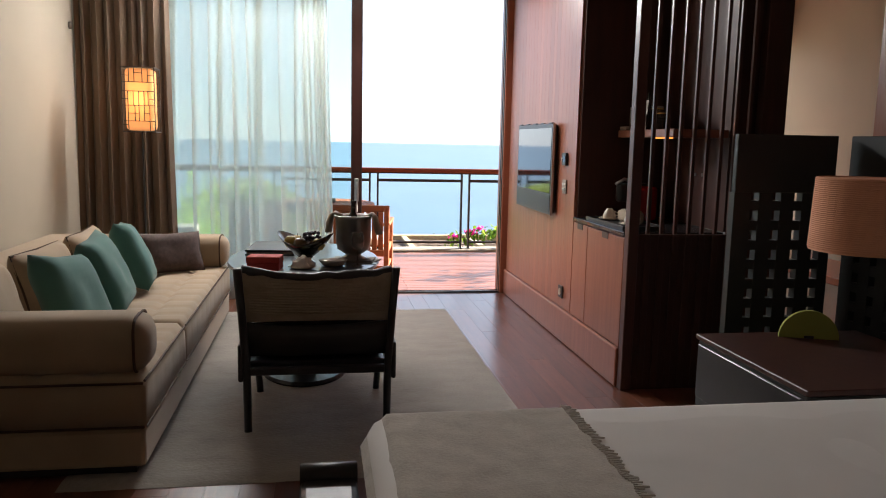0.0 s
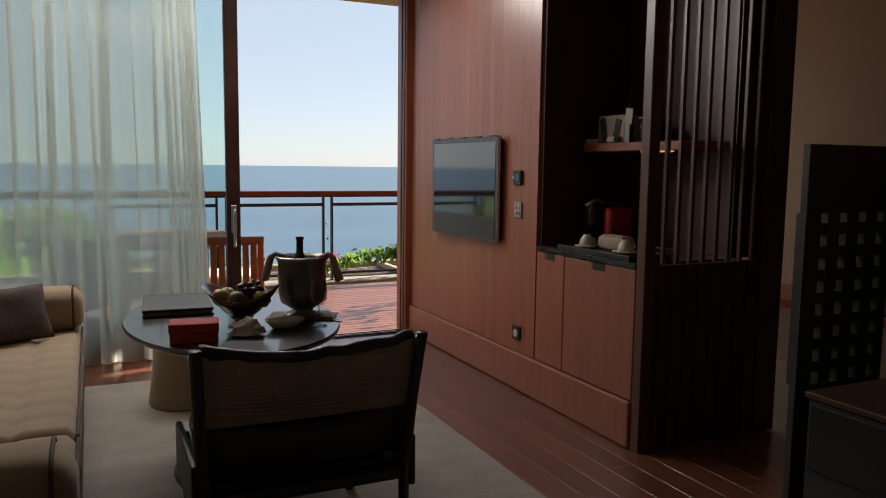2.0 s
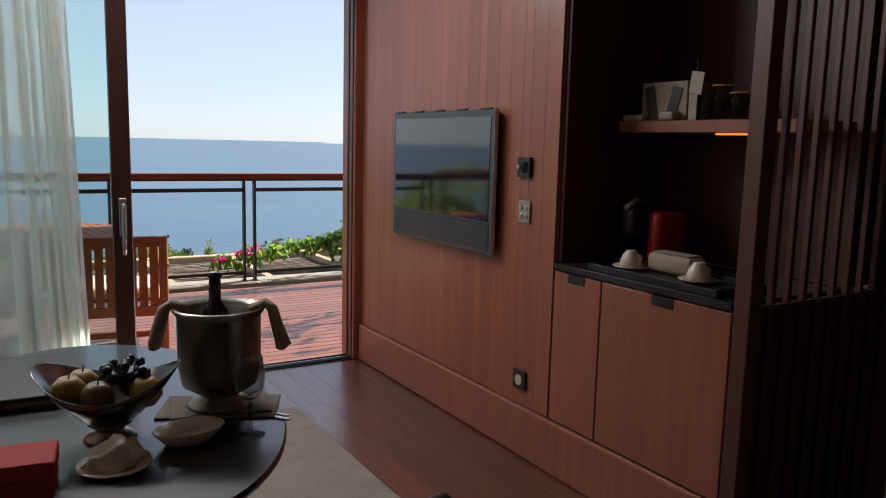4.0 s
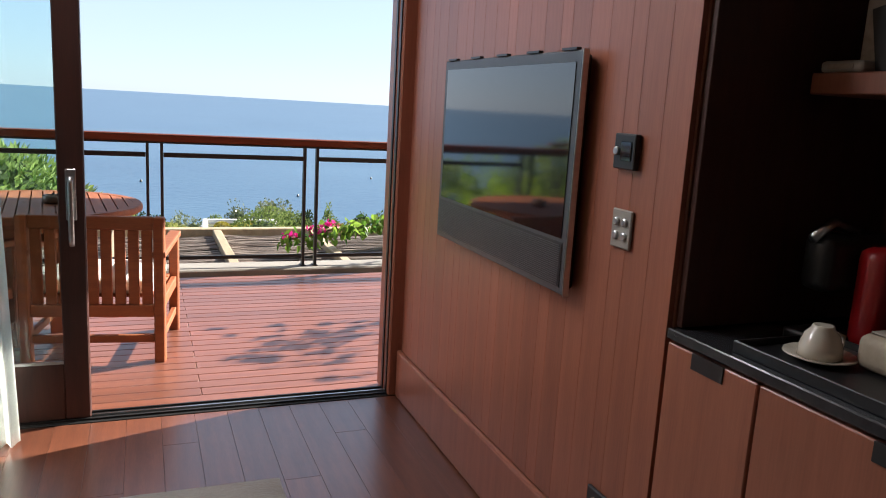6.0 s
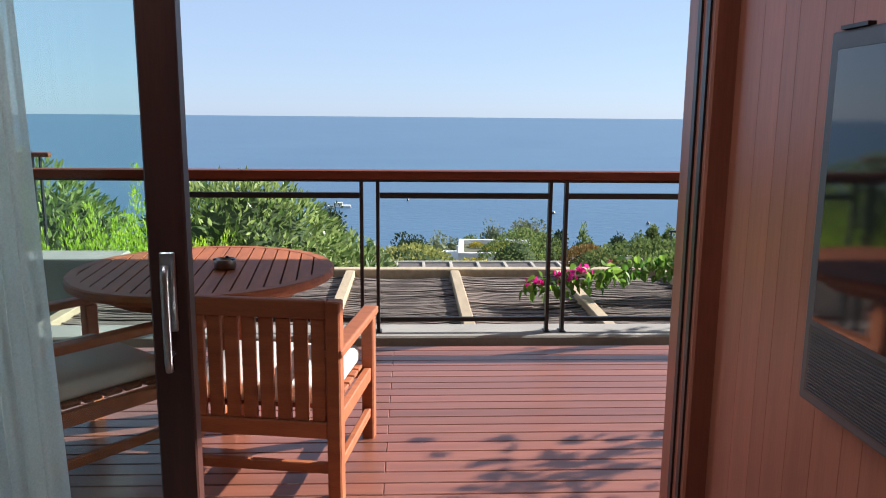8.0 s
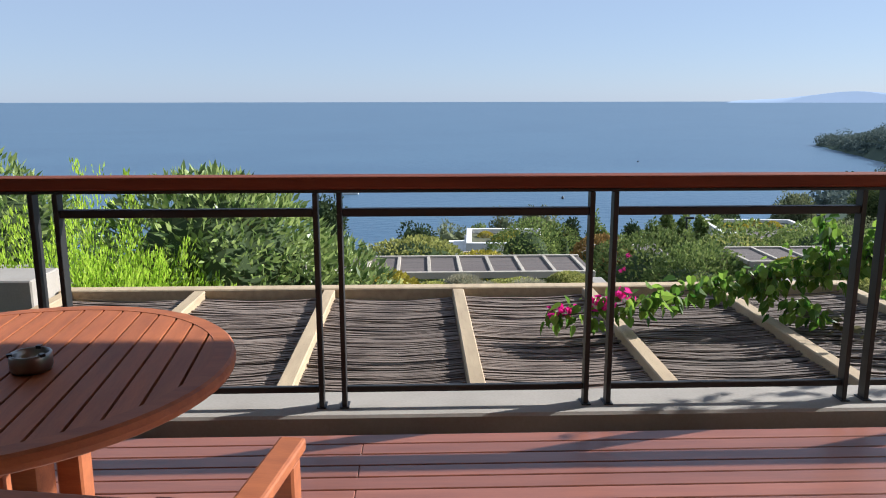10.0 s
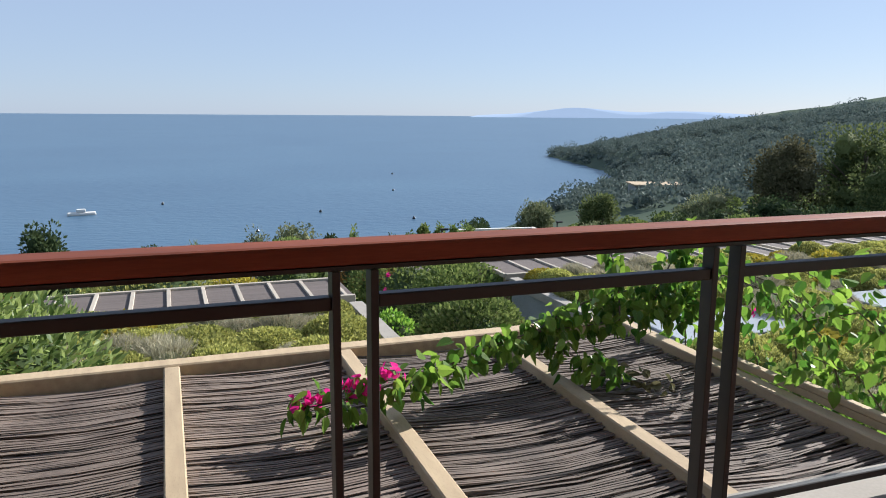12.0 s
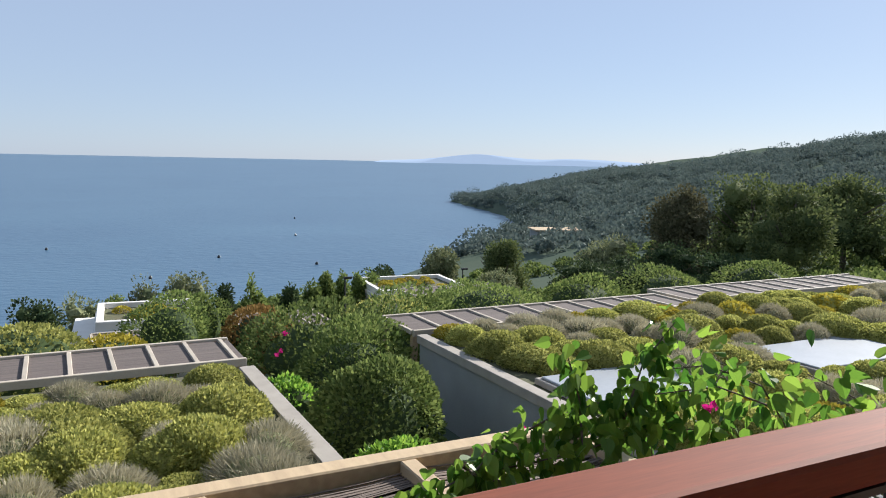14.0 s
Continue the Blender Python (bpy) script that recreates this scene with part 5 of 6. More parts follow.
def reed_field(x0, x1, y0, y1, z, count, sag, seed, r=0.0056):
    bm = bmesh.new()
    rq = random.Random(seed)
    for i in range(count):
        y = y0 + (y1 - y0) * (i + rq.random()) / count
        tilt = rq.gauss(0, 0.012)
        zz = z + rq.uniform(-0.02, 0.02)
        pts = []
        segs = 5
        for s in range(segs + 1):
            u = s / segs
            pts.append((x0 + (x1 - x0) * u, y + tilt * (u - 0.5) * 2 - sag * math.sin(math.pi * u) + 0.010 * noise.noise(Vector((u * 3 + seed, y * 9, 0))), zz - 0.02 * math.sin(math.pi * u) + 0.006 * noise.noise(Vector((u * 4, y * 13, seed)))))
        tube(pts, r * rq.uniform(0.7, 1.25), 3, bm)
    return bm


for i, (a, b) in enumerate(zip(BEAMX, BEAMX[1:])):
    tagged(part("reed_mat", reed_field(a + 0.052, b - 0.052, PY0, 13.27, PZ - 0.075, 310, rng.uniform(0.008, 0.03), i + 3), REED, perg, "grey-brown sagging reed stems"), kind="stuff")


tw = thing("fallen_twig", 1.30, 11.15, PZ - 0.052, "dry fallen twig lying on the reed mat", "twig")
part("stem", tube([(0, 0, 0.0), (0.14, -0.05, 0.006), (0.30, -0.10, 0.004), (0.44, -0.17, 0.0)], 0.006, 6, taper=0.5), BARK, tw)
part("side_stem", tube([(0.20, -0.07, 0.005), (0.28, -0.05, 0.014), (0.35, -0.06, 0.012)], 0.004, 5, taper=0.5), BARK, tw)
dv = thing("dead_vine", 3.95, 12.25, PZ - 0.03, "withered brown vine shoot with dry leaves", "plant")
part("stem", tube([(0, 0, 0.03), (0.14, -0.10, 0.05), (0.30, -0.26, 0.03), (0.40, -0.40, 0.0)], 0.006, 6, taper=0.5), BARK, dv)
rdv = np.random.default_rng(9)
dvc = np.stack([np.linspace(0.02, 0.36, 26), -np.linspace(0.0, 0.36, 26), np.full(26, 0.05)], 1) + rdv.normal(size=(26, 3)) * 0.03


# ---- leaves and vines ----
def shrub_meshes(name, n, leaf, r, h, material, seeds, slim=0.4, core=None, shape="leaf"):
    out = []
    for s in seeds:
        p, d = crown_points(n, r, r, h, s, 0.12, 9, True, 0.45, 0.3)
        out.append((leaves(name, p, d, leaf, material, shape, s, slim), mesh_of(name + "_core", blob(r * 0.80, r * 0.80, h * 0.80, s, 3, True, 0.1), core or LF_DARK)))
    return out


def vine(name, runs, step, size, label, seed, spread=0.05, hang=1.2):
    """A climbing plant: stems along runs of points, leaf stalks all along them, blades hanging down."""
    v = thing(name, 0, 0, 0, label, "plant")
    rv = np.random.default_rng(seed)
    cs, ds = [], []
    for run in runs:
        pts = [Vector(p) for p in run]
        part("stem", tube(pts, 0.007, 6, taper=0.4), BARK, v)
        for a, b in zip(pts, pts[1:]):
            for _ in range(max(2, int((b - a).length / step))):
                off = Vector(rv.normal(size=3) * spread)
                cs.append(a.lerp(b, rv.random()) + off)
                ds.append(Vector(rv.normal(size=3)) * 0.55 + off * 6 + Vector((0, 0, -hang)))
    tagged(part("foliage", leaves("foliage", cs, ds, size, LF_VINE, "heart", seed, 0.37, 0.14), None, v), kind="stuff")
    return v


vine("bougainvillea", [
    [(2.08, 12.05, -0.1), (2.32, 11.97, -0.05), (2.56, 11.91, 0.03), (2.78, 11.96, 0.03), (3.02, 12.13, 0.05), (3.31, 12.26, 0.07), (3.61, 12.39, 0.08), (3.94, 12.37, 0.09), (4.21, 12.33, 0.12), (4.58, 12.35, 0.16), (5.1, 12.3, 0.1)],
    [(3.6, 12.36, 0.08), (3.86, 12.48, 0.16), (4.11, 12.48, 0.24), (4.5, 12.5, 0.28), (5.0, 12.4, 0.22)],
    [(3.6, 12.4, 0.12), (3.75, 12.3, -0.02), (3.94, 11.94, -0.1)],
    [(4.2, 12.33, 0.12), (4.22, 12.4, 0.35), (4.2, 12.5, 0.58)], [(4.5, 12.4, 0.2), (4.7, 12.5, 0.45), (4.9, 12.5, 0.64)]], 0.0075, 0.082, "bougainvillea branch trailing over the reed pergola", 21, 0.05)
vine("bougainvillea", [
    [(5.3, 10.9, -0.9), (5.2, 11.1, -0.3), (5.1, 11.3, -0.02), (4.95, 11.5, 0.05)],
    [(5.6, 11.6, -0.9), (5.4, 11.8, 0.0), (5.1, 11.9, 0.3), (4.8, 12.1, 0.42), (4.6, 12.3, 0.35)],
    [(5.7, 12.2, -0.8), (5.6, 12.3, 0.0), (5.35, 12.3, 0.3), (5.05, 12.4, 0.42), (4.75, 12.5, 0.4)],
    [(6.2, 11.4, -0.9), (5.9, 11.7, 0.0), (5.6, 11.9, 0.3), (5.3, 12.0, 0.45)],
    [(5.9, 11.3, -0.9), (5.7, 11.5, 0.0), (5.4, 11.6, 0.25), (5.15, 11.7, 0.2)],
    [(5.2, 12.9, -0.6), (5.15, 12.9, 0.0), (5.05, 12.8, 0.25)]], 0.0115, 0.085, "leafy bougainvillea bush climbing beside the pergola", 22, 0.09)
vine("bougainvillea", [
    [(6.6, 11.1, 0.3), (6.4, 11.2, 0.9), (6.1, 11.3, 1.30), (5.75, 11.2, 1.45), (5.45, 11.1, 1.56), (5.2, 11.05, 1.60), (4.95, 11.0, 1.60)],
    [(6.6, 11.0, 0.7), (6.3, 11.2, 1.6), (6.05, 11.2, 1.86), (5.75, 11.1, 1.90), (5.45, 11.05, 1.90), (5.15, 11.0, 1.86)]], 0.045, 0.075, "young bougainvillea shoots reaching above the handrail", 23, 0.03, 0.5)
vine("bougainvillea", [
    [(6.4, 13.4, -1.6), (6.5, 13.5, -0.9), (6.4, 13.6, -0.4)],
    [(5.2, 14.1, -1.8), (5.25, 14.2, -1.1), (5.2, 14.3, -0.7)]], 0.02, 0.075, "leafy bougainvillea climbing up past the pergola", 24, 0.1)
# unseen plant added for the leaf shadows that fall across the deck
vine("unseen_creeper", [
    [(5.2, 9.1, -0.03), (5.1, 9.2, 0.8), (4.85, 9.25, 1.45), (4.5, 9.2, 1.65), (4.15, 9.1, 1.5)],
    [(5.1, 9.2, 0.9), (4.95, 8.9, 1.6), (4.6, 8.85, 1.85)]], 0.013, 0.10, "unseen creeper beside the terrace that casts leaf shadows on the deck", 25, 0.13)


tagged(part("dry_foliage", leaves("dry_foliage", dvc, rdv.normal(size=(26, 3)) + np.array([0, 0, -0.5]), 0.07, LF_BROWN, "heart", 9, 0.35, 0.3), None, dv, "dry brown curled leaves"), kind="stuff")


def bracts(points, n, size, seed, label):
    f = thing("bougainvillea_flowers", 0, 0, 0, label, "flowers", kind="stuff")
    rq = np.random.default_rng(seed)
    c = np.concatenate([np.array(p) + rq.normal(size=(n, 3)) * np.array([0.03, 0.03, 0.022]) for p in points])
    part("bract_cluster", leaves("bracts", c, rq.normal(size=(len(c), 3)) + np.array([0, 0, 0.6]), size, LF_BRACT, "heart", seed, 0.45, 0.15), None, f)


bracts([(2.1, 12.05, -0.08), (2.18, 12.03, -0.05), (2.36, 11.98, 0.0), (2.44, 11.95, 0.02), (2.56, 11.92, 0.08)], 15, 0.046, 31, "magenta bougainvillea flowers at the branch tip")
bracts([(5.2, 14.3, -0.62), (6.4, 13.6, -0.35)], 7, 0.05, 32, "a few magenta bougainvillea flowers above the leaves")
bracts([(6.6, 26.9, -3.2), (6.9, 27.6, -3.3), (7.4, 29.0, -3.2)], 16, 0.06, 33, "pink flowering shrub between the roof gardens")


def bush(name, x, y, z, rx, ry, rz, n, leaf, material, label, seed, slim=0.3, dome=False, category="bush"):
    b = thing(name, x, y, z, label, category)
    p, d = crown_points(int(n * 1.7), rx, ry, rz, seed, 0.22, 11, dome, 0.9)
    tagged(part("foliage", leaves("foliage", p, d, leaf * 1.05, material, "leaf", seed, slim), None, b), kind="stuff")
    # core in a darker leaf colour, imitating the shade deep in the bush
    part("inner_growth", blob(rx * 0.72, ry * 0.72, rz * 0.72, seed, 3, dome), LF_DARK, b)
    return b


# oleander and juniper beyond the pergola
bush("oleander_bush", -1.35, 16.3, -1.0, 1.45, 1.4, 1.75, 5200, 0.135, LF_OLE, "tall oleander bush with narrow pale green leaves", 41, 0.16)
bush("oleander_bush", -0.15, 16.4, -1.75, 1.05, 1.1, 1.45, 3000, 0.135, LF_OLE, "oleander bush with narrow pale green leaves", 42, 0.16)
bush("oleander_bush", -5.6, 18.6, -1.2, 2.0, 1.6, 1.9, 3200, 0.17, LF_OLE, "oleander bush behind the bright juniper", 43, 0.16)


def spire_bush(x, y, z, label, seed, n=46, h=1.9, w=1.0):
    """A bush of feathery upright sprays."""
    b = thing("juniper_bush", x, y, z, label, "bush")
    rq = np.random.default_rng(seed)
    cs, ds = [], []
    for _ in range(n):
        bx, by = rq.normal(size=2) * w * 0.5
        hh = h * (rq.uniform(0.5, 0.8) if rq.random() < 0.85 else 1.0) * math.exp(-0.35 * (bx * bx + by * by) / (w * w * 0.3))
        lean = np.array([bx * 0.35, by * 0.35])
        for t in np.linspace(0.05, 1, 250):
            rad = 0.16 * (1 - t) ** 0.7 + 0.015
            off = rq.normal(size=2) * rad
            cs.append((bx + lean[0] * t + off[0], by + lean[1] * t + off[1], hh * t))
            ds.append((off[0] * 4 + lean[0], off[1] * 4 + lean[1], 1.1))
    tagged(part("foliage", leaves("foliage", cs, ds, 0.066, LF_JUN, "leaf", seed, 0.13, 0.05), None, b), kind="stuff")
    part("inner_growth", blob(w * 0.75, w * 0.65, h * 0.46, seed, 3, True), LF_JUN, b)


spire_bush(-2.25, 14.7, -1.7, "bright yellow-green feathery juniper bush", 51, 150, 2.5, 1.35)
spire_bush(-3.2, 14.5, -1.6, "bright yellow-green feathery juniper bush", 52, 80, 1.9, 1.1)
spire_bush(-1.55, 14.9, -1.8, "bright yellow-green feathery juniper bush", 53, 60, 1.7, 0.8)

# ---- roof gardens below ----
GZ = -3.18
house1 = thing("terrace_house", 0, 0, 0, "terraced house below with planted roof and reed pergola", "house")
part("wall", box(-14, 5.75, 14.2, 26.0, -6.4, GZ - 0.25), GCONC, house1)
part("planted_roof", box(-14, 5.55, 14.3, 26.0, GZ - 0.249, GZ - 0.05), SOIL, house1, "dry planting soil")
part("parapet", box(5.552, 5.9, 14.2, 26.1, GZ - 0.6, GZ + 0.02, 0.01), CONC, house1, "pale concrete roof edge")
house2 = thing("terrace_house", 0, 0, 0, "terraced house beyond with grey wall, planted roof and reed pergola", "house")
part("wall", box(10.6, 34, 14.5, 27.4, -6.6, GZ - 0.25), GCONC, house2)
part("planted_roof", box(10.8, 34, 14.6, 27.3, GZ - 0.249, GZ - 0.05), SOIL, house2, "dry planting soil")
part("parapet", box(10.5, 10.8, 14.5, 27.4, GZ - 0.2, GZ + 0.02, 0.01), CONC, house2, "pale rendered roof edge")


def far_pergola(x0, x1, y0, y1, z, step, label):
    p = thing("pergola", 0, 0, 0, label, "pergola")
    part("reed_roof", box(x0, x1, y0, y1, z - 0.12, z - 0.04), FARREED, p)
    part("front_beam", box(x0, x1, y1, y1 + 0.12, z - 0.16, z + 0.02, 0.01), PALEB, p)
    part("rear_beam", box(x0, x1, y0 - 0.12, y0, z - 0.16, z + 0.02, 0.01), PALEB, p)
    x = x0
    while x <= x1 + 0.01:
        part("beam", box(x - 0.05, x + 0.05, y0, y1, z - 0.11, z + 0.012, 0.01), PALEB, p)
        x += step
    for x in (x0 + 0.1, (x0 + x1) / 2, x1 - 0.1):
        for y in (y0 + 0.1, y1):
            part("pergola_post", box(x - 0.08, x + 0.08, y - 0.1, y + 0.06, z - 3.3, z - 0.165), BEAMW, p)
    return p


far_pergola(-7.85, 5.8, 26.5, 28.5, GZ + 0.10, 0.84, "long reed-covered pergola with pale beams on the lower house")
far_pergola(10.6, 21.2, 27.9, 29.9, GZ + 0.02, 0.96, "long reed-covered pergola with pale beams beyond the garden roof")
far_pergola(21.5, 33.0, 28.6, 30.6, GZ + 0.05, 0.96, "reed-covered pergola with pale beams farther along")

rq = random.Random(77)
SANT = shrub_meshes("santolina", 5000, 0.050, 0.66, 0.46, LF_SANT, (61, 62, 63), 0.33, LF_SANT)
LAV = shrub_meshes("lavender", 2700, 0.17, 0.55, 0.44, LF_LAV, (64, 65), 0.034, LF_OLIVE)
YEL = shrub_meshes("sedum", 900, 0.07, 0.55, 0.38, LF_YEL, (66, 67), 0.4, LF_SANT)


def mound(kind, meshes, x, y, z, s, label, category="shrub"):
    t = thing(kind, x, y, z, label, category, rq.uniform(0, 360), kind + " mounds on the roof gardens")
    f, c = rq.choice(meshes)
    t.scale = (s * rq.uniform(0.9, 1.15), s * rq.uniform(0.9, 1.15), s * rq.uniform(0.8, 1.15))
    tagged(part("foliage", f, None, t), kind="stuff")
    part("inner_growth", c, None, t)


def plant_roof(x0, x1, y0, y1, step, skip=()):
    y = y0
    while y < y1:
        x = x0 + rq.uniform(0, step * 0.6)
        while x < x1:
            px, py = x + rq.uniform(-0.25, 0.25), y + rq.uniform(-0.25, 0.25)
            if not any(a < px < b and c < py < d for a, b, c, d in skip):
                r = rq.random() + 0.35 * noise.noise(Vector((px * 0.35, py * 0.35, 4)))
                s = rq.uniform(0.8, 1.45)
                if r < 0.54:
                    mound("santolina", SANT, px, py, GZ - 0.06, s, "rounded yellow-green santolina mound")
                elif r < 0.80:
                    mound("lavender", LAV, px, py, GZ - 0.06, s * 0.9, "grey tufted lavender mound past flowering")
                else:
                    mound("sedum", YEL, px, py, GZ - 0.06, s, "yellow flowering mound of garden shrub")
            x += step * rq.uniform(0.8, 1.15)
        y += step * rq.uniform(0.8, 1.05)


plant_roof(-7.0, 5.25, 14.9, 25.0, 0.95)
SKYL = ((10.9, 14.5, 20.2, 22.7), (17.2, 21.4, 20.3, 22.8))
plant_roof(11.3, 30.0, 16.5, 27.3, 1.12, SKYL)
for a, b, c, d in SKYL:
    k = thing("skylight", (a + b) / 2, (c + d) / 2, GZ - 0.05, "flat pale roof light between the planted mounds", "skylight")
    part("curb_frame", box((a - b) / 2 + 0.1, (b - a) / 2 - 0.1, (c - d) / 2 + 0.1, (d - c) / 2 - 0.1, 0, 0.14, 0.02), CONC, k)
    part("cover", box((a - b) / 2 + 0.2, (b - a) / 2 - 0.2, (c - d) / 2 + 0.2, (d - c) / 2 - 0.2, 0.144, 0.18, 0.03), SKYLIGHT, k)

# small railing seen through the leaves below
lr = thing("steel_handrail", 9.6, 12.8, -2.0, "white steel handrail of the path below", "railing", rz=84)
for y, z in ((0.0, 0.0), (0.09, -0.02), (0.0, -0.45)):
    part("rail_tube", tube([(-2.6, y, z), (1.9, y, z)], 0.018, 8), WCONC, lr)
for x in (-2.5, -1.0, 0.4, 1.8):
    part("rail_post", tube([(x, 0, -3.1), (x, 0, 0.0)], 0.02, 8), WCONC, lr)
structure("path", 8.4, 13.5, 9.2, 14.4, -5.3, -4.4, GCONC, "grey paved path below the terrace", "path", 0.02)

# shrubs in the gap between the houses
for i, (x, y, z, r, h, mm, nn, lf, lab) in enumerate((
        (8.1, 24.2, -4.35, 1.25, 1.55, LF_TREE, 6500, 0.11, "round green clipped bush between the houses"),
        (7.2, 21.4, -4.5, 0.75, 1.05, LF_VINE, 2200, 0.10, "bright climbing shrub between the houses"),
        (8.6, 20.8, -4.6, 0.9, 1.0, LF_TREE, 3000, 0.09, "leafy green shrub between the houses"),
        (7.0, 13.3, -2.3, 1.1, 1.25, LF_TREE, 4200, 0.09, "dense green shrub below the pergola edge"),
        (7.2, 18.0, -5.2, 1.3, 1.5, LF_TREE, 3200, 0.12, "dense green shrub between the houses"),
        (9.2, 18.4, -5.4, 1.2, 1.5, LF_TREE, 2800, 0.12, "leafy green shrub by the grey wall"),
        (9.2, 28.6, -4.6, 1.7, 1.5, LF_TREE, 4200, 0.12, "dark green shrub between the pergolas"),
        (6.7, 26.0, -4.5, 0.8, 1.1, LF_VINE, 1500, 0.10, "leafy green shrub beside the roof edge"),
        (9.4, 33.0, -5.2, 2.1, 1.7, LF_TREE, 4200, 0.13, "broad green shrub below the pergola"),
        (8.8, 37.5, -5.4, 1.5, 1.2, LF_RUST, 2600, 0.12, "rust-coloured flowering shrub below the pergola"),
        (13.2, 33.5, -5.2, 2.2, 1.7, LF_TREE, 4200, 0.13, "broad green shrub below the pergola"),
        (3.6, 36.0, -5.4, 1.5, 1.0, LF_YEL, 1800, 0.12, "yellow-green shrub in front of the pergola"),
        (5.65, 38.4, -5.2, 1.35, 1.45, LF_TREE, 2600, 0.11, "clipped round green hedge bush"),
        (7.3, 40.6, -5.4, 0.9, 1.4, LF_TREE, 1600, 0.11, "clipped round green hedge bush"),
        (0.9, 34.0, -4.9, 2.2, 1.7, LF_SANT, 3400, 0.12, "broad yellow-green shrub beyond the roof"),
        (-5.2, 36.0, -5.2, 2.0, 1.4, LF_RUST, 2500, 0.14, "yellowing shrub beyond the roof"),
        (16.8, 34.0, -4.35, 2.2, 1.25, LF_TREE, 3600, 0.11, "long clipped green hedge bush"),
        (21.0, 34.0, -4.3, 1.6, 1.2, LF_TREE, 2600, 0.11, "domed green clipped bush"),
        (25.6, 33.8, -4.2, 1.65, 1.25, LF_TREE, 2600, 0.11, "domed green clipped bush"),
        (30.5, 33.3, -4.1, 1.75, 1.35, LF_TREE, 2600, 0.11, "domed green clipped bush"),
        (19.0, 41.0, -6.2, 2.6, 1.6, LF_TREE, 4000, 0.15, "green shrub on the slope"),
        (15.5, 41.0, -6.4, 2.2, 1.5, LF_SANT, 3600, 0.14, "yellow-green shrub on the slope"),
        (7.2, 14.8, -3.9, 1.1, 1.4, LF_VINE, 2600, 0.11, "leafy shrub under the pergola's edge"),
        (7.7, 12.6, -4.2, 1.2, 1.6, LF_TREE, 3600, 0.09, "dark shrub under the terrace"),
        (11.8, 13.9, -3.8, 1.2, 1.5, LF_VINE, 2800, 0.10, "leafy shrub beside the path below"))):
    bush("shrub", x, y, z, r, r, h, nn, lf, mm, lab, 100 + i, 0.34)


# lower houses
def roof_box(x, y, z, w, d, rz, label):
    h = thing("lower_house", x, y, z, label, "house", rz)
    part("wall", box(-w / 2, w / 2, -d / 2, d / 2, -4.0, -0.3), WCONC, h)
    part("roof_slab", box(-w / 2 - 0.1, w / 2 + 0.1, -d / 2 - 0.1, d / 2 + 0.1, -0.298, 0.0, 0.02), WCONC, h)
    for a, b, c, e in ((-w / 2, w / 2, -d / 2, -d / 2 + 0.3), (-w / 2, w / 2, d / 2 - 0.3, d / 2), (-w / 2, -w / 2 + 0.3, -d / 2 + 0.302, d / 2 - 0.302), (w / 2 - 0.3, w / 2, -d / 2 + 0.302, d / 2 - 0.302)):
        part("parapet", box(a, b, c, e, 0.004, 0.4, 0.02), WCONC, h)
    part("planting", box(-w / 2 + 0.31, w / 2 - 0.31, -d / 2 + 0.31, d / 2 - 0.31, 0.004, 0.15), SOIL, h)
    for i in range(14):
        px, py = rq.uniform(-w / 2 + 1.05, w / 2 - 1.05), rq.uniform(-d / 2 + 1.05, d / 2 - 1.05)
        f, c = rq.choice(YEL)
        o = part("roof_shrub", f, None, h, m=pose(px, py, 0.14) @ Matrix.Scale(0.9, 4))
    return h


lower = roof_box(5.7, 46.3, -6.05, 4.2, 4.6, -4, "low white-walled house with a planted flat roof")
part("annex", box(-3.1, -2.22, -2.2, 2.6, -4.0, -0.35, 0.02), WCONC, lower)
roof_box(24.6, 58.0, -7.6, 6.5, 6.0, -6, "low white-walled house with a planted flat roof")
far_pergola(3.2, 6.2, 40.6, 42.6, -5.8, 0.95, "reed-covered pergola of the house further down")
far_pergola(9.2, 13.4, 41.6, 45.2, -6.0, 1.0, "reed-covered pergola of the house further down")
far_pergola(22.0, 29.0, 52.0, 54.5, -7.0, 1.6, "reed-covered pergola of the house down the slope")


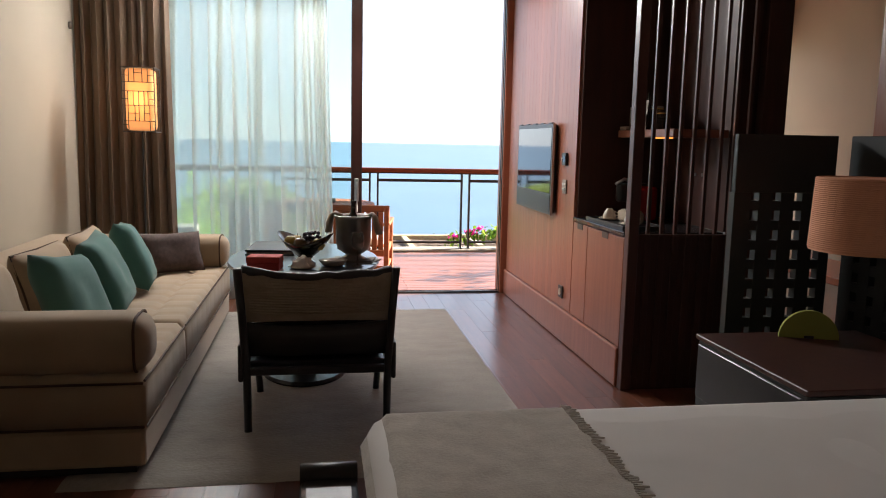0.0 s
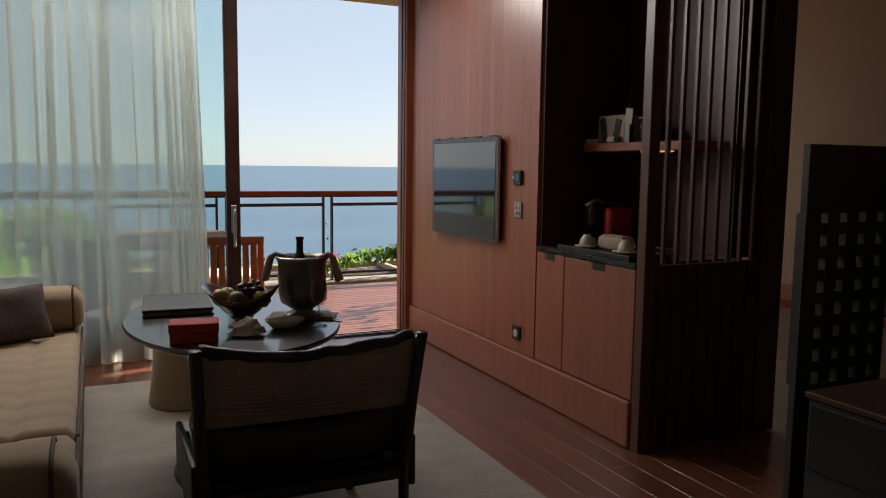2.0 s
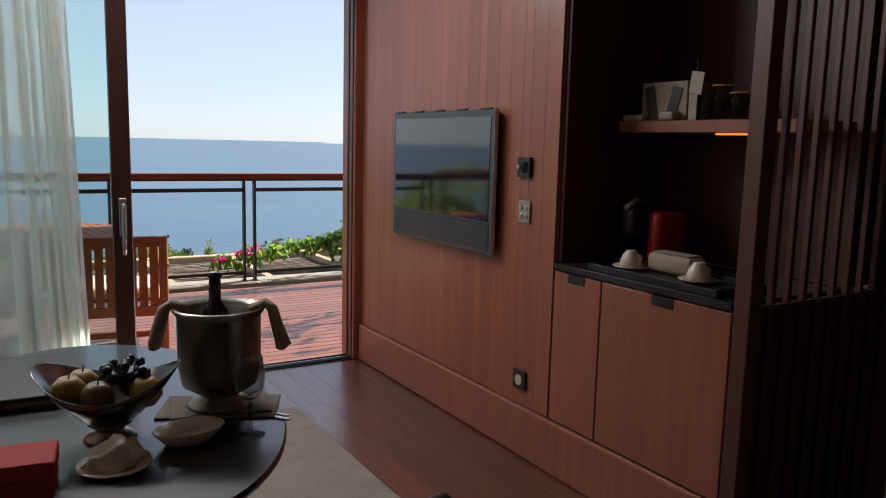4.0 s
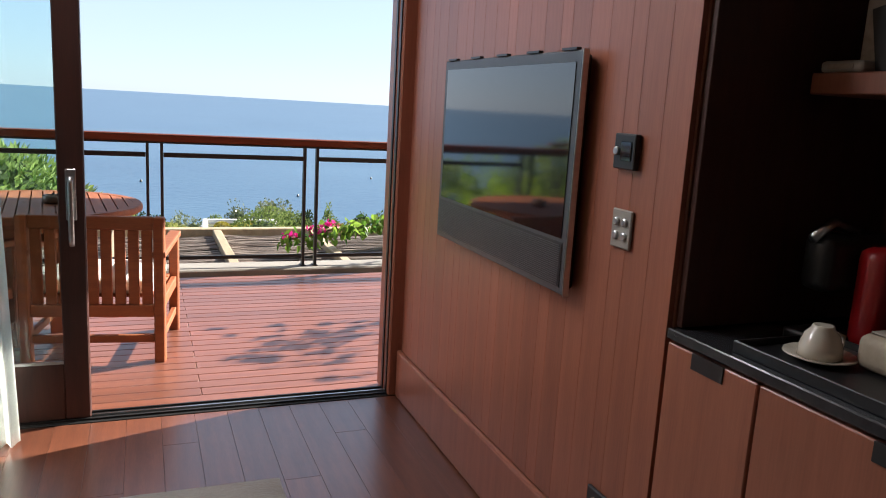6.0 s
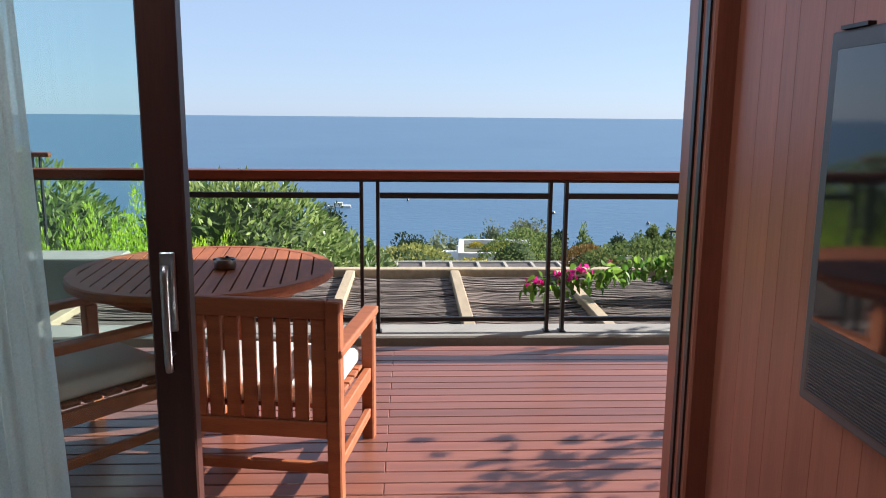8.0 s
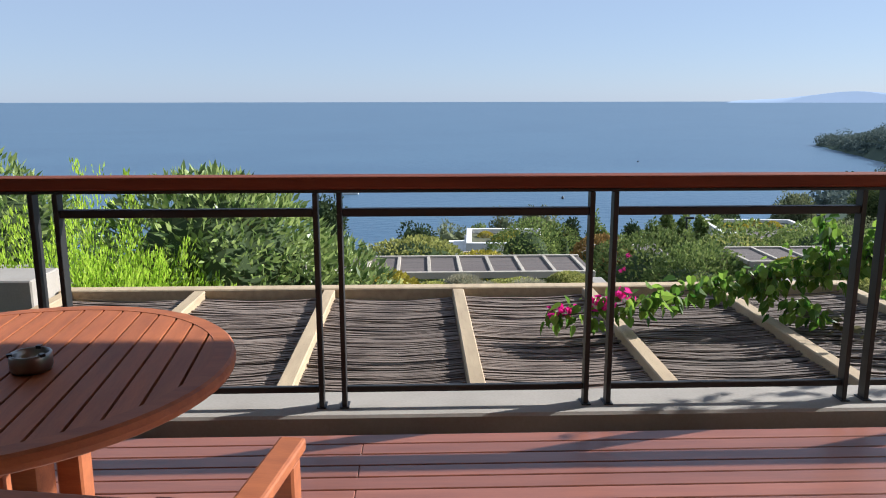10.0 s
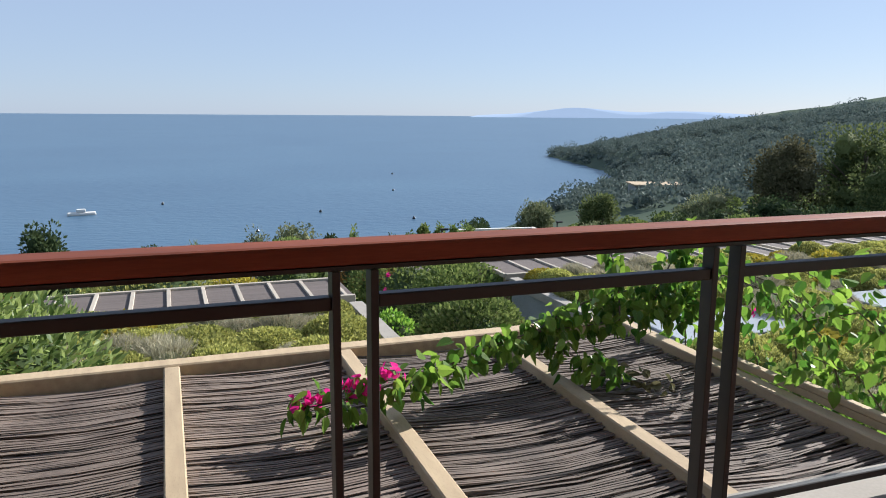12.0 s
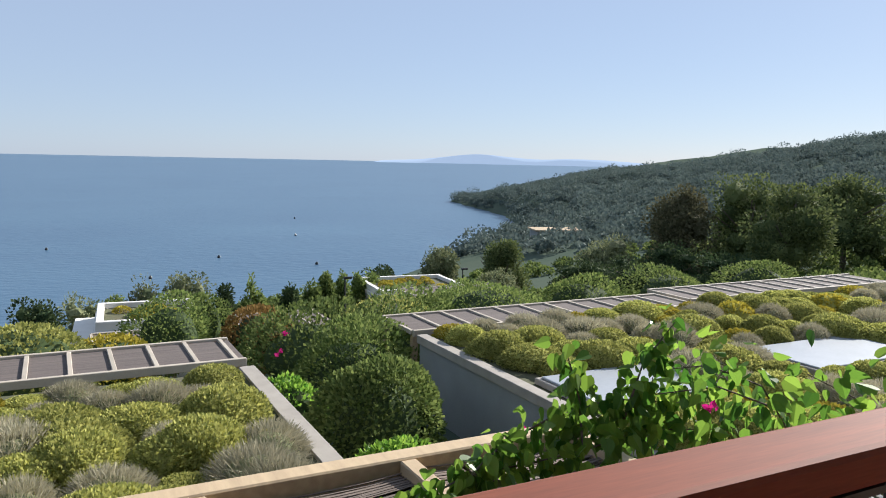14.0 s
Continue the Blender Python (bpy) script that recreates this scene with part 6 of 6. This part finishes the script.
# ---- trees ----
def tree(name, x, y, z, h, r, material, label, seed, n=1500, leaf=0.35, trunk=0.4, slim=0.35):
    t = thing(name, x, y, z, label, "tree")
    rt = random.Random(seed)
    tr = tube([(0, 0, 0), (0.05 * h * rt.uniform(-1, 1), 0.02 * h, h * 0.25), (0.05 * h * rt.uniform(-1, 1), 0, h * 0.55), (0, 0, h * 0.8)], 0.05 * h * 0.6, 8, taper=0.25)
    for _ in range(5):
        a = rt.uniform(0, 6.28)
        b = h * rt.uniform(0.3, 0.5)
        tube([(0, 0, b), (math.cos(a) * r * 0.4, math.sin(a) * r * 0.4, b + 0.15 * h), (math.cos(a) * r * 0.75, math.sin(a) * r * 0.75, b + 0.28 * h)], 0.012 * h, 5, tr, taper=0.3)
    part("trunk", tr, BARK, t)
    rqn = np.random.default_rng(seed)
    cs, ds = [], []
    k, inner = 18, bmesh.new()
    for i in range(k):
        a, e = rqn.uniform(0, 6.28), rqn.uniform(0, 1)
        c = np.array([math.cos(a) * r * 0.72 * rqn.random() ** 0.5 * (1.05 - 0.5 * e), math.sin(a) * r * 0.72 * rqn.random() ** 0.5 * (1.05 - 0.5 * e), h * (trunk + (1 - trunk) * (0.08 + 0.74 * e))])
        p, d = crown_points(n // k, r * rqn.uniform(0.28, 0.54), r * rqn.uniform(0.28, 0.54), h * (1 - trunk) * rqn.uniform(0.15, 0.28), seed * 31 + i, 0.5, 6)
        cs.append(p + c), ds.append(d)
        blob(np.ptp(p[:, 0]) * 0.24, np.ptp(p[:, 1]) * 0.24, np.ptp(p[:, 2]) * 0.24, seed + i, 2, False, 0.5, inner, tuple(c))
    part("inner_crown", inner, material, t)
    tagged(part("crown", leaves("crown", np.concatenate(cs), np.concatenate(ds), leaf, material, "leaf", seed, slim), None, t), kind="stuff")
    return t


SHORE_X = (-400, -100, 0, 72, 177, 201, 220, 235, 400, 850)
SHORE_Y = (118, 122, 127, 165, 278, 330, 400, 454, 600, 900)


def ground_z(x, y):
    """The slope: garden terraces falling to a curved shore, a headland rising beyond the bay."""
    shore = float(np.interp(x, SHORE_X, SHORE_Y))
    t = max(0.0, (y - 30) / (shore - 30))
    if t > 1:
        return max(-32.0, -25.5 - 30 * (t - 1))
    z = -5.2 - 19.4 * t ** 0.9
    far = min(1.0, max(0.0, (y - 200) / 250))
    z += (0.05 * max(0.0, x - 60) + 0.13 * max(0.0, x - 245)) * (1 - 0.6 * far) * min(1.0, (1 - t) * 7)
    wob = min(1.0, max(0.0, (y - 40) / 30)) * min(1.0, (1 - t) * 6)
    return z + wob * (1.2 * noise.noise(Vector((x * 0.03, y * 0.03, 1))) + 1.6 * noise.noise(Vector((x * 0.012, y * 0.012, 5))))


bm = bmesh.new()
axis_x = [-400, -300, -220, -160, -120] + [-90 + 9 * i for i in range(61)] + [480, 540, 620, 720, 850]
axis_y = [9, 14.0, 20, 28] + [36 + 8 * i for i in range(70)] + [610, 650, 720, 820]
gv = [[bm.verts.new((x, y, ground_z(x, y) if y > 12 else -5.2)) for y in axis_y] for x in axis_x]
for i in range(len(axis_x) - 1):
    for j in range(len(axis_y) - 1):
        bm.faces.new((gv[i][j], gv[i + 1][j], gv[i + 1][j + 1], gv[i][j + 1]))
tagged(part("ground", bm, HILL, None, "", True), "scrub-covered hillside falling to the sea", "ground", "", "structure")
tagged(slab("ground_back", -400, 850, -120, 9, -5.6, -5.21, HILL, None, 0), "flat ground behind and under the house", "ground", "", "structure")

# sea
SEA = bpy.data.materials.new("sea_water")
SEA.use_nodes = True
sn, sl = SEA.node_tree.nodes, SEA.node_tree.links
sp = sn["Principled BSDF"]
sp.inputs["Base Color"].default_value = (0.04, 0.09, 0.15, 1)
sp.inputs["Roughness"].default_value = 0.34
tc, mp, n1_, n2_, bp = (sn.new("ShaderNode" + k) for k in ("TexCoord", "Mapping", "TexNoise", "TexNoise", "Bump"))
mp.inputs["Scale"].default_value = (1, 1.6, 1)
sl.new(tc.outputs["Object"], mp.inputs[0])
n1_.inputs["Scale"].default_value, n2_.inputs["Scale"].default_value = 0.35, 0.012
n1_.inputs["Detail"].default_value = 6
for q in (n1_, n2_):
    sl.new(mp.outputs[0], q.inputs["Vector"])
rmp = sn.new("ShaderNodeValToRGB")
rmp.color_ramp.elements[0].position, rmp.color_ramp.elements[1].position = 0.35, 0.7
rmp.color_ramp.elements[0].color, rmp.color_ramp.elements[1].color = (0.042, 0.096, 0.158, 1), (0.056, 0.118, 0.182, 1)
sl.new(n2_.outputs[0], rmp.inputs[0])
sl.new(rmp.outputs[0], sp.inputs["Base Color"])
bp.inputs["Strength"].default_value, bp.inputs["Distance"].default_value = 0.5, 0.5
sl.new(n1_.outputs[0], bp.inputs["Height"])
sl.new(bp.outputs[0], sp.inputs["Normal"])
bm = bmesh.new()
rows = [[bm.verts.new((x, y, z)) for x in (-4700, 4700)] for y, z in ((-200, -25), (1500, -25), (4780, -12.5))]
for a, b in zip(rows, rows[1:]):
    bm.faces.new((a[0], a[1], b[1], b[0]))
tagged(part("water", bm, SEA), "calm blue open sea under the slope", "sea", "", "structure")

# island on the horizon; its pale blue and faint glow imitate sea haze
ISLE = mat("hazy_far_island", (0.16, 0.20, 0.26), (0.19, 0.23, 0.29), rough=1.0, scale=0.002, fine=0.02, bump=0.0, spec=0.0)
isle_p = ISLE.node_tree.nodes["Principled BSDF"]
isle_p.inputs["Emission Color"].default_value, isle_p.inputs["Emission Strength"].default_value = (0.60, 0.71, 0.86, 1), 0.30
bm = bmesh.new()
top = []
for i in range(61):
    u = i / 60
    x = 1600 + u * 1800
    h = 52 * math.sin(math.pi * u ** 0.8) ** 0.8 * (0.8 + 0.4 * noise.noise(Vector((u * 5, 0, 9)))) + 3
    top.append((bm.verts.new((x, 3950 - u * 650, -20)), bm.verts.new((x + 10, 3980 - u * 650, -17 + h)), bm.verts.new((x + 60, 4150 - u * 650, -20))))
for a, b in zip(top, top[1:]):
    bm.faces.new((a[0], b[0], b[1], a[1]))
    bm.faces.new((a[1], b[1], b[2], a[2]))
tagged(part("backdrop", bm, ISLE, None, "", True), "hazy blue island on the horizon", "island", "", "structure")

# trees that can be told apart, along the slope
for i, (x, y, h, r, mm, lab, leaf, slim) in enumerate((
        (14.4, 53.7, 4.6, 0.9, LF_DARK, "dark slim cypress by the shore path", 0.3, 0.3),
        (10.8, 53.1, 4.9, 1.0, LF_DARK, "dark slim cypress by the shore path", 0.3, 0.3),
        (24.5, 56.0, 3.6, 0.8, LF_DARK, "slim young cypress by the shore path", 0.3, 0.3),
        (6.6, 56.0, 5.3, 1.7, LF_OLIVE, "rounded grey-green tamarisk above the shore", 0.3, 0.3),
        (9.0, 57.0, 5.8, 2.0, LF_OLIVE, "rounded grey-green tamarisk above the shore", 0.3, 0.3),
        (1.0, 54.0, 4.8, 1.9, LF_DARK, "dark rounded tree above the shore", 0.3, 0.35),
        (3.3, 56.0, 4.8, 2.1, LF_OLIVE, "feathery grey tamarisk above the shore", 0.3, 0.25),
        (4.9, 54.0, 4.6, 0.9, LF_TREE, "small upright tree above the shore", 0.3, 0.3),
        (12.6, 55.0, 5.0, 1.0, LF_TREE, "small upright tree above the shore", 0.3, 0.3),
        (16.6, 56.0, 4.7, 0.75, LF_TREE, "slim young cypress in a row by the shore", 0.3, 0.3),
        (18.0, 57.0, 4.8, 0.75, LF_TREE, "slim young cypress in a row by the shore", 0.3, 0.3),
        (19.4, 58.0, 4.6, 0.75, LF_TREE, "slim young cypress in a row by the shore", 0.3, 0.3),
        (20.9, 59.0, 5.0, 0.75, LF_TREE, "slim young cypress in a row by the shore", 0.3, 0.3),
        (22.4, 60.0, 4.7, 0.75, LF_TREE, "slim young cypress in a row by the shore", 0.3, 0.3),
        (-6.0, 58.0, 4.2, 3.2, LF_TREE, "low rounded tree above the shore", 0.3, 0.35),
        (-13.0, 56.0, 5.0, 3.4, LF_DARK, "dark spreading tree above the shore", 0.32, 0.35),
        (-1.9, 32.0, 4.7, 0.8, LF_DARK, "slender leaning pine above the oleanders", 0.2, 0.3),
        (25.6, 66.6, 5.2, 1.9, LF_DARK, "small dark tree above the shore", 0.3, 0.35),
        (27.6, 70.0, 5.4, 2.0, LF_DARK, "dark rounded tree above the shore", 0.4, 0.35),
        (38.2, 79.5, 7.4, 2.9, LF_OLIVE, "tall loose-crowned tree above the shore", 0.45, 0.3),
        (46.4, 81.0, 8.6, 3.2, LF_BIG, "tall loose-crowned tree above the shore", 0.45, 0.3),
        (52.8, 71.5, 7.2, 4.2, LF_OLIVE, "pale feathery tree on the slope", 0.45, 0.2),
        (61.5, 69.0, 11.6, 4.6, LF_BROWN, "large brownish green tree on the slope", 0.5, 0.35),
        (68.0, 66.0, 11.6, 6.0, LF_BIG, "large green tree on the slope", 0.5, 0.35),
        (62.0, 56.0, 10.3, 5.2, LF_BIG, "large green tree on the slope", 0.45, 0.35),
        (78.0, 62.0, 10.6, 6.5, LF_BIG, "large green tree on the slope", 0.5, 0.35),
        (84.0, 80.0, 11.0, 7.0, LF_BIG, "large green tree on the slope", 0.5, 0.35),
        (55.0, 64.0, 5.2, 4.4, LF_DARK, "dark dense tree on the slope", 0.4, 0.35),
        (47.0, 60.0, 4.5, 3.6, LF_DARK, "dark hedge-like tree on the slope", 0.35, 0.35),
        (40.0, 58.0, 4.2, 3.4, LF_DARK, "dark hedge-like tree on the slope", 0.35, 0.35),
        (52.0, 54.0, 4.0, 3.6, LF_DARK, "dark hedge-like tree on the slope", 0.35, 0.35),
        (33.0, 60.0, 4.0, 2.6, LF_OLIVE, "rounded olive tree on the slope", 0.32, 0.25))):
    tall = r < 0.35 * h
    tree("cypress" if "cypress" in lab else "tree", x, y, ground_z(x, y) - 0.2, h, r, mm, lab, 200 + i, 11000 if h > 6 else 4500, leaf * (0.62 if h > 6.5 else 0.62), 0.10 if tall else 0.13, slim)


def far_woods(name, spots, label, material, seed, quads=70, leaf=1.2):
    """Distant scrub: many small uneven clumps in one mesh."""
    cs, ds, rn = [], [], np.random.default_rng(seed)
    for x, y, r in spots:
        p, d = crown_points(quads, r, r, r * rn.uniform(0.7, 1.2), int(rn.integers(1e6)), 0.5, 5, True)
        cs.append(p + np.array([x, y, ground_z(x, y)])), ds.append(d)
    ob = part(name, leaves(name, np.concatenate(cs), np.concatenate(ds), leaf, material, "leaf", seed, 0.5), None)
    return tagged(ob, label, "woods", "", "stuff")


rn = random.Random(5)


def scatter(count, fx, fy, r0, r1, keep):
    out = []
    while len(out) < count:
        x, y = fx(), fy()
        if keep(x, y) and ground_z(x, y) > -24.0:
            out.append((x, y, rn.uniform(r0, r1)))
    return out


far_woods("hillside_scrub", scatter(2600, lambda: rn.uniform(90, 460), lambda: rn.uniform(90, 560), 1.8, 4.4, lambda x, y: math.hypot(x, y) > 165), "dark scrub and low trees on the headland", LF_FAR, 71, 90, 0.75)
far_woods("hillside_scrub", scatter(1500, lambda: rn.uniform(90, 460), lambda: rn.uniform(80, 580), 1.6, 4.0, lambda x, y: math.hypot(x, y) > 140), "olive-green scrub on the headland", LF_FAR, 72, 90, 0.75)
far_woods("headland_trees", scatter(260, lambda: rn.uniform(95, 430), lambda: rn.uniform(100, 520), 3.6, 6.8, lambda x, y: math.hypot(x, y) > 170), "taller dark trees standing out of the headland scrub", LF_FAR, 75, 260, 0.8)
far_woods("slope_scrub", [(x, y, rn.uniform(0.8, 1.7)) for x, y in ((rn.uniform(11, 36), rn.uniform(8.5, 14)) for _ in range(70))] + [(x, y, rn.uniform(1.0, 2.2)) for x, y in ((rn.uniform(35, 95), rn.uniform(10, 52)) for _ in range(240))], "leafy green garden scrub beside the houses", LF_TREE, 74, 460, 0.26)
far_woods("slope_scrub", scatter(420, lambda: rn.uniform(-60, 120), lambda: rn.uniform(46, 120), 1.0, 2.2, lambda x, y: ground_z(x, y) > -21), "low green scrub on the slope above the shore", LF_TREE, 73, 240, 0.4)
bh = thing("boat_house", 119, 171.5, -18.1, "low dark flat-roofed building by the shore", "house", rz=-20)
part("wall", box(-6, 6, -4, 4, -7, 2.0), GCONC, bh)
part("flat_roof", box(-6.6, 6.6, -4.6, 4.6, 2.01, 2.4, 0.05), BEAMW, bh)
part("dark_opening", box(-5, 5, -4.05, -4.01, -1.0, 1.4), BLACKP, bh)
for i, (x, y) in enumerate(((18.5, 55.0), (31.5, 63.0), (21.0, 60.0))):
    sl_ = thing("street_lamp", x, y, ground_z(x, y) - 0.1, "slim dark path lamp by the shore", "lamp", group="path lamps")
    part("pole", tube([(0, 0, 0), (0, 0, 4.2)], 0.05, 6), STEEL, sl_)
    part("lamp_head", box(-0.1, 0.45, -0.1, 0.1, 4.2, 4.34, 0.02), STEEL, sl_)
boat = thing("motor_boat", -19.6, 222, -24.9, "small white motor boat at anchor", "boat", rz=10)
part("hull", box(-3.4, 3.4, -0.9, 0.9, -0.2, 0.7, 0.3, 2), WCONC, boat)
part("cabin", box(-1.2, 1.0, -0.7, 0.7, 0.7, 1.5, 0.15, 2), WCONC, boat)
for i, (x, y) in enumerate(((40, 210), (75, 260), (20, 180), (60, 190), (95, 330), (0, 240))):
    bu = thing("buoy", x, y, -25.0, "small dark mooring buoy on the water", "buoy", group="mooring buoys")
    part("float", lathe([(0, -0.3), (0.35, 0.0), (0.4, 0.3), (0.15, 0.7), (0, 0.75)], 12), BLACKP, bu)

# ---- boards: floor, wall panelling, deck ----
def boards(parent, name, material, spans, bevel=0.002):
    """Boards that share a mesh where they have the same size."""
    cache = {}
    for x, y, z, w, d, h in spans:
        key = (round(w, 3), round(d, 3), round(h, 3))
        if key not in cache:
            cache[key] = mesh_of(name, box(0, w, 0, d, 0, h, bevel), material)
        ob = new(name, cache[key])
        ob.parent = parent
        ob.matrix_basis = pose(x, y, z)


spans = []
w = 0.14
cols = int((2.66 - LX) / w) + 1
for c in range(cols):
    x = LX + c * w
    ww = min(w, 2.66 - x) - 0.001
    y = BY - (c * 0.77) % 1.9
    while y < 7.27:
        y0, y1 = max(y, BY), min(y + 1.9, 7.268)
        if y1 - y0 > 0.05 and ww > 0.01:
            spans.append((x, y0, -0.0195, ww, y1 - y0 - 0.0015, 0.0195))
        y += 1.9
boards(floor, "plank", FLOORW, spans, 0.0005)
panel = bpy.data.objects["wall_panelled"]
spans = []
y = 5.32
for k in range(30):
    d = (0.098, 0.098, 0.062, 0.098)[k % 4]
    if y + d > 7.262:
        break
    spans.append((RX, y, 0.245, 0.0155, d - 0.0007, 2.61))
    y += d
boards(panel, "board", PANELW, spans, 0.0006)
spans = []
y = 7.405
row = 0
while y < 9.94:
    d = min(0.095, 9.965 - y)
    xs = (-4.0, 0.9, 6.0) if row % 2 else (-4.0, -1.2, 3.4, 6.0)
    for a, b in zip(xs, xs[1:]):
        spans.append((a, y, -0.031, b - a - 0.002, d - 0.006, 0.026))
    y += d
    row += 1
boards(deck, "deck_board", DECKW, spans, 0.003)
